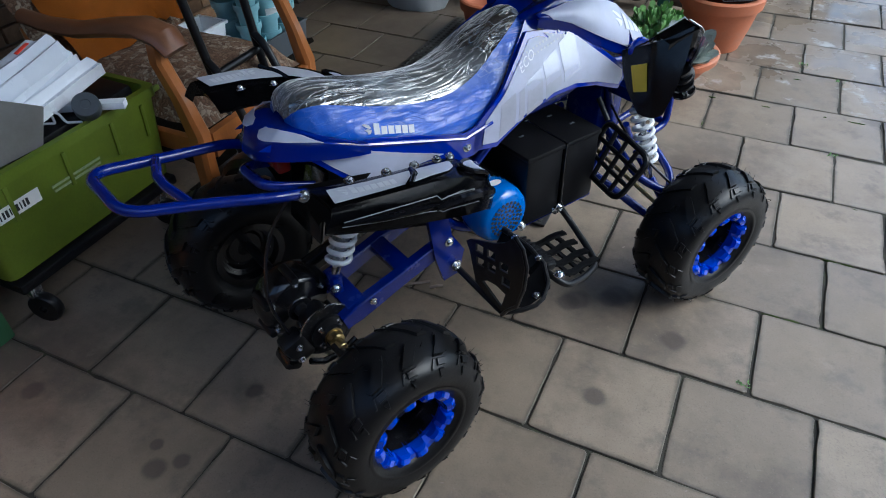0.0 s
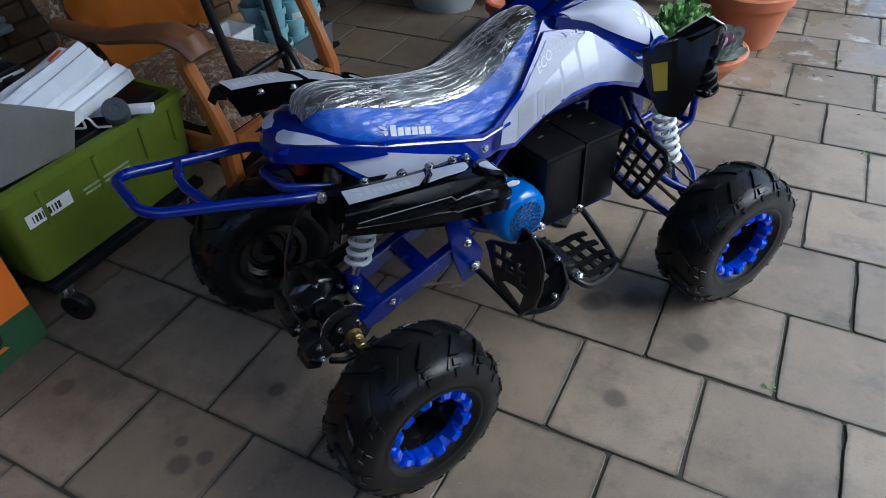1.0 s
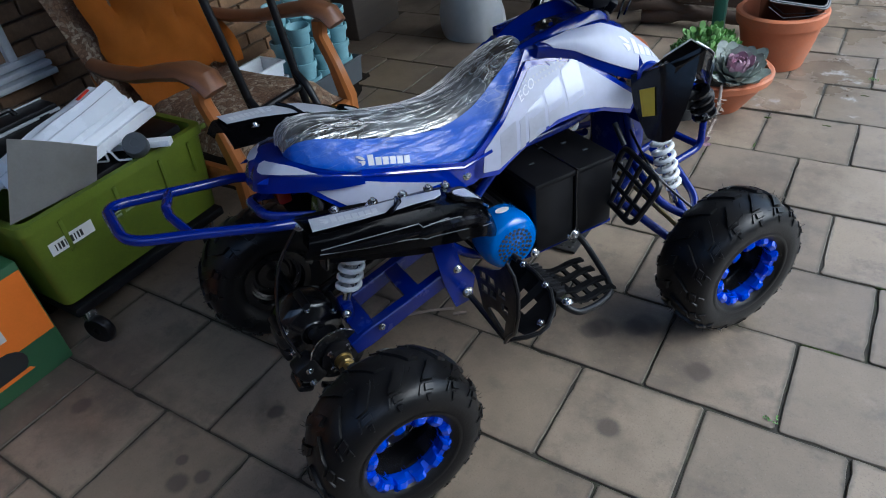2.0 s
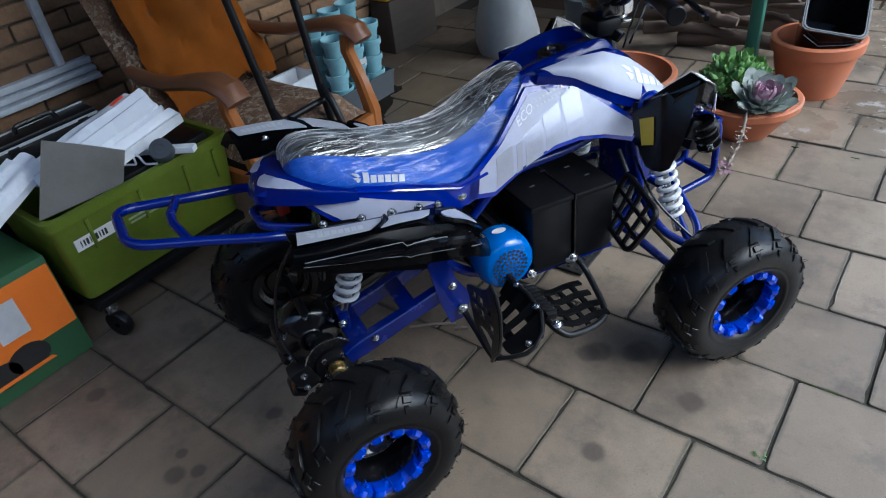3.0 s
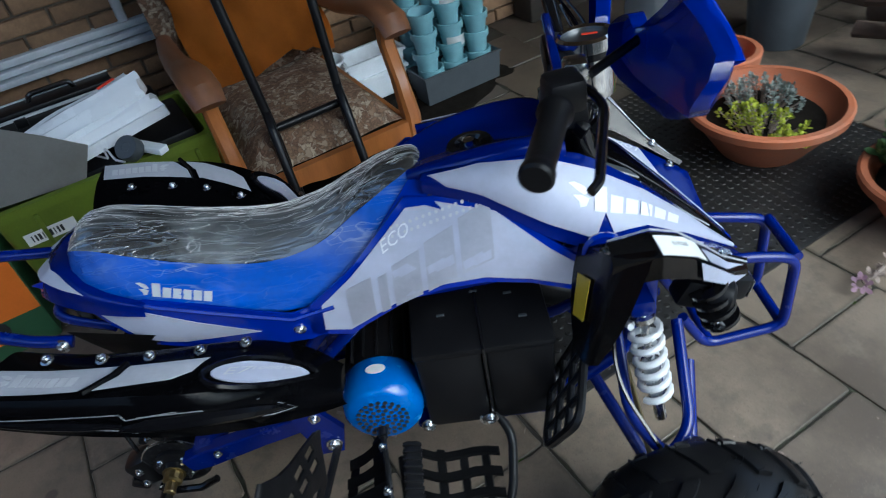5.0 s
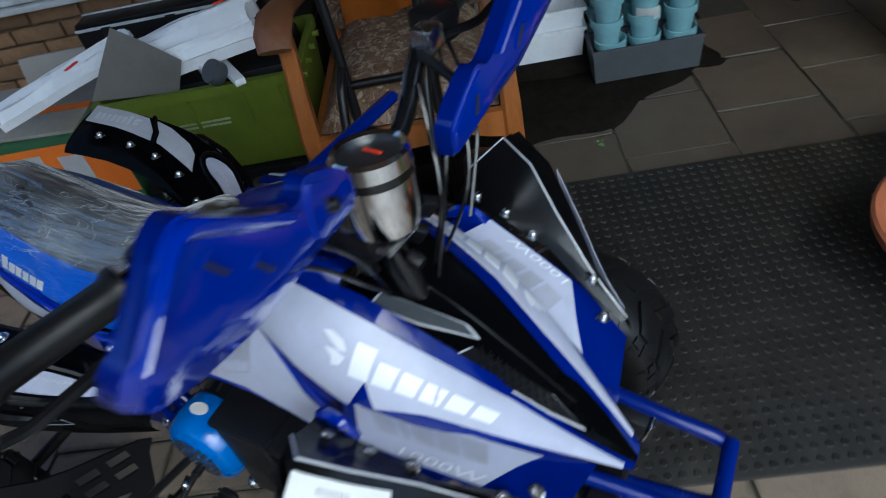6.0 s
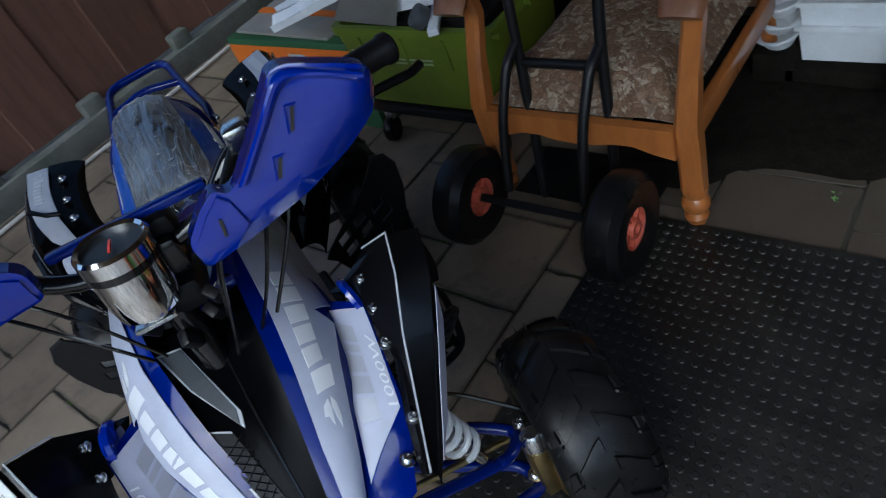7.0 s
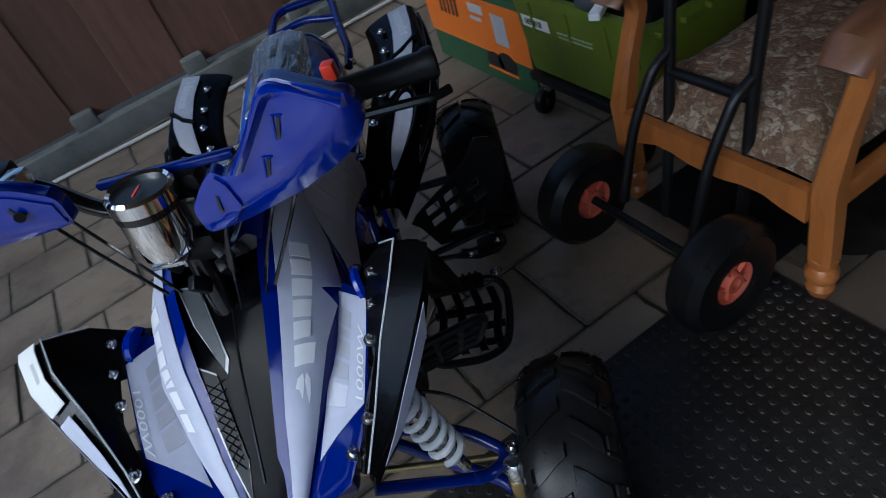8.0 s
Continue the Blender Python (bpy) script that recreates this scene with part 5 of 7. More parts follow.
    for k in range(12):
        ob = new("ring_lug", lm)
        ob.parent = ring
        ob.matrix_basis = m @ Matrix.Rotation(2 * math.pi * k / 12 + 0.13, 4, "Z")
    for k in range(4):
        a = 2 * math.pi * k / 4 + 0.6
        b = box(0.030, 0.012, 0.004, (0.036, 0, -0.014), 0.001)
        bmesh.ops.transform(b, matrix=m @ Matrix.Rotation(a, 4, "Z"), verts=b.verts)
        part("spoke_strip", b, M_ZINC, rim)
    # bright rings put the lit arcs of the rim's edges into the colour
    for r in (0.058, 0.068):
        part("rim_line", lathe([(r, -0.0290), (r + 0.003, -0.0270), (r + 0.004, -0.0340)], 40, m), M_ZINC, rim, "bright ring for the lit rim edge")
    part("hub_nut", lathe([(0, -0.022), (0.020, -0.022), (0.020, 0.006), (0.013, 0.010), (0, 0.010)], 12, m), M_STEELBLACK, rim)


def spring(bike, top, bot, r=0.021, turns=6, wire=0.0052):
    m = along(bot, top)
    L = (Vector(top) - Vector(bot)).length
    pts = []
    n = turns * 14
    for i in range(n + 1):
        a = 2 * math.pi * i / 14
        pts.append(m @ Vector((r * math.cos(a), r * math.sin(a), L * (0.22 + 0.66 * i / n))))
    sh = part("damper", lathe([(0, 0), (0.010, 0), (0.010, L * 0.2), (0.015, L * 0.2), (0.015, L * 0.55), (0.008, L * 0.56), (0.008, L * 0.88), (0.020, L * 0.89), (0.020, L * 0.93), (0.011, L * 0.94), (0.011, L), (0, L)], 14, m), M_ZINC, bike, "metal damper")
    part("coil_spring", tube(pts, wire, 8), M_SPRING, sh, "white coil spring")


def rear_wing(s):
    """Points of a rear mudguard: rows run along it, from the inner edge over the crest to the lip."""
    us = (-0.05, 0.05, 0.15, 0.22, 0.29, 0.345, 0.385)
    A = ((0.235, 0.654), (0.245, 0.638), (0.235, 0.617), (0.212, 0.594), (0.188, 0.562), (0.158, 0.500), (0.150, 0.440))
    B = ((0.332, 0.672), (0.338, 0.660), (0.334, 0.643), (0.322, 0.618), (0.292, 0.578), (0.240, 0.510), (0.196, 0.440))
    C = ((0.346, 0.655), (0.354, 0.632), (0.352, 0.606), (0.340, 0.582), (0.310, 0.545), (0.256, 0.480), (0.206, 0.420))
    D = ((0.346, 0.640), (0.350, 0.600), (0.346, 0.566), (0.334, 0.538), (0.302, 0.500), (0.248, 0.442), (0.200, 0.398))
    back = (0.0, 0.0, -0.012, -0.022)  # the tail end is raked to a point
    rows = []
    for k, q in enumerate((A, B, C, D)):
        rows.append([(u + back[k] * (1 if i == 0 else 0.3 if i == 1 else 0), s * v, z) for i, (u, (v, z)) in enumerate(zip(us, q))])
    mid = [((a[0] + b[0]) / 2, (a[1] + b[1]) / 2, (a[2] + b[2]) / 2 + 0.006) for a, b in zip(rows[0], rows[1])]
    inner = [(x, y * 0.93, z - 0.012) for x, y, z in rows[0]]
    return [inner, rows[0], mid, rows[1], rows[2], rows[3]]


def on_rear_wing(s):
    g = rear_wing(s)
    us = [p[0] for p in g[1]]
    def place(u, k, l):
        """k from 0 at the inner edge to 1 at the crest."""
        a = Vector((u, lerp(u, us, [p[1] for p in g[1]]), lerp(u, us, [p[2] for p in g[1]])))
        m = Vector((u, lerp(u, us, [p[1] for p in g[2]]), lerp(u, us, [p[2] for p in g[2]])))
        b = Vector((u, lerp(u, us, [p[1] for p in g[3]]), lerp(u, us, [p[2] for p in g[3]])))
        p = a.lerp(m, k * 2) if k < 0.5 else m.lerp(b, k * 2 - 1)
        return p + Vector((0, 0, l + 0.0065))
    return place


def front_wing(s):
    """Rows from the inner edge up to the crest, over the sloping outer band and down the lip."""
    rows = [[(0.790, 0.165, 0.650), (0.835, 0.195, 0.668), (0.885, 0.192, 0.650), (0.935, 0.188, 0.622), (0.990, 0.160, 0.590), (1.045, 0.140, 0.552)],
            [(0.800, 0.200, 0.668), (0.840, 0.226, 0.690), (0.885, 0.215, 0.672), (0.935, 0.198, 0.640), (0.990, 0.172, 0.602), (1.052, 0.146, 0.556)],
            [(0.815, 0.232, 0.702), (0.860, 0.262, 0.738), (0.902, 0.244, 0.712), (0.944, 0.212, 0.660), (0.995, 0.180, 0.598), (1.050, 0.150, 0.549)],
            [(0.814, 0.272, 0.694), (0.868, 0.300, 0.726), (0.916, 0.278, 0.694), (0.957, 0.241, 0.642), (1.001, 0.197, 0.582), (1.052, 0.155, 0.541)],
            [(0.812, 0.266, 0.650), (0.872, 0.292, 0.680), (0.925, 0.268, 0.648), (0.967, 0.232, 0.600), (1.010, 0.190, 0.548), (1.056, 0.152, 0.524)]]
    return [[(x, s * y, z) for x, y, z in r] for r in rows]


def front_apron(s):
    """The mudguard's rear face that hangs down behind the wheel."""
    rows = [[(0.790, 0.165, 0.650), (0.802, 0.200, 0.668), (0.816, 0.255, 0.700), (0.862, 0.290, 0.730)],
            [(0.778, 0.182, 0.622), (0.788, 0.225, 0.630), (0.802, 0.275, 0.650), (0.840, 0.304, 0.672)],
            [(0.766, 0.215, 0.580), (0.774, 0.252, 0.582), (0.786, 0.290, 0.595), (0.815, 0.312, 0.610)],
            [(0.760, 0.262, 0.540), (0.764, 0.280, 0.538), (0.772, 0.300, 0.540), (0.785, 0.312, 0.550)]]
    return [[(x, s * y, z) for x, y, z in r] for r in rows]


def hood_panel(s):
    """The upper side panel from the steering down to the nose: place(a, b): a along, b from inner to outer edge."""
    inner = ((0.575, 0.088, 0.762), (0.66, 0.090, 0.770), (0.75, 0.090, 0.765), (0.82, 0.085, 0.735), (0.90, 0.070, 0.672), (0.98, 0.045, 0.590), (1.095, 0.006, 0.462))
    outer = ((0.590, 0.104, 0.742), (0.66, 0.122, 0.722), (0.75, 0.150, 0.672), (0.82, 0.158, 0.640), (0.90, 0.135, 0.620), (0.98, 0.090, 0.565), (1.095, 0.012, 0.455))
    us = [p[0] for p in inner]
    def place(u, b, l):
        i = Vector((u, lerp(u, us, [p[1] for p in inner]), lerp(u, us, [p[2] for p in inner])))
        o = Vector((u, lerp(u, us, [p[1] for p in outer]), lerp(u, us, [p[2] for p in outer])))
        p = i.lerp(o, b) + Vector((0, 0.010, 0.008)) * (4 * b * (1 - b))
        p += Vector((0.1, 0.7, 0.7)).normalized() * l
        return Vector((p.x, s * p.y, p.z))
    return place


def wing_root(s):
    """The small plate between the hood panel and the front mudguard."""
    c = [Vector(p) for p in ((0.800, 0.150, 0.655), (0.850, 0.196, 0.655), (0.985, 0.165, 0.585), (1.055, 0.125, 0.545), (1.060, 0.045, 0.500), (0.930, 0.110, 0.595))]
    def place(a, b, l):
        """a along 0..1, b from the hood panel (0) to the mudguard (1)."""
        i = c[0].lerp(c[5], min(a * 2, 1)) if a < 0.5 else c[5].lerp(c[4], a * 2 - 1)
        o = c[1].lerp(c[2], min(a * 1.5, 1)) if a < 0.667 else c[2].lerp(c[3], a * 3 - 2)
        p = i.lerp(o, b) + Vector((0, 0.2, 0.8)) * l
        return Vector((p.x, s * p.y, p.z))
    return place


def cells(place, a0, a1, b0, b1, n=14, m=4):
    return [[place(a0 + (a1 - a0) * i / n, b0 + (b1 - b0) * j / m, 0) for i in range(n + 1)] for j in range(m + 1)]


def mark(place, x0, x1, y0, y1, n=6, head=True):
    """A printed maker's mark as plain shapes: an angular emblem and a row of solid slanted blocks."""
    bm = bmesh.new()
    L, H = x1 - x0, y1 - y0
    if head:
        for poly in (((0.00, 0.95), (0.05, 1.05), (0.125, 0.92), (0.155, 0.62), (0.11, 0.55), (0.06, 0.70)), ((0.02, 0.42), (0.09, 0.50), (0.15, 0.40), (0.12, 0.05), (0.07, -0.08), (0.065, 0.20))):
            plate([(x0 + L * a, y0 + H * (0.08 + b * 0.78)) for a, b in poly], place, 0.0012, bm, cut=0.03)
    a0, w = x0 + L * 0.18, (L * 0.80) / n
    s = 0.24 * w
    for k in range(n):
        a, top = a0 + k * w, (0.96 if k == 0 else 0.70)
        b = a + w * 0.80
        plate([(a, y0), (b, y0), (b + s, y0 + H * top), (a + s, y0 + H * top)], place, 0.0012, bm, cut=0.03)
    return bm


def seat(bike):
    S = ((-0.004, 0.050, 0.672, 0.034, 0.694, 0.700), (0.006, 0.098, 0.668, 0.068, 0.712, 0.724), (0.030, 0.124, 0.662, 0.090, 0.722, 0.740), (0.066, 0.138, 0.656, 0.102, 0.719, 0.741), (0.13, 0.149, 0.642, 0.110, 0.698, 0.726),
         (0.22, 0.154, 0.618, 0.112, 0.672, 0.704), (0.32, 0.154, 0.588, 0.110, 0.657, 0.690), (0.40, 0.148, 0.596, 0.104, 0.674, 0.702), (0.46, 0.128, 0.645, 0.090, 0.708, 0.730), (0.52, 0.096, 0.704, 0.068, 0.740, 0.757), (0.562, 0.066, 0.738, 0.042, 0.754, 0.764), (0.578, 0.03, 0.742, 0.02, 0.748, 0.750))
    for s in (-1, 1):
        rows = []
        for u, hb, zb, ht, zt, zc in S:
            rows.append([(u, s * hb * 0.96, zb - 0.004), (u, s * hb, zb + 0.006), (u, s * (hb + (ht - hb) * 0.30), zb + (zt - zb) * 0.5), (u, s * ht, zt)])
        sd = sheet(rows, 0, None, 3)
        for v in sd.verts:
            v.co.y += s * 0.0022 * noise.noise(Vector((v.co.x * 45 + v.co.z * 30, v.co.z * 28 - v.co.x * 20, 2.0 + s)))
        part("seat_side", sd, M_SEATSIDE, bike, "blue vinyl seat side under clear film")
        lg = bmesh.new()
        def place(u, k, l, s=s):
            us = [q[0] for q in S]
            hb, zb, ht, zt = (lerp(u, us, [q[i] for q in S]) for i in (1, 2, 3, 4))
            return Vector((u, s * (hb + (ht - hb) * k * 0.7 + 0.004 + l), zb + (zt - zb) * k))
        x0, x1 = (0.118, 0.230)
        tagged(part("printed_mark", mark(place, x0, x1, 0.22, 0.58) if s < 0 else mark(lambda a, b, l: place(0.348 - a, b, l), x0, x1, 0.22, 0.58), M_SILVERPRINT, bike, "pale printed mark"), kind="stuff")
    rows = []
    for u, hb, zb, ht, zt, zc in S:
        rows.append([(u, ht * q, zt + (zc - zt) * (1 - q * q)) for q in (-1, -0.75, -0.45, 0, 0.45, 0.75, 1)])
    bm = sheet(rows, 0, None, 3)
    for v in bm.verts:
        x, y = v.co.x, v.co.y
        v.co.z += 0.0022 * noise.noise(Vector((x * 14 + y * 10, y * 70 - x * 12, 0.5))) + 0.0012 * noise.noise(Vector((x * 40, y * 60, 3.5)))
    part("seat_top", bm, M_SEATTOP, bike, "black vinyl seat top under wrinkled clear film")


def tail(bike):
    for s in (-1, 1):
        pl = on_flank(s)
        up = [(-0.072, 0.668), (-0.03, 0.680), (0.0, 0.672), (0.06, 0.660), (0.14, 0.645), (0.22, 0.624), (0.34, 0.590), (0.41, 0.606)]
        lo = [(0.42, 0.555), (0.36, 0.530), (0.28, 0.528), (0.15, 0.548), (0.085, 0.562), (0.035, 0.610), (0.0, 0.642), (-0.06, 0.664)]
        bm = plate(up + lo, lambda u, z, l: pl(u, z, l - 0.004), 0.004, cut=0.03)
        part("tail_side", bm, M_BLUE, bike, "gloss blue tail panel")
        tri = [(0.012, 0.646), (0.12, 0.627), (0.285, 0.563), (0.16, 0.560), (0.092, 0.572), (0.046, 0.612)]
        part("decal", plate(tri, lambda u, z, l: pl(u, z, l + 0.001), 0.0012, cut=0.03), M_WHITE, bike, "pale triangular decal")
        part("side_seam", tube([pl(u, z - 0.012, 0.001) for u, z in up[3:]], 0.004, 6), M_BLUE, bike)
        # rear cowl corner with its drop-shaped decal
        rows = [[(-0.082, 0, 0.640), (-0.078, s * 0.055, 0.642), (-0.055, s * 0.108, 0.645), (0.0, s * 0.138, 0.640), (0.06, s * 0.156, 0.632), (0.12, s * 0.162, 0.624)],
                [(-0.068, 0, 0.672), (-0.064, s * 0.050, 0.675), (-0.042, s * 0.100, 0.678), (0.002, s * 0.132, 0.670), (0.055, s * 0.152, 0.656), (0.12, s * 0.158, 0.636)],
                [(-0.040, 0, 0.690), (-0.036, s * 0.045, 0.691), (-0.022, s * 0.086, 0.692), (0.008, s * 0.116, 0.686), (0.055, s * 0.142, 0.668), (0.12, s * 0.152, 0.643)],
                [(0.02, 0, 0.690), (0.022, s * 0.045, 0.688), (0.030, s * 0.075, 0.684), (0.050, s * 0.096, 0.676), (0.09, s * 0.116, 0.658), (0.14, s * 0.122, 0.638)]]
        part("cowl", sheet(rows, 0.005, None, 2), M_BLUE, bike, "gloss blue tail cowl")
        def drop(a, b, l, s=s, rows=rows):
            k = 0.35 + a * 3.3
            i = min(int(k), 4)
            p = [Vector(r[i]).lerp(Vector(r[i + 1]), k - i) for r in rows]
            q = p[0].lerp(p[1], b * 2) if b < 0.5 else p[1].lerp(p[2], b * 2 - 1)
            return q + Vector((-0.25, s * 0.8, 0.5)) * (l + 0.0075)
        part("decal", plate([(0.0, 0.80), (0.10, 0.62), (0.32, 0.50), (0.62, 0.52), (1.0, 0.72), (0.80, 0.92), (0.45, 1.0), (0.1, 0.98)], drop, 0.0012, cut=0.1), M_WHITE, bike, "pale drop-shaped decal")
    part("tail_floor", sheet([[(-0.06, -0.10, 0.655), (-0.06, 0, 0.655), (-0.06, 0.10, 0.655)], [(0.1, -0.14, 0.60), (0.1, 0, 0.60), (0.1, 0.14, 0.60)], [(0.4, -0.15, 0.55), (0.4, 0, 0.55), (0.4, 0.15, 0.55)]], 0.006, None, 1), M_MATT, bike)
    part("tail_lamp", box(0.03, 0.12, 0.045, (-0.025, 0, 0.615), 0.008), M_TAILRED, bike, "red tail lamp")


def bodywork(bike):
    viper = [(0.360, 0.540), (0.372, 0.600), (0.453, 0.655), (0.545, 0.735), (0.60, 0.728), (0.684, 0.706), (0.745, 0.658), (0.808, 0.606), (0.815, 0.582), (0.795, 0.553), (0.715, 0.586), (0.649, 0.600), (0.586, 0.598), (0.527, 0.586), (0.452, 0.545), (0.425, 0.528)]
    inner = [(0.385, 0.548), (0.392, 0.600), (0.458, 0.650), (0.545, 0.722), (0.575, 0.722), (0.602, 0.712), (0.590, 0.725), (0.676, 0.702), (0.736, 0.652), (0.798, 0.602), (0.802, 0.584), (0.793, 0.566), (0.715, 0.596), (0.649, 0.610), (0.586, 0.608), (0.527, 0.596), (0.452, 0.555), (0.425, 0.541)]
    for s in (-1, 1):
        pl = on_flank(s)
        part("side_panel", plate(viper, lambda u, z, l: pl(u, z, l - 0.006), 0.006, cut=0.025), M_BLUE, bike, "gloss blue side panel")
        gap = [(0.33, 0.575), (0.41, 0.60), (0.47, 0.662), (0.555, 0.752), (0.61, 0.742), (0.55, 0.715), (0.45, 0.640), (0.37, 0.575)]
        part("seat_joint", plate(gap, lambda u, z, l: pl(u, z, l - 0.016), 0.004, cut=0.03), M_BLUE, bike)
        dec = part("decal", plate(inner, lambda u, z, l: pl(u, z, l + 0.001), 0.0012, cut=0.025), M_WHITE, bike, "pale lilac side decal")
        # the model's mark as plain slanted blocks that climb along the panel
        bm = bmesh.new()
        def slope(a, b, l, pl=pl):
            return pl(0.43 + a * 0.93 - b * 0.12, 0.545 + a * 0.36 + b, l + 0.0015)
        for a, w, h in ((0.0, 0.046, 0.072), (0.056, 0.016, 0.066), (0.082, 0.048, 0.070), (0.140, 0.050, 0.074), (0.200, 0.054, 0.078)):
            plate([(a, 0.004), (a + w, 0.004), (a + w + 0.014, h), (a + 0.014, h)], slope, 0.0012, bm, cut=0.02)
        tagged(part("printed_mark", bm, M_MARK, dec, "silver printed mark"), kind="stuff")
        if s < 0:
            eco = words("ECO", lambda a, b, l: pl(0.500 + a * 0.9 - b * 0.3, 0.668 + a * 0.45 + b * 0.9, l + 0.0035), 0, 0, 0.026)
            tagged(part("lettering", eco, M_PALE, dec, "small pale lettering"), kind="stuff")
        dots = bmesh.new()
        for k in range(14):
            for j in range(2):
                plate([(0.52 + k * 0.010 + 0.0025 * math.cos(t), 0.700 + k * 0.0018 - j * 0.011 + 0.0025 * math.sin(t)) for t in [math.pi * q / 3 for q in range(6)]], lambda u, z, l: pl(u, z, l + 0.0018), 0.0008, dots, cut=1)
        tagged(part("dot_print", dots, M_SILVERPRINT, dec), kind="stuff")
        hp = hood_panel(s)
        part("hood_side", sheet(cells(hp, 0.575, 1.095, -0.12, 1.12, 20, 6), 0.006), M_BLUE, bike, "gloss blue hood side")
        top = part("hood_decal", plate([(0.585, 0.2), (0.66, 0.06), (0.75, 0.05), (0.86, 0.07), (0.97, 0.06), (1.085, 0.2), (1.085, 0.8), (0.99, 0.86), (0.90, 0.80), (0.845, 0.90), (0.835, 0.62), (0.815, 0.96), (0.76, 0.94), (0.70, 0.93), (0.66, 0.90), (0.61, 0.75)], lambda a, b, l: hp(a, b, l + 0.002), 0.0012, cut=0.04), M_WHITE, bike, "pale hood decal")
        f = (lambda a, b, l: hp(a, 0.62 - b, l + 0.0027)) if s < 0 else (lambda a, b, l: hp(1.745 - a, 0.25 + b, l + 0.0027))
        tagged(part("printed_mark", mark(f, 0.785, 0.965, 0.0, 0.36), M_PALE, top, "printed mark"), kind="stuff")
        wr = wing_root(s)
        part("wing_root", sheet(cells(wr, 0, 1, 0, 1, 10, 4), 0.006), M_BLUE, bike, "blue plate inside the front mudguard")
        rd = part("decal", plate([(0.06, 0.06), (0.5, 0.08), (0.80, 0.12), (0.62, 0.92), (0.3, 0.95), (0.04, 0.95)], lambda a, b, l: wr(a, b, l + 0.002), 0.0012, cut=0.12), M_WHITE, bike, "pale decal")
        bm = bmesh.new()
        on_root = lambda a, b, l: wr(a, b, l + 0.0027)
        for a, w in ((0.12, 0.085), (0.225, 0.035), (0.28, 0.085), (0.385, 0.085), (0.49, 0.10)):
            plate([(a, 0.18), (a + w, 0.18), (a + w + 0.03, 0.55), (a + 0.03, 0.55)], on_root, 0.001, bm, cut=0.06)
        tagged(part("printed_mark", bm, M_MARK, rd), kind="stuff")
        w = words("1000W", (lambda a, b, l: wr(0.20 + a * 5.2, 0.90 - b * 9, l + 0.004)) if s < 0 else (lambda a, b, l: wr(0.64 - a * 5.2, 0.90 - b * 9, l + 0.004)), 0, 0, 0.026)
        tagged(part("lettering", w, M_PALE, rd, "pale power lettering"), kind="stuff")
        part("panel_bolt", bolt((0.345, s * 0.164, 0.556), (0, s, 0.15)), M_ZINC, bike)
        part("panel_bolt", bolt((1.022, s * 0.135, 0.560), (0.2, s * 0.3, 0.9)), M_ZINC, bike)
        part("front_pivot", lathe([(0, 0), (0.030, 0), (0.032, 0.006), (0.028, 0.012), (0, 0.012)], 18, along((0.822, s * 0.182, 0.648), (0.80, s * 0.5, 0.68))), M_BLUE, bike)
        part("panel_bolt", bolt((0.823, s * 0.193, 0.650), (-0.05, s, 0.1), 0.008), M_ZINC, bike)
    # tank top between seat and steering
    rows = []
    for u, hw, ze, zc in ((0.552, 0.070, 0.746, 0.748), (0.60, 0.088, 0.762, 0.764), (0.66, 0.092, 0.775, 0.770), (0.72, 0.092, 0.780, 0.768), (0.765, 0.088, 0.776, 0.762), (0.790, 0.08, 0.760, 0.752)):
        rows.append([(u, hw * q, zc + (ze - zc) * k + 0.010 * b) for q, k, b in ((-1, 1, -1.0), (-0.90, 1, 0.3), (-0.72, 1, 0.7), (-0.35, 0.1, 0), (0, 0, 0), (0.35, 0.1, 0), (0.72, 1, 0.7), (0.90, 1, 0.3), (1, 1, -1.0))])
    part("tank_top", sheet(rows, 0.006, None, 2), M_BLUE, bike, "gloss blue tank cover")
    part("key_plate", lathe([(0, 0), (0.034, 0), (0.038, -0.004), (0.034, 0.004), (0.022, 0.006), (0.016, 0.001), (0, 0.001)], 24, pose(0.652, -0.030, 0.771, 3, -4, 0)), M_BLACK, bike, "black recessed cap")
    part("key_lock", lathe([(0, 0), (0.009, 0), (0.009, 0.008), (0.006, 0.010), (0, 0.010)], 14, pose(0.652, -0.030, 0.772, 3, -4, 0)), M_CHROME, bike)
    # black centre of the hood
    rows = []
    for u, hw, ze, zc in ((0.775, 0.086, 0.738, 0.725), (0.82, 0.084, 0.730, 0.712), (0.88, 0.074, 0.686, 0.676), (0.94, 0.058, 0.628, 0.624), (1.00, 0.040, 0.566, 0.566), (1.06, 0.020, 0.502, 0.506), (1.095, 0.006, 0.462, 0.464)):
        rows.append([(u, hw * q, zc + (ze - zc) * q * q) for q in (-1, -0.66, -0.33, 0, 0.33, 0.66, 1)])
    hood = part("hood_centre", sheet(rows, 0.005, None, 2), M_HOOD, bike, "gloss black hood centre")
    us = [r[0][0] for r in rows]
    def on_hood(u, v, l):
        hw, zc = lerp(u, us, [r[-1][1] for r in rows]), lerp(u, us, [r[3][2] for r in rows])
        ze = lerp(u, us, [r[-1][2] for r in rows])
        return Vector((u, v, zc + (ze - zc) * min((v / hw) ** 2, 1) + l + 0.001))
    vent = [(0.905, -0.060), (0.915, -0.030), (0.995, -0.012), (1.035, -0.020), (1.0, -0.034)]
    plate_a = [(0.815, -0.072), (0.812, -0.040), (0.90, -0.008), (0.915, -0.014), (0.862, -0.052)]
    part("hood_plate", plate(plate_a, on_hood, 0.003, cut=0.04), M_SILVERPRINT, hood, "silver edged inset plate")
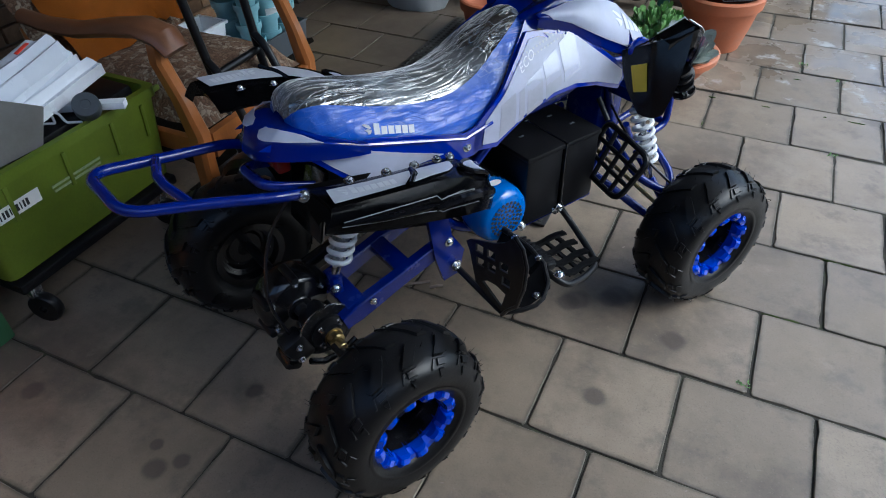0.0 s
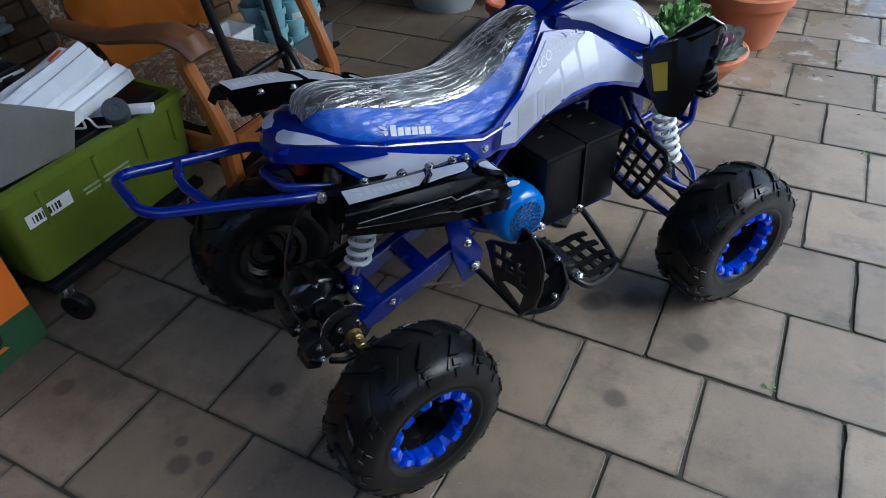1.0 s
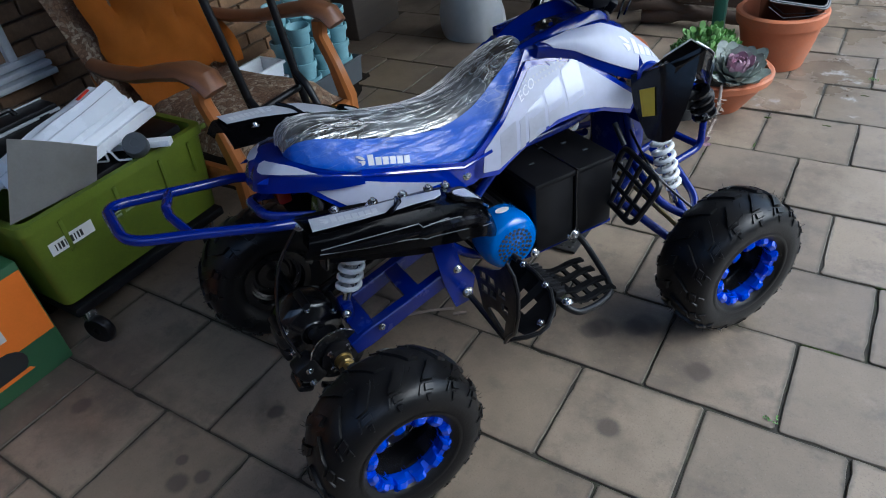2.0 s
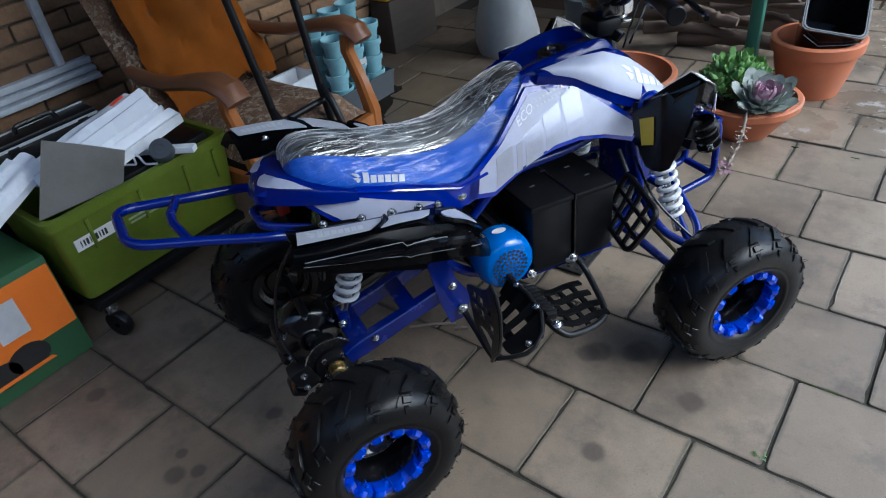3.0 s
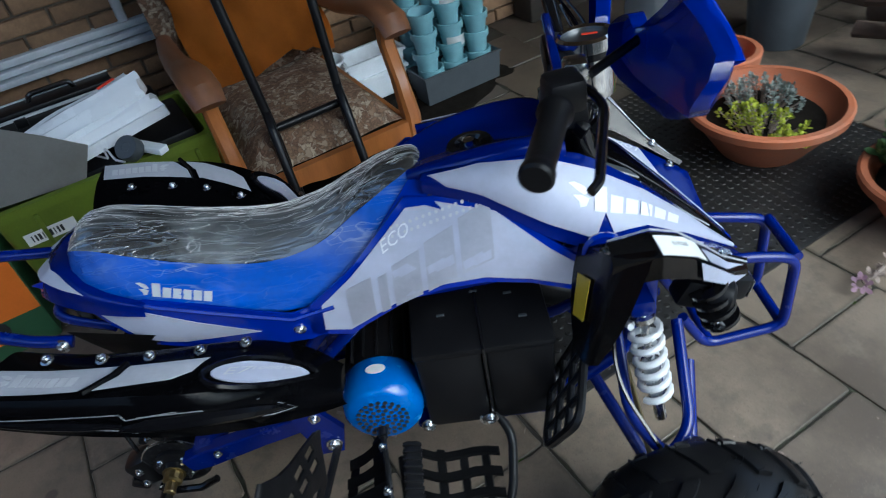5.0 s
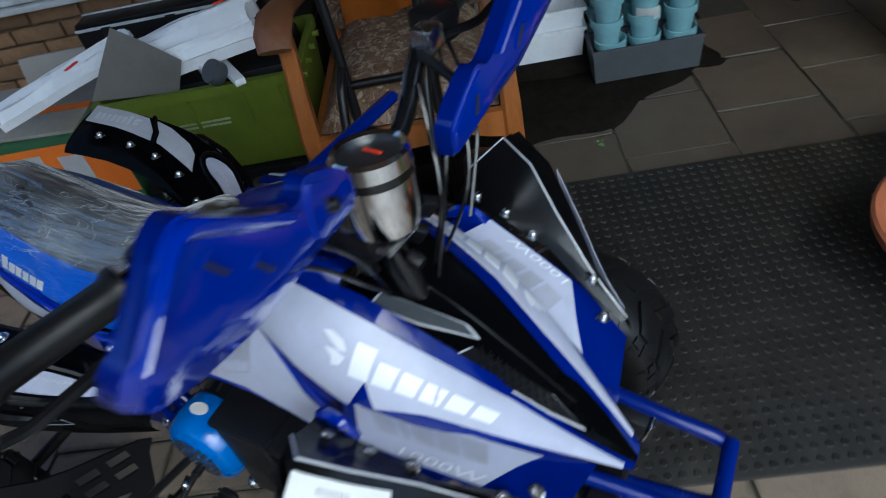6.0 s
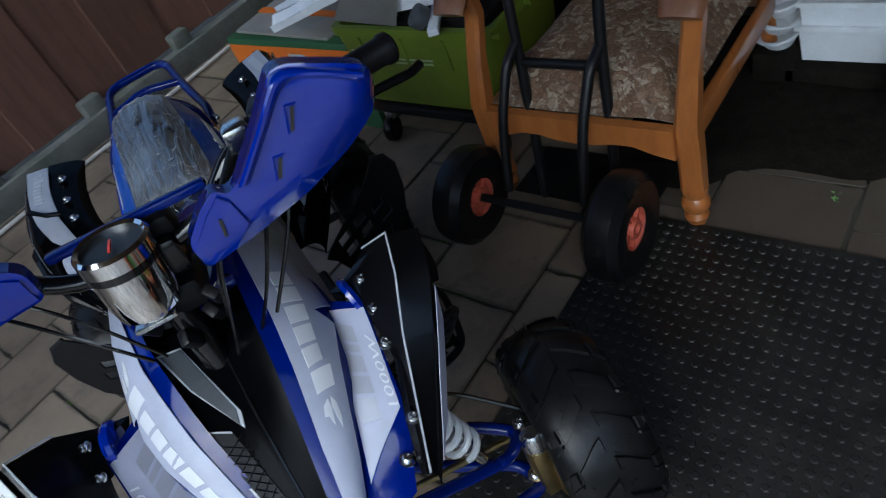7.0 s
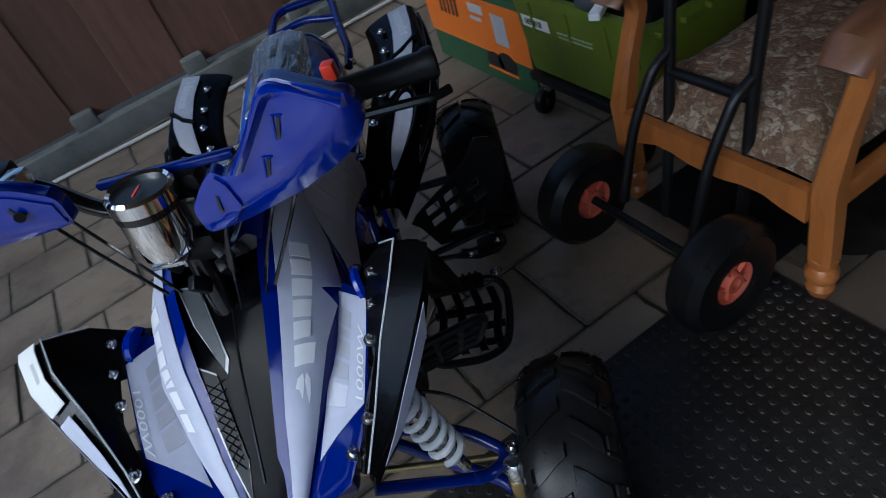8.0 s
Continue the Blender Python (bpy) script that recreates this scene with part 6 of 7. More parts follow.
    part("hood_plate_face", plate([(u * 0.92 + 0.069, v * 0.86 - 0.0052) for u, v in plate_a], lambda u, v, l: on_hood(u, v, l + 0.0035), 0.001, cut=0.04), M_TRAY, hood)
    part("vent_frame", plate([(u * 1.06 - 0.058, v * 1.12 + 0.002) for u, v in vent], on_hood, 0.0022, cut=0.04), M_SILVERPRINT, hood, "silver edged vent surround")
    part("hood_vent", plate(vent, on_hood, 0.003, cut=0.04), M_MATT, hood, "black mesh vent")
    mesh = bmesh.new()
    for k in range(9):
        u = 0.922 + k * 0.009
        tube([on_hood(u, -0.050 + k * 0.002, 0.0045), on_hood(u + 0.012, -0.022 + k * 0.0006, 0.0045)], 0.0008, 5, bm=mesh)
        tube([on_hood(u + 0.010, -0.050 + k * 0.002, 0.0045), on_hood(u - 0.002, -0.022 + k * 0.0006, 0.0045)], 0.0008, 5, bm=mesh)
    tagged(part("vent_mesh", mesh, M_STEELBLACK, hood), kind="stuff")
    for v in (0.012,):
        part("hood_ridge", tube([on_hood(u, v * (1.09 - u) * 3, 0.001) for u in (0.84, 0.90, 0.96, 1.02)], 0.002, 6), M_BLACK, hood)


def mudguards(bike):
    for s in (-1, 1):
        rows = rear_wing(s)
        w = part("rear_mudguard", sheet(rows, 0.004, None, 1), M_HOOD, bike, "gloss black rear mudguard")
        e = [r[0] for r in rows[1:]]
        part("mudguard_end", sheet([[(p[0], p[1], p[2]) for p in e], [(p[0] + 0.012, p[1] * 0.985, min(p[2], 0.655) - 0.016) for p in e]], 0.003), M_BLACK, w)
        us = [p[0] for p in rows[3]]

        def face(u, f, l=0.0, rows=rows, us=us, s=s):
            """f from 0 at the crest to 1 at the lip's lower edge."""
            p, q, r = (Vector([lerp(u, us, [a[k] for a in rows[i]]) for k in range(3)]) for i in (3, 4, 5))
            m = p.lerp(q, f * 2) if f < 0.5 else q.lerp(r, f * 2 - 1)
            return m + Vector((0, s * (0.002 + l), 0.001 + l * 0.6))
        # moulded tubes along the lip, with a hook where they meet
        part("mudguard_rib", tube([face(u, lerp(u, (-0.03, 0.3), (0.62, 0.40)), 0.003) for u in (-0.03, 0.03, 0.09, 0.14)], [0.003, 0.006, 0.007, 0.003], 8), M_HOOD, w)
        part("mudguard_rib", tube([face(u, f, 0.004) for u, f in ((0.135, 0.62), (0.17, 0.50), (0.23, 0.46), (0.29, 0.44), (0.325, 0.42))], [0.004, 0.010, 0.011, 0.010, 0.004], 8), M_HOOD, w)
        for loop in (((-0.030, 0.52), (0.03, 0.40), (0.10, 0.33), (0.140, 0.30), (0.147, 0.40), (0.20, 0.30), (0.30, 0.20)),
                     ((-0.030, 0.74), (0.04, 0.70), (0.11, 0.66), (0.140, 0.68), (0.150, 0.74), (0.165, 0.70), (0.23, 0.66), (0.31, 0.60), (0.335, 0.48), (0.318, 0.32), (0.23, 0.31), (0.160, 0.36))):
            part("moulding_line", tube([face(u, f, 0.0035) for u, f in loop], 0.0009, 5), M_MOULDLINE, w, "thin pale grey moulding line")
        pl = on_rear_wing(s)
        d1 = part("decal", plate([(-0.034, 0.50), (0.128, 0.44), (0.118, 0.66), (0.090, 0.92), (-0.042, 0.98)], pl, 0.001, cut=0.04), M_GREY_DECAL, w, "pale grey mudguard decal")
        g = (lambda a, b, l: pl(a, 1.42 - b, l + 0.0004)) if s < 0 else (lambda a, b, l: pl(0.06 - a, b, l + 0.0004))
        tagged(part("printed_mark", mark(g, -0.022, 0.085, 0.60, 0.86, 7, True), M_SILVERPRINT, d1), kind="stuff")
        part("decal", plate([(0.142, 0.44), (0.236, 0.40), (0.222, 0.66), (0.200, 0.78), (0.108, 0.92), (0.134, 0.66)], pl, 0.001, cut=0.04), M_GREY_DECAL, w, "pale grey mudguard decal")
        # bulged oval near the front
        el = [(0.300 + 0.052 * math.cos(t) + 0.010 * math.sin(t), 0.80 + 0.20 * math.sin(t)) for t in [math.pi * k / 10 for k in range(20)]]
        ov = part("oval_badge", plate(el, lambda a, b, l: pl(a, b, l + 0.004), 0.003, cut=0.03), M_WHITE, w, "pale oval badge")
        tx = words("E7", lambda a, b, l: pl(0.262 + a, 0.86 - b * 6, l + 0.009) if s < 0 else pl(0.338 - a, 0.86 - b * 6, l + 0.009), 0, 0, 0.030)
        tagged(part("lettering", tx, M_SILVERPRINT, ov, "grey lettering"), kind="stuff")
        tx = words("1000W", lambda a, b, l: pl(0.292 + a, 0.80 - b * 6, l + 0.009) if s < 0 else pl(0.308 - a, 0.80 - b * 6, l + 0.009), 0, 0, 0.016)
        tagged(part("lettering", tx, M_SILVERPRINT, ov, "grey lettering"), kind="stuff")
        part("rim_ridge", tube([pl(0.298 + 0.062 * math.cos(t), 0.78 + 0.28 * math.sin(t), 0.003) for t in [math.pi * k / 10 for k in range(20)]], 0.005, 6, True), M_HOOD, w)
        part("split_fold", tube([pl(0.135, 0.38, 0.002), pl(0.126, 0.66, 0.002), pl(0.100, 0.98, 0.002)], 0.0045, 6), M_HOOD, w)
        for u in (0.020, 0.094, 0.157, 0.219, 0.272):
            part("mudguard_bolt", bolt(pl(u, 0.20 if u < 0.25 else 0.08, 0.001), (0, s * 0.2, 1), 0.0065), M_ZINC, w)
        f = part("front_mudguard", sheet(front_wing(s), 0.004, None, 0), M_BLACK, bike, "gloss black front mudguard")
        part("apron", sheet(front_apron(s), 0.004, None, 1), M_BLACK, f)
        part("edge_line", tube([Vector(p) + Vector((0, 0, 0.003)) for p in front_wing(s)[2]], 0.0014, 6), M_SILVERPRINT, f, "pale edge line")
        g = front_wing(s)
        def strip(a, b, l, g=g):
            k = min(int(a), 4)
            p = Vector(g[2][k]).lerp(Vector(g[2][k + 1]), a - k)
            q = Vector(g[3][k]).lerp(Vector(g[3][k + 1]), a - k)
            return p.lerp(q, b) + Vector((0.35, s * 0.5, 0.8)) * (l + 0.0055)
        def lip(a, b, l, g=g):
            k = min(int(a), 4)
            p = Vector(g[3][k]).lerp(Vector(g[3][k + 1]), a - k)
            q = Vector(g[4][k]).lerp(Vector(g[4][k + 1]), a - k)
            return p.lerp(q, b) + Vector((0.6, s * 0.75, 0.1)) * (l + 0.0055)
        part("decal", plate([(2.15, 0.05), (3.6, 0.05), (4.7, 0.4), (3.8, 0.95), (2.2, 0.95)], lip, 0.001, cut=0.5), M_WHITE, f, "pale mudguard decal")
        if s < 0:
            part("decal", plate([(2.75, 0.40), (3.6, 0.35), (4.7, 0.55), (3.7, 0.98), (2.75, 0.98)], strip, 0.001, cut=0.25), M_WHITE, f, "pale mudguard decal")
            lb = part("paper_label", plate([(0.95, 0.22), (2.0, 0.22), (2.55, 0.22), (2.55, 0.98), (2.0, 0.98), (0.95, 0.98)], strip, 0.0015, cut=0.25), M_LABEL, f, "white paper barcode label")
            cb = bmesh.new()
            for k in range(9):
                a0 = 1.45 + k * 0.06
                plate([(a0, 0.42), (a0 + 0.016, 0.42), (a0 + 0.016, 0.58), (a0, 0.58)], lambda a, b, l: strip(a, b, l + 0.0012), 0.0006, cb, cut=1)
            tagged(part("barcode", cb, M_TRAY, lb), kind="stuff")
        ap = front_apron(s)
        def on_apron(a, b, l):
            k = min(int(b), 2)
            row = [Vector(p).lerp(Vector(q), b - k) for p, q in zip(ap[k], ap[k + 1])]
            p = row[0].lerp(row[1], a) if a < 1 else row[1].lerp(row[2], a - 1)
            return p + Vector((-1, s * 0.25, 0)) * (l + 0.0045)
        part("sticker", plate([(0.55, 0.9), (1.35, 0.8), (1.35, 1.9), (0.55, 2.0)], on_apron, 0.001, cut=1), M_YELLOW, f, "yellow warning sticker")
        for u, v, z in ((0.832, 0.209, 0.674), (0.874, 0.203, 0.657), (0.914, 0.190, 0.635), (1.0, 0.168, 0.592)):
            part("mudguard_bolt", bolt((u, s * v, z), (0.3, s * 0.2, 0.9), 0.0065), M_ZINC, f)


def chassis(bike):
    # frame tubes, bumper, rack
    for s in (-1, 1):
        part("frame_tube", tube(rounded_path([(0.15, s * 0.10, 0.52), (0.36, s * 0.12, 0.30), (0.50, s * 0.12, 0.255), (0.78, s * 0.11, 0.255), (0.90, s * 0.09, 0.33), (0.86, s * 0.06, 0.56)], 0.05), 0.0125), M_FRAME, bike)
        part("frame_tube", tube(rounded_path([(0.86, s * 0.06, 0.58), (0.70, s * 0.07, 0.53), (0.40, s * 0.08, 0.52), (0.30, s * 0.10, 0.42), (0.29, s * 0.13, 0.25)], 0.05), 0.0125), M_FRAME, bike)
        part("side_strut", rod((0.36, s * 0.13, 0.45), (0.455, s * 0.14, 0.55), 0.011), M_FRAME, bike)
        part("gusset", plate([(0.245, 0.40), (0.295, 0.41), (0.31, 0.33), (0.345, 0.27), (0.33, 0.205), (0.285, 0.20), (0.262, 0.28)], lambda a, b, l: Vector((a, s * (0.145 + l), b)), 0.012, cut=0.2), M_FRAME, bike, "blue swingarm bracket")
        for u, z in ((0.300, 0.315), (0.322, 0.235)):
            part("bracket_bolt", bolt((u, s * 0.158, z), (0, s, 0), 0.008), M_ZINC, bike)
    part("battery_tray", box(0.27, 0.33, 0.012, (0.62, 0, 0.262), 0.004), M_FRAME, bike)
    part("rear_rack", tube(rounded_path([(-0.02, -0.155, 0.588), (-0.07, -0.165, 0.606), (-0.18, -0.148, 0.632), (-0.325, -0.135, 0.665), (-0.335, 0.135, 0.665), (-0.18, 0.148, 0.632), (-0.07, 0.165, 0.606), (-0.02, 0.155, 0.588)], 0.045, 5), 0.0105, 10), M_FRAME, bike, "blue tubular rear rack")
    part("rack_bar", tube(rounded_path([(-0.215, -0.146, 0.640), (-0.24, -0.04, 0.650), (-0.24, 0.04, 0.650), (-0.215, 0.146, 0.640)], 0.03), 0.0095), M_FRAME, bike)
    part("rack_hoop", tube(rounded_path([(0.02, -0.10, 0.56), (-0.075, -0.085, 0.590), (-0.085, 0.085, 0.590), (0.02, 0.10, 0.56)], 0.05, 5), 0.0105), M_FRAME, bike)
    for s in (-1, 1):
        part("rack_bolt", bolt((-0.03, s * 0.167, 0.592), (-0.1, s, 0.3), 0.008), M_ZINC, bike)
    part("rear_plate", box(0.012, 0.22, 0.17, (0.03, 0.0, 0.50), 0.006, rot=pose(0, 0, 0, 0, 12, 0)), M_BLACK, bike)
    for v in (-0.16, 0.16):
        part("inner_guard", sheet([[(-0.03, v * 0.9, 0.60), (0.1, v, 0.585), (0.25, v, 0.55)], [(0.0, v * 0.7, 0.50), (0.1, v * 0.9, 0.48), (0.26, v * 0.9, 0.44)], [(0.03, v * 0.5, 0.42), (0.12, v * 0.7, 0.40), (0.27, v * 0.8, 0.36)]], 0.004, None, 1), M_MATT, bike, "black inner mudguard")


def bumper(bike):
    """Front bumper: two side loops joined by cross tubes."""
    for v in (-0.040, 0.076):
        part("bumper_loop", tube(rounded_path([(1.045, v * 1.1, 0.465), (1.12, v, 0.455), (1.195, v, 0.437), (1.200, v, 0.262), (1.05, v, 0.242), (1.00, v, 0.33)], 0.03), 0.0105), M_FRAME, bike, "blue front bumper tube")
    for u, z in ((1.196, 0.437), (1.199, 0.264), (1.06, 0.245)):
        part("bumper_bar", rod((u, -0.040, z), (u, 0.076, z), 0.0105), M_FRAME, bike)
    lamp = part("front_lamp", lathe([(0, 0), (0.022, 0), (0.026, 0.006), (0.026, 0.030), (0.020, 0.036), (0, 0.038)], 20, along((0.968, -0.190, 0.548), (1.070, -0.230, 0.520))), M_MATT, bike, "small black finned lamp")
    for k in range(4):
        a = Vector((0.962, -0.194, 0.566)).lerp(Vector((0.984, -0.204, 0.506)), k / 3)
        part("lamp_fin", lathe([(0.010, 0), (0.030, 0), (0.030, 0.006), (0.010, 0.006)], 16, along(a, a + Vector((0.2, -0.08, -0.45))), closed=True), M_BLACK, lamp)
    part("lamp_bracket", box(0.05, 0.04, 0.05, (0.950, -0.175, 0.545), 0.006, rot=pose(0, 0, 0, 0, 25, 0)), M_MATT, lamp)
    part("lamp_bolt", bolt((0.972, -0.215, 0.512), (0.2, -1, 0), 0.006), M_ZINC, lamp)


def drive(bike):
    part("battery_box", box(0.115, 0.36, 0.195, (0.567, 0.0, 0.368), 0.012), M_MATT, bike, "black battery box")
    part("battery_box", box(0.115, 0.36, 0.195, (0.686, 0.0, 0.370), 0.012), M_MATT, bike, "black battery box")
    part("battery_lid", box(0.238, 0.364, 0.016, (0.627, 0.0, 0.462), 0.006), M_MATT, bike)
    for u, v in ((0.56, -0.09), (0.62, -0.03), (0.70, -0.12), (0.68, -0.05)):
        part("lid_clip", box(0.014, 0.006, 0.003, (u, v, 0.471), 0.001), M_TRAY, bike)
    part("battery_strap", box(0.006, 0.37, 0.20, (0.627, 0.0, 0.372), 0.002), M_BLACK, bike)
    part("tray_bolt", bolt((0.620, -0.186, 0.288), (0, -1, 0), 0.010), M_ZINC, bike)
    # motor lies across the bike
    m = pose(0.436, 0.0, 0.345, 90, 0, 0)
    part("motor_body", lathe([(0, -0.1), (0.062, -0.1), (0.066, -0.09), (0.066, 0.12), (0.06, 0.125), (0, 0.125)], 32, m), M_MATT, bike, "black finned motor body")
    for k in range(16):
        a = 2 * math.pi * k / 16
        b = box(0.010, 0.004, 0.20, (0.069, 0, 0.01), 0.001)
        bmesh.ops.transform(b, matrix=m @ Matrix.Rotation(a, 4, "Z"), verts=b.verts)
        part("motor_fin", b, M_MATT, bike)
    cap = part("motor_cap", lathe([(0.07, 0.118), (0.074, 0.125), (0.074, 0.165), (0.068, 0.188), (0.056, 0.198), (0.0, 0.200)], 36, m), M_MOTOR, bike, "light blue motor end cap")
    holes = bmesh.new()
    for r, n in ((0.0, 1), (0.011, 6), (0.022, 12), (0.033, 18), (0.043, 22)):
        for k in range(n):
            a = 2 * math.pi * k / n + r * 30
            w = 0.0042
            c = (r * math.cos(a), r * math.sin(a))
            plate([(c[0] + w * math.cos(t + a), c[1] + w * math.sin(t + a)) for t in (0.4, 1.5, 2.7, 3.6, 4.6, 5.7)], lambda x, y, l: m @ Vector((x, y, 0.199 + l)), 0.0014, holes, cut=1)
    tagged(part("vent_hole", holes, M_INK, cap, "dark vent holes"), kind="stuff")
    part("maker_plate", plate([(0.018 * math.cos(t), 0.013 * math.sin(t)) for t in [math.pi * k / 8 for k in range(16)]], lambda x, y, l: Vector((0.436 + x, -0.150 + y * 0.9, 0.4195 + l - 0.02 * abs(x) - y * 0.1)), 0.001, cut=1), M_LABEL, cap, "pale oval plate")


def rear_drive(bike):
    """Axle, brake, gear housing, swingarm and the single rear spring."""
    part("rear_axle", rod((-0.030, -0.33, 0.190), (-0.030, 0.33, 0.190), 0.012), M_STEELBLACK, bike)
    part("axle_tube", lathe([(0, -0.080), (0.030, -0.080), (0.034, -0.060), (0.034, 0.080), (0.030, 0.095), (0, 0.095)], 22, pose(-0.025, 0, 0.195, -90, 0, 0)), M_STEELBLACK, bike, "black axle tube")
    hs = part("gear_housing", lathe([(0, -0.012), (0.030, -0.014), (0.034, -0.010), (0.066, -0.006), (0.078, 0.002), (0.083, 0.014), (0.083, 0.060), (0.076, 0.078), (0, 0.084)], 32, pose(-0.048, 0, 0.222, -90, 0, 0)), M_BLACK, bike, "black round gear housing")
    for k in range(6):
        a = 2 * math.pi * k / 6 + 0.5
        part("housing_lug", lathe([(0, -0.010), (0.009, -0.010), (0.011, 0.0), (0.011, 0.05), (0, 0.05)], 10, pose(-0.048 + 0.082 * math.cos(a), 0, 0.222 + 0.082 * math.sin(a), -90, 0, 0)), M_STEELBLACK, hs)
        part("housing_bolt", bolt((-0.048 + 0.070 * math.cos(a), -0.006, 0.222 + 0.070 * math.sin(a)), (0, -1, 0), 0.0055), M_ZINC, hs)
    part("housing_cap", lathe([(0, -0.024), (0.012, -0.024), (0.016, -0.018), (0.016, -0.008), (0, -0.008)], 14, pose(-0.048, 0, 0.222, -90, 0, 0)), M_STEELBLACK, hs)
    # brake
    disc = part("brake_disc", lathe([(0.040, 0), (0.068, 0), (0.068, 0.004), (0.040, 0.004)], 40, along((-0.022, -0.080, 0.197), (-0.022, -0.3, 0.197)), closed=True), M_STEELBLACK, bike, "dark drilled brake disc")
    dh = bmesh.new()
    md = along((-0.022, -0.080, 0.197), (-0.022, -0.3, 0.197))
    for k in range(26):
        a = 2 * math.pi * k / 26
        r = 0.050 + 0.011 * (k % 2)
        plate([(r * math.cos(a) + 0.0034 * math.cos(t), r * math.sin(a) + 0.0034 * math.sin(t)) for t in [math.pi * q / 4 for q in range(8)]], lambda x, y, l: md @ Vector((x, y, 0.0042 + l)), 0.0006, dh, cut=1)
    tagged(part("disc_holes", dh, M_INK, disc), kind="stuff")
    part("disc_edge", lathe([(0.0665, 0.0045), (0.0690, 0.0035), (0.0690, 0.0005)], 40, md), M_ZINC, disc, "worn bright edge")
    part("hub", lathe([(0, 0.0), (0.042, 0.0), (0.044, 0.010), (0.026, 0.016), (0.024, 0.026), (0, 0.026)], 22, along((-0.022, -0.084, 0.197), (-0.022, -0.3, 0.197))), M_STEELBLACK, bike)
    for k in range(4):
        a = math.pi / 2 * k + 0.75
        part("hub_bolt", lathe([(0, 0), (0.0068, 0), (0.0068, 0.006), (0.005, 0.008), (0.004, 0.016), (0, 0.016)], 6, along((-0.022 + 0.033 * math.cos(a), -0.092, 0.197 + 0.033 * math.sin(a)), (-0.022 + 0.033 * math.cos(a), -0.3, 0.197 + 0.033 * math.sin(a)))), M_ZINC, bike, "", False)
    part("axle_nut", lathe([(0, 0), (0.023, 0), (0.023, 0.004), (0.019, 0.005), (0.019, 0.020), (0.015, 0.023), (0.0115, 0.024), (0.0115, 0.044), (0.010, 0.046), (0, 0.046)], 12, along((-0.022, -0.108, 0.197), (-0.022, -0.3, 0.197))), M_BRASS, bike, "yellow zinc axle nut and thread", False)
    cal = part("brake_caliper", box(0.058, 0.050, 0.075, (-0.095, -0.065, 0.178), 0.012, rot=pose(0, 0, 0, 0, -20, 0)), M_STEELBLACK, bike, "black brake caliper")
    for z in (0.158, 0.196):
        part("caliper_bolt", bolt((-0.098, -0.092, z), (-0.1, -1, 0.1), 0.006), M_ZINC, cal)
    part("caliper_bridge", box(0.040, 0.062, 0.030, (-0.115, -0.062, 0.150), 0.008, rot=pose(0, 0, 0, 0, 30, 0)), M_BLACK, cal)
    part("disc_guard", tube([(-0.080, -0.094, 0.140), (-0.05, -0.096, 0.120), (0.0, -0.096, 0.116), (0.040, -0.094, 0.136)], 0.008, 8), M_BLACK, bike, "black disc guard")
    part("brake_hose", tube(rounded_path([(-0.10, -0.06, 0.21), (-0.125, -0.03, 0.30), (-0.08, 0.02, 0.42), (0.02, 0.03, 0.52)], 0.06, 6), 0.004, 6), M_BLACK, bike)
    part("sprocket", lathe([(0.03, 0.098), (0.075, 0.098), (0.078, 0.101), (0.075, 0.104), (0.03, 0.104)], 30, pose(-0.028, 0, 0.195, -90, 0, 0), closed=True), M_STEELBLACK, bike, "dark chain sprocket")
    part("chain_guard", box(0.30, 0.028, 0.050, (0.14, 0.098, 0.262), 0.012, rot=pose(0, 0, 0, 0, -16, 0)), M_BLACK, bike, "black chain guard")
    # swingarm: two box arms, cross plates and the spring's foot
    for v0, v1 in ((-0.096, -0.100), (0.030, 0.034)):
        d = Vector((0.02, v0, 0.212)) - Vector((0.30, v1, 0.298))
        bm = bmesh.new()
        a, b = Vector((0.30, v1, 0.298)), Vector((0.012, v0, 0.210))
        up, side = Vector((-d.z, 0, d.x)).normalized(), Vector((0, 1, 0))
        rings = []
        for p, h, w in ((a, 0.021, 0.014), (a.lerp(b, 0.45), 0.020, 0.014), (a.lerp(b, 0.86), 0.025, 0.014), (b, 0.019, 0.014)):
            rings.append([bm.verts.new(p + up * (i * h) + side * (j * w)) for i, j in ((-1, -0.8), (-0.85, -1), (0.85, -1), (1, -0.8), (1, 0.8), (0.85, 1), (-0.85, 1), (-1, 0.8))])
        for p, q in zip(rings, rings[1:]):
            for j in range(8):
                bm.faces.new((p[j], p[(j + 1) % 8], q[(j + 1) % 8], q[j]))
        bm.faces.new(rings[0][::-1])
        bm.faces.new(rings[-1])
        part("swingarm", bm, M_FRAME, bike, "blue box-section swingarm")
    part("swing_bridge", box(0.042, 0.130, 0.036, (0.190, -0.034, 0.266), 0.006, rot=pose(0, 0, 0, 0, -17, 0)), M_FRAME, bike)
    part("swing_bridge", box(0.050, 0.130, 0.044, (0.056, -0.034, 0.228), 0.006, rot=pose(0, 0, 0, 0, -17, 0)), M_FRAME, bike)
    part("shock_mount", box(0.026, 0.044, 0.060, (0.038, -0.027, 0.262), 0.006), M_FRAME, bike)
    part("shock_bolt", bolt((0.030, -0.050, 0.268), (-0.2, -1, 0.1), 0.008), M_ZINC, bike)
    part("shock_bolt", bolt((0.085, -0.114, 0.244), (0, -1, 0), 0.006), M_ZINC, bike)
    spring(bike, (0.122, -0.031, 0.505), (0.036, -0.026, 0.266), 0.0255, 7, 0.006)


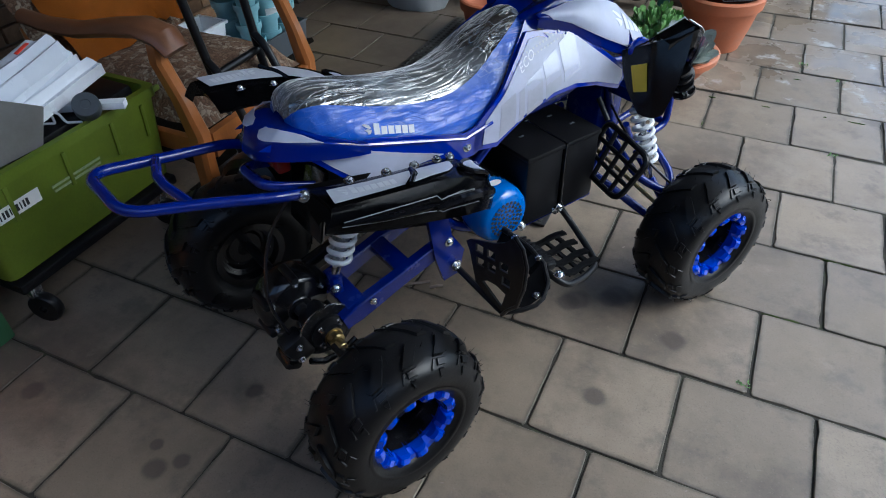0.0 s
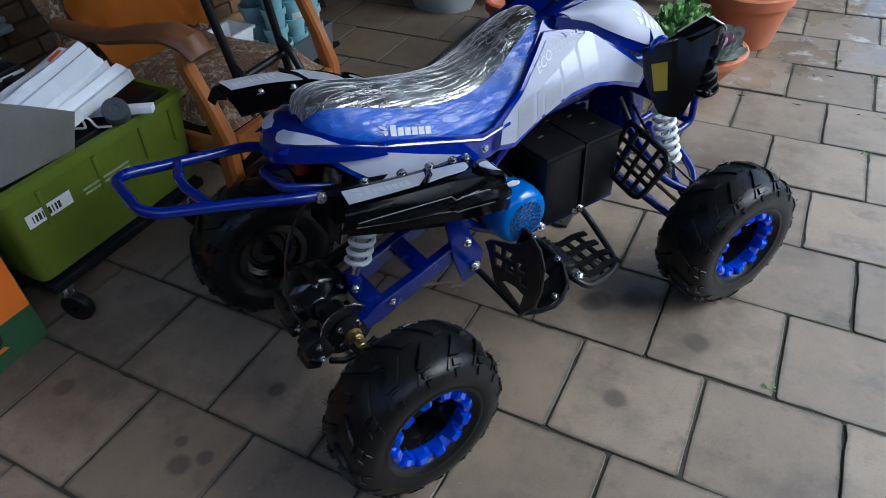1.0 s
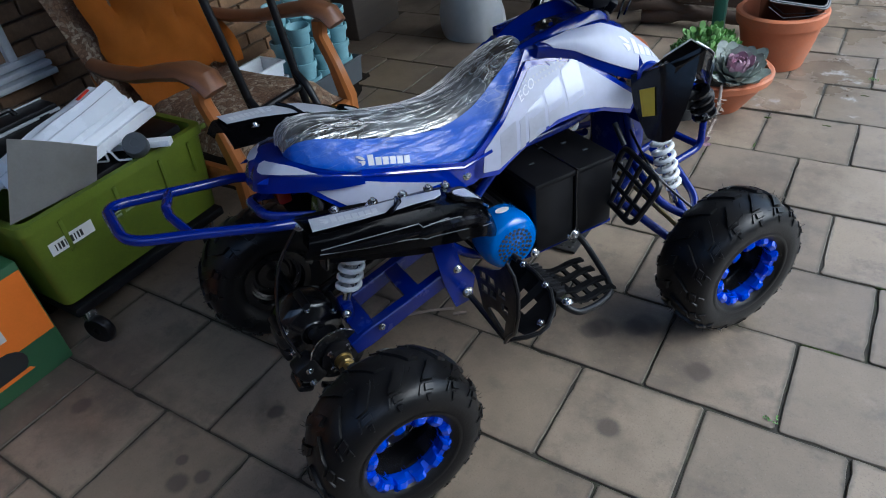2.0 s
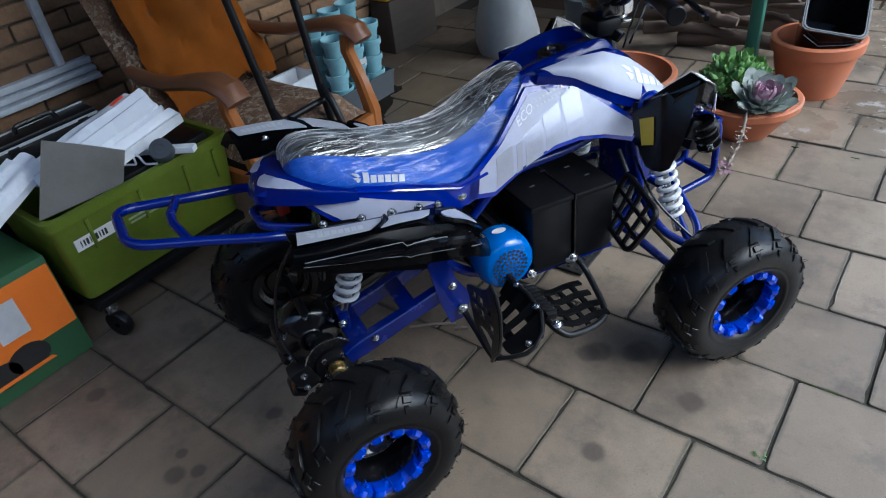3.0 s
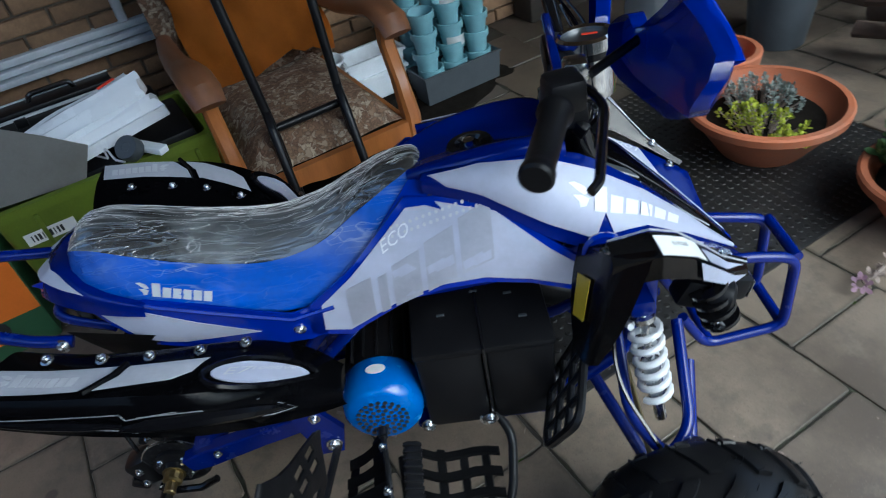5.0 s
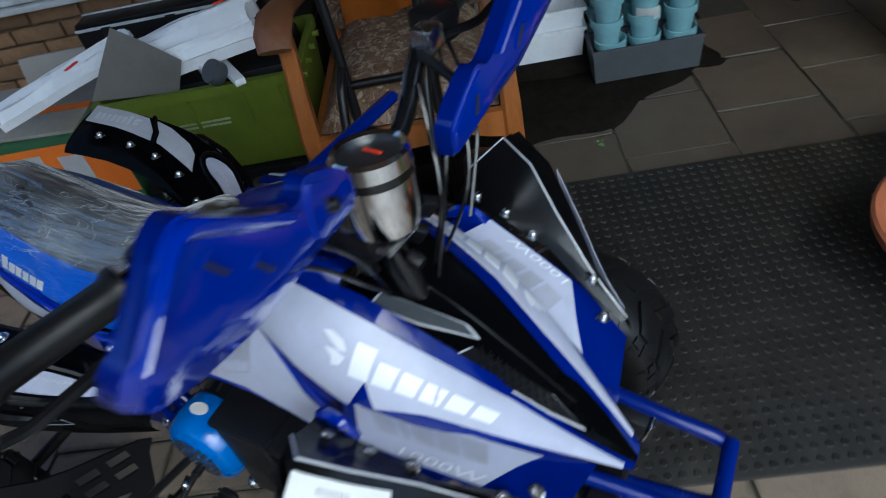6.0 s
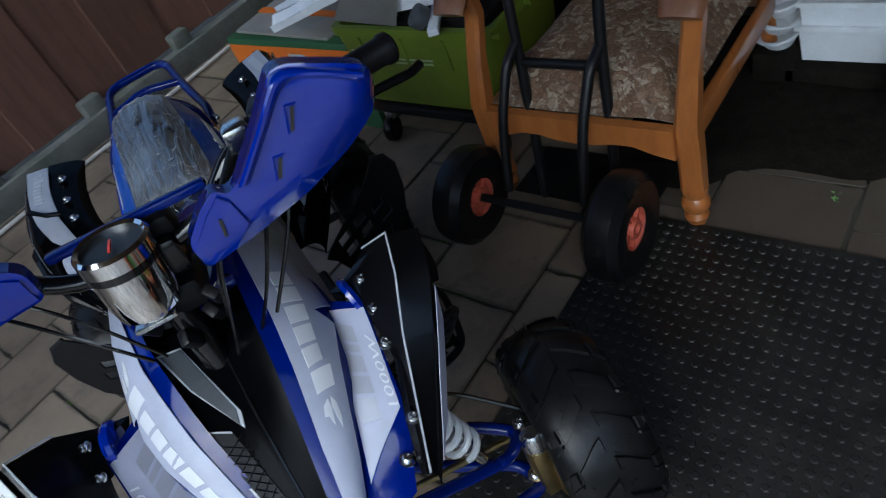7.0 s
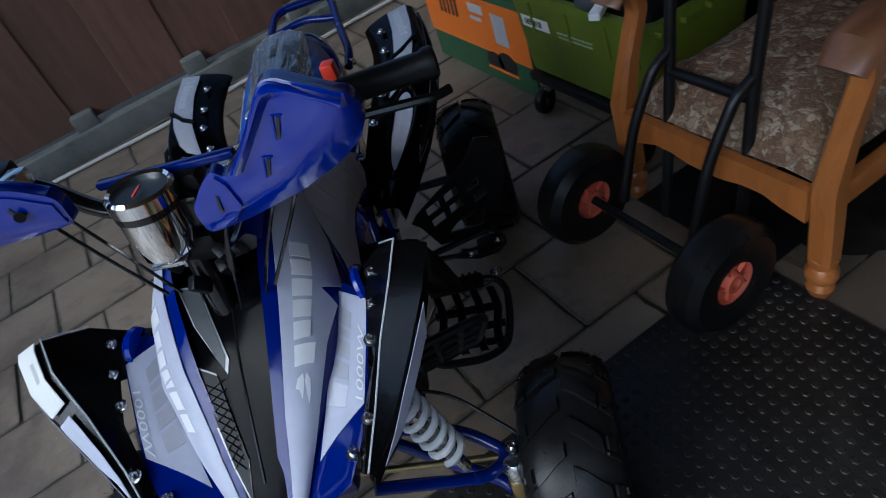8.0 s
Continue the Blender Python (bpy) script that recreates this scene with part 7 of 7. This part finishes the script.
def front_end(bike):
    part("front_cross", box(0.10, 0.13, 0.16, (0.90, 0, 0.42), 0.02), M_FRAME, bike, "blue front frame block")
    for s in (-1, 1):
        # upper and lower wishbones
        part("upper_wishbone", tube(rounded_path([(0.865, s * 0.095, 0.385), (0.855, s * 0.23, 0.305), (0.905, s * 0.30, 0.275), (0.950, s * 0.26, 0.300), (0.970, s * 0.10, 0.385)], 0.05, 5), 0.0105), M_FRAME, bike, "blue tubular wishbone")
        part("lower_wishbone", tube(rounded_path([(0.82, s * 0.10, 0.27), (0.90, s * 0.28, 0.175), (0.955, s * 0.29, 0.175), (1.0, s * 0.10, 0.27)], 0.03), 0.0115), M_FRAME, bike, "blue tubular wishbone")
        part("wishbone_bolt", bolt((0.905, s * 0.305, 0.292), (0, s * 0.3, 1), 0.009), M_ZINC, bike)
        part("wishbone_bolt", bolt((0.94, s * 0.285, 0.195), (0.3, s * 0.2, 1), 0.009), M_ZINC, bike)
        part("steering_knuckle", box(0.045, 0.04, 0.14, (0.945, s * 0.305, 0.215), 0.010), M_BRASS, bike, "yellow zinc knuckle")
        part("knuckle_cap", lathe([(0, 0), (0.02, 0), (0.02, 0.03), (0.012, 0.04), (0, 0.04)], 12, pose(0.945, s * 0.305, 0.28)), M_ZINC, bike)
        part("stub_axle", rod((0.942, s * 0.29, 0.188), (0.942, s * 0.40, 0.188), 0.014), M_ZINC, bike)
        part("brake_drum", lathe([(0, 0), (0.055, 0), (0.058, 0.02), (0.05, 0.04), (0, 0.04)], 24, along((0.942, s * 0.312, 0.188), (0.942, s * 0.5, 0.188))), M_BRASS, bike)
        part("tie_rod", rod((0.88, s * 0.04, 0.30), (0.885, s * 0.31, 0.235), 0.006), M_BRASS, bike, "yellow zinc tie rod")
        part("brake_hose", tube(rounded_path([(0.86, s * 0.10, 0.46), (0.83, s * 0.22, 0.40), (0.90, s * 0.33, 0.30), (0.94, s * 0.32, 0.25)], 0.06, 6), 0.0035, 6), M_BLACK, bike)
        spring(bike, (0.885, s * 0.165, 0.50), (0.912, s * 0.225, 0.285), 0.024, 6, 0.006)
    part("shock_bridge", box(0.04, 0.36, 0.035, (0.885, 0, 0.505), 0.008), M_FRAME, bike)
    lamp = part("headlamp_bracket", box(0.05, 0.12, 0.05, (1.06, 0, 0.42), 0.008), M_MATT, bike)
    for s in (-1, 1):
        part("head_lamp", box(0.05, 0.045, 0.05, (1.07, s * 0.075, 0.435), 0.010, rot=pose(0, 0, 0, 0, 15, 0)), M_MATT, lamp, "small black headlamp")
        part("lamp_lens", box(0.004, 0.036, 0.038, (1.096, s * 0.075, 0.428), 0.002, rot=pose(0, 0, 0, 0, 15, 0)), M_ZINC, lamp)


def foot_rests(bike):
    for s in (-1, 1):
        f = part("foot_rest", tube(rounded_path([(0.622, s * 0.150, 0.288), (0.648, s * 0.170, 0.240), (0.632, s * 0.262, 0.206), (0.608, s * 0.312, 0.200), (0.545, s * 0.330, 0.206), (0.478, s * 0.338, 0.226), (0.455, s * 0.322, 0.246), (0.446, s * 0.20, 0.262)], 0.028, 4), 0.0085, 10), M_STEELBLACK, bike, "black tubular foot rest")

        def tread(u, v, l=0.0, s=s):
            z = lerp(u, (0.45, 0.63), (0.258, 0.214)) - 0.010 * math.sin(math.pi * lerp(u, (0.47, 0.62), (0, 1))) - 0.10 * max(v - 0.2, 0)
            return Vector((u, s * v, z + l))
        for v in (0.188, 0.228, 0.268, 0.304):
            rows = [[tread(0.476 + k * 0.0238, v + w + 0.006 * math.sin(k * 1.05), h) for k in range(7)] for w, h in ((-0.009, 0.0), (-0.007, 0.006), (0.007, 0.006), (0.009, 0.0))]
            part("foot_tread", sheet(rows, 0.004), M_MATT, f)
        for u in (0.512, 0.552, 0.592):
            rows = [[tread(u + w, 0.178 + k * 0.0235, h) for k in range(7)] for w, h in ((-0.008, -0.004), (-0.006, 0.001), (0.006, 0.001), (0.008, -0.004))]
            part("foot_cleat", sheet(rows, 0.004), M_MATT, f)
        pad = part("foot_pad", box(0.032, 0.120, 0.022, (0.464, s * 0.235, 0.262), 0.006, rot=pose(0, 0, 0, -4 * s, 14, 0)), M_MATT, f, "black ribbed rubber pad")
        for k in range(8):
            part("pad_rib", box(0.034, 0.006, 0.006, (0.466, s * (0.185 + k * 0.014), 0.2755 - k * 0.0008), 0.001, rot=pose(0, 0, 0, 0, 14, 0)), M_MATT, pad)
        part("rest_bolt", bolt((0.456, s * 0.326, 0.264), (0, 0, 1), 0.009), M_ZINC, f)
        part("rest_bolt", bolt((0.606, s * 0.158, 0.282), (0.2, s, 0.4), 0.009), M_ZINC, f)
        part("rest_bolt", bolt((0.500, s * 0.150, 0.276), (0, s, 0.3), 0.009), M_ZINC, f)

        # heel guard: a slatted floor behind the foot rest and an upright slotted splash wall
        def heel(a, b, l=0.0, s=s):
            """a from the rear strut to the front edge, b outwards."""
            u = lerp(b, (0.12, 0.324, 0.355), (0.317, 0.288, 0.302)) * (1 - a) + a * lerp(b, (0.14, 0.25, 0.32, 0.355), (0.418, 0.428, 0.430, 0.398))
            z = lerp(b, (0.12, 0.324, 0.355), (0.224, 0.244, 0.254)) * (1 - a) + a * lerp(b, (0.14, 0.25, 0.33, 0.355), (0.322, 0.312, 0.284, 0.268))
            return Vector((u, s * b, z - lerp(b, (0.2, 0.34), (0.022, 0.004)) * math.sin(math.pi * a) + l))
        hg = part("heel_guard", tube([heel(0, 0.122), heel(0, 0.20), heel(0, 0.30), heel(0, 0.326)], 0.008, 8), M_STEELBLACK, bike, "black slotted heel guard")
        part("guard_edge", tube([heel(0.02, 0.328), heel(0.2, 0.350), heel(0.5, 0.360), heel(0.75, 0.358), heel(0.95, 0.338), heel(1, 0.30), heel(1, 0.25), heel(1, 0.19)], 0.0055, 8), M_STEELBLACK, hg)
        part("guard_lip", sheet([[heel(0.22 + 0.78 * q / 8, b, 0.002) for q in range(9)] for b in (0.296, 0.325, 0.352)], 0.005), M_MATT, hg)
        for b0, b1 in ((0.182, 0.200), (0.222, 0.240), (0.262, 0.278)):
            rows = [[heel(0.32 + 0.68 * q / 7, lerp(w, (0, 1), (b0, b1)) + 0.012 * (q / 7 - 0.5), 0.004 - 0.008 * w) for q in range(8)] for w in (0, 0.5, 1)]
            part("heel_slat", sheet(rows, 0.005), M_MATT, hg)
        for a, h in ((0.42, 0.08), (0.88, 0.12)):
            part("heel_rib", sheet([[heel(min(a + w, 1), b, -0.005) for b in (0.17, 0.20, 0.25, 0.31)] for w in (-h, h)], 0.004), M_MATT, hg)

        def upright(v, z, l=0.0, s=s):
            return Vector((0.317 - (v - 0.125) * 0.17 + l, s * v, z))
        outline = [(0.168, 0.338), (0.184, 0.320), (0.212, 0.250), (0.324, 0.240), (0.345, 0.275), (0.377, 0.315), (0.396, 0.380), (0.400, 0.440), (0.384, 0.474), (0.355, 0.484), (0.318, 0.442), (0.280, 0.413), (0.235, 0.387), (0.185, 0.356)]
        holes = [[(0.240, 0.274), (0.262, 0.293), (0.300, 0.309), (0.334, 0.312), (0.320, 0.262)]]
        for v, z in ((0.225, 0.357), (0.272, 0.375), (0.229, 0.322), (0.276, 0.341), (0.322, 0.379), (0.333, 0.346)):
            holes.append([(v + i * 0.016, z + i * 0.006 + j * 0.011) for i, j in ((-1, -1), (1, -1), (1, 1), (-1, 1))])
        bm = bmesh.new()
        for ring in [outline] + holes:
            vs = [bm.verts.new(upright(*p)) for p in ring]
            for p, q in zip(vs, vs[1:] + vs[:1]):
                bm.edges.new((p, q))
        bmesh.ops.triangle_fill(bm, use_beauty=True, use_dissolve=False, edges=bm.edges[:], normal=(-1, 0, 0))
        bmesh.ops.solidify(bm, geom=bm.faces[:], thickness=0.005)
        part("splash_wall", bm, M_MATT, hg, "black slotted upright splash wall", False)
        part("wall_edge", tube([upright(*p) for p in outline[3:10]], 0.0045, 8), M_STEELBLACK, hg)
        for a, b in ((0.62, 0.344), (0.98, 0.285), (0.98, 0.21)):
            part("rest_bolt", bolt(heel(a, b, 0.004), (-0.3, 0, 1), 0.006), M_ZINC, hg)
        part("rest_bolt", bolt((0.310, s * 0.130, 0.236), (0, s, 0.3), 0.009), M_ZINC, hg)
        part("guard_stay", rod(heel(1, 0.19), (0.42, s * 0.10, 0.315), 0.008), M_STEELBLACK, hg)


def grille_guards(bike):
    """Open grid plates that shield the front springs from the rider's feet."""
    for s in (-1, 1):
        c = [Vector(p) for p in ((0.797, s * 0.131, 0.455), (0.742, s * 0.312, 0.450), (0.693, s * 0.275, 0.336), (0.737, s * 0.130, 0.332))]
        g = part("grille_guard", tube(rounded_path(c, 0.03, 4, True), 0.0075, 8, True), M_STEELBLACK, bike, "black open grid guard")
        for k in range(3):
            q = 0.25 + 0.25 * k
            part("grille_bar", rod(c[0].lerp(c[1], q), c[3].lerp(c[2], q), 0.006, 8), M_STEELBLACK, g)
        for k in range(2):
            q = (k + 1) / 3
            part("grille_bar", rod(c[0].lerp(c[3], q), c[1].lerp(c[2], q), 0.006, 8), M_STEELBLACK, g)
        part("guard_stay", rod(c[0], (0.80, s * 0.09, 0.50), 0.007), M_STEELBLACK, g)


def steering(bike):
    """Handlebar, guards and gauge, turned a little to the right about the stem."""
    before = set(bike.children_recursive)
    steering_parts(bike)
    turn = Matrix.Translation((0.80, 0, 0)) @ Matrix.Rotation(radians(-6.5), 4, "Z") @ Matrix.Translation((-0.80, 0, 0))
    for ob in set(bike.children_recursive) - before:
        ob.data.transform(turn)
    for s in (-1, 1):
        hand_guard(bike, s)


def hand_guard(bike, s):
    """A folded blue shield ahead of the grip: flat upper face, turned-back lower band, raised flange along the inner edges."""
    edge = [(0.064, 0.882), (0.066, 0.843), (0.122, 0.855), (0.192, 0.880), (0.252, 0.908), (0.283, 0.934), (0.299, 0.960), (0.293, 0.992), (0.268, 1.005), (0.232, 1.019), (0.216, 1.018), (0.180, 0.974), (0.140, 0.929), (0.127, 0.921), (0.116, 0.932), (0.092, 0.913)]
    edge = [(p.x, p.y) for p in rounded_path([(v, z, 0) for v, z in edge], 0.011, 3, True)]

    def fold(v, z):
        """How far a place lies below the fold line, in metres."""
        k = lerp(v, (0.06, 0.10, 0.20, 0.30), (0.850, 0.868, 0.912, 0.985))
        return max(k - z, 0.0)

    def shield(v, z, l):
        back = 0.55 * fold(v, z) + 1.2 * max(v - 0.285, 0) + 0.5 * max(z - 1.008, 0)
        if s > 0:
            return Vector((0.880 + 0.303 * (v - 0.067) + 0.022 * (z - 0.844) - back + l, v, z))
        return Vector((0.860 + 0.15 * (v - 0.064) - back + l, -(0.075 + (v - 0.064) * 1.13), z + 0.055 - 0.24 * (v - 0.064)))
    sh = part("hand_guard", plate(edge, lambda a, b, l: shield(a, b, l), 0.003, cut=0.014), M_BLUE, bike, "gloss blue hand guard")
    loop = edge + edge[:1]
    part("guard_rim", sheet([[shield(v, z, 0.003) for v, z in loop], [shield(v, z, -0.008) for v, z in loop], [shield(v, z, -0.016) for v, z in loop]], 0.0025), M_BLUE, sh)
    # flange along the upper inner edge and over the top
    run = [(0.140, 0.929), (0.180, 0.974), (0.208, 1.008), (0.220, 1.016), (0.234, 1.015), (0.266, 1.001), (0.286, 0.990)]
    inn = [(0.152, 0.925), (0.192, 0.970), (0.216, 0.997), (0.226, 1.003), (0.236, 1.003), (0.262, 0.991), (0.280, 0.980)]
    part("guard_flange", sheet([[shield(v, z, 0.002) for v, z in run], [shield(v, z, 0.011) for v, z in run], [shield(a * 0.6 + c * 0.4, b * 0.6 + d * 0.4, 0.012) for (a, b), (c, d) in zip(run, inn)], [shield(v, z, 0.0025) for v, z in inn]], 0.0, None, 1), M_BLUE, sh)
    for (v, z), (v2, z2) in (((0.208, 0.960), (0.218, 0.982)), ((0.176, 0.918), (0.186, 0.938))):
        part("guard_slot", plate([(v, z), (v + 0.003, z - 0.001), (v2 + 0.003, z2), (v2, z2 + 0.001)], lambda a, b, l: shield(a, b, l + 0.0035), 0.001, cut=1), M_INK, sh)
        part("slot_lip", tube([shield(a, b, 0.004) for a, b in ((v - 0.002, z - 0.002), (v2 - 0.004, z2 + 0.003), (v2 + 0.006, z2 + 0.002))], 0.0012, 5), M_BLUE, sh)
    tab = [(0.070, 0.878), (0.071, 0.850), (0.104, 0.857), (0.128, 0.884), (0.124, 0.914), (0.116, 0.924), (0.096, 0.907)]
    part("guard_tab", plate(tab, lambda a, b, l: shield(a, b, l + 0.002), 0.004, cut=0.02), M_BLUE, sh)
    part("guard_bracket", rod((0.80, s * 0.16, 0.92), (0.878, s * 0.115, 0.905 + 0.03 * (s < 0)), 0.006), M_STEELBLACK, sh)
    part("guard_slot", plate([(0.100, 0.880), (0.103, 0.879), (0.108, 0.900), (0.105, 0.901)], lambda a, b, l: shield(a, b, l + 0.0065), 0.001, cut=1), M_INK, sh)


def steering_parts(bike):
    part("steering_stem", rod((0.87, 0, 0.52), (0.80, 0, 0.86), 0.018), M_BLACK, bike)
    part("bar_clamp", box(0.05, 0.10, 0.05, (0.80, 0, 0.845), 0.010), M_BLACK, bike)
    bar = part("handlebar", tube(rounded_path([(0.739, -0.357, 0.915), (0.790, -0.16, 0.925), (0.805, -0.08, 0.855), (0.805, 0.08, 0.855), (0.790, 0.16, 0.925), (0.739, 0.357, 0.915)], 0.05, 5), 0.011), M_BLACK, bike, "black handlebar")
    part("cross_brace", box(0.014, 0.19, 0.012, (0.786, 0.01, 0.892), 0.004), M_FRAME, bar, "gloss blue handlebar crossbar")
    part("bar_pad", box(0.036, 0.11, 0.036, (0.790, 0.0, 0.872), 0.010), M_MATT, bar, "black bar pad")
    for s in (-1, 1):
        g = lathe([(0, 0), (0.016, 0), (0.019, 0.003), (0.019, 0.012), (0.0165, 0.016), (0.0165, 0.11), (0.021, 0.116), (0.021, 0.124), (0.012, 0.126), (0, 0.126)], 18, along((0.738, s * 0.360, 0.915), (0.775, s * 0.22, 0.922)))
        part("grip", g, M_MATT, bar, "black rubber grip")
        part("switch_box", box(0.045, 0.045, 0.042, (0.782, s * 0.205, 0.925), 0.008, rot=pose(0, 0, 0, 0, 0, -14 * s)), M_MATT, bar)
        if s > 0:
            part("red_switch", box(0.018, 0.016, 0.020, (0.772, 0.250, 0.952), 0.003), M_RED, bar, "red switch")
        part("brake_lever", tube(rounded_path([(0.805, s * 0.19, 0.922), (0.825, s * 0.23, 0.918), (0.800, s * 0.36, 0.905), (0.790, s * 0.375, 0.905)], 0.02), 0.0055, 8), M_BLACK, bar)
        part("master_clamp", box(0.03, 0.03, 0.03, (0.80, s * 0.165, 0.93), 0.006), M_ZINC, bar)
    m = along((0.838, -0.012, 0.805), (0.832, -0.002, 0.90))
    gg = part("gauge_case", lathe([(0, 0), (0.022, 0.0), (0.036, 0.012), (0.039, 0.03), (0.039, 0.078), (0.0415, 0.080), (0.0415, 0.096), (0.038, 0.100), (0.034, 0.097), (0.034, 0.092)], 36, m), M_CHROME, bike, "chrome gauge housing")
    part("gauge_face", lathe([(0, 0.0925), (0.0345, 0.0925), (0.0345, 0.090), (0, 0.090)], 30, m), M_INK, gg)
    part("gauge_needle", box(0.022, 0.003, 0.002, (0.838, -0.002, 0.902), 0), M_RED, gg)
    part("gauge_band", lathe([(0.0395, 0.070), (0.0405, 0.070), (0.0405, 0.079), (0.0395, 0.079)], 36, m, closed=True), M_BLACK, gg)
    part("gauge_bracket", box(0.02, 0.05, 0.006, (0.848, -0.015, 0.80), 0.002), M_ZINC, gg)
    # cables
    rnd = random.Random(4)
    for k, (a, b, c) in enumerate((((0.80, 0.17, 0.92), (0.86, 0.09, 0.86), (0.85, 0.03, 0.70)), ((0.80, 0.18, 0.91), (0.87, 0.12, 0.80), (0.83, 0.05, 0.68)), ((0.80, -0.17, 0.92), (0.845, -0.08, 0.85), (0.84, -0.04, 0.74)), ((0.79, -0.20, 0.91), (0.84, -0.12, 0.86), (0.85, -0.05, 0.75)), ((0.81, 0.12, 0.90), (0.86, 0.06, 0.80), (0.84, 0.04, 0.71)), ((0.79, 0.21, 0.91), (0.85, 0.17, 0.84), (0.86, 0.10, 0.74)))):
        part("cable", tube(rounded_path([a, b, c], 0.08, 6), 0.0024, 6), M_BLACK, bike)
    for p in ((0.83, 0.035, 0.76), (0.85, 0.0, 0.755), (0.82, -0.04, 0.775), (0.84, 0.05, 0.79)):
        part("connector", box(0.02, 0.014, 0.03, p, 0.003, rot=pose(0, 0, 0, 20, 30, p[1] * 900)), M_MATT, bike)
    part("steering_cover", box(0.07, 0.09, 0.045, (0.80, 0, 0.795), 0.015), M_MATT, bike)


def taper(objects):
    """Draws the bodywork and frame in towards the tail."""
    for ob in objects:
        if ob.type != "MESH":
            continue
        for v in ob.data.vertices:
            u, k = v.co.x, abs(v.co.y)
            pull = max(0.012 + 0.0384 * (0.86 - u), -0.004)
            new_k = k - pull if k > 0.11 else k * (1 - pull / 0.11)
            v.co.x = u - 0.0384 * k
            v.co.y = math.copysign(new_k, v.co.y)


def quad_bike():
    bike = empty("quad_bike", BIKE, "blue, white and black electric quad bike parked on the paving", "quad bike")
    seat(bike)
    tail(bike)
    bodywork(bike)
    mudguards(bike)
    chassis(bike)
    drive(bike)
    front_end(bike)
    taper(bike.children_recursive)
    rear_drive(bike)
    foot_rests(bike)
    bumper(bike)
    grille_guards(bike)
    for u, v, turn in ((-0.018, -0.3535, 0), (-0.042, 0.332, 0), (0.924, -0.385, -5.2), (0.888, 0.390, -6.2)):
        wheel(bike, (u, v, 0.189), -1 if v < 0 else 1, turn)
    steering(bike)


ground()
house = walls()
window()
fence()
soil()
quad_bike()
mat()
crate()
flat_case()
roll_of_film()
carton()
armchair()
hand_truck()
planting()
pots_and_trays()
small_litter()
pavers()
bricks(house)
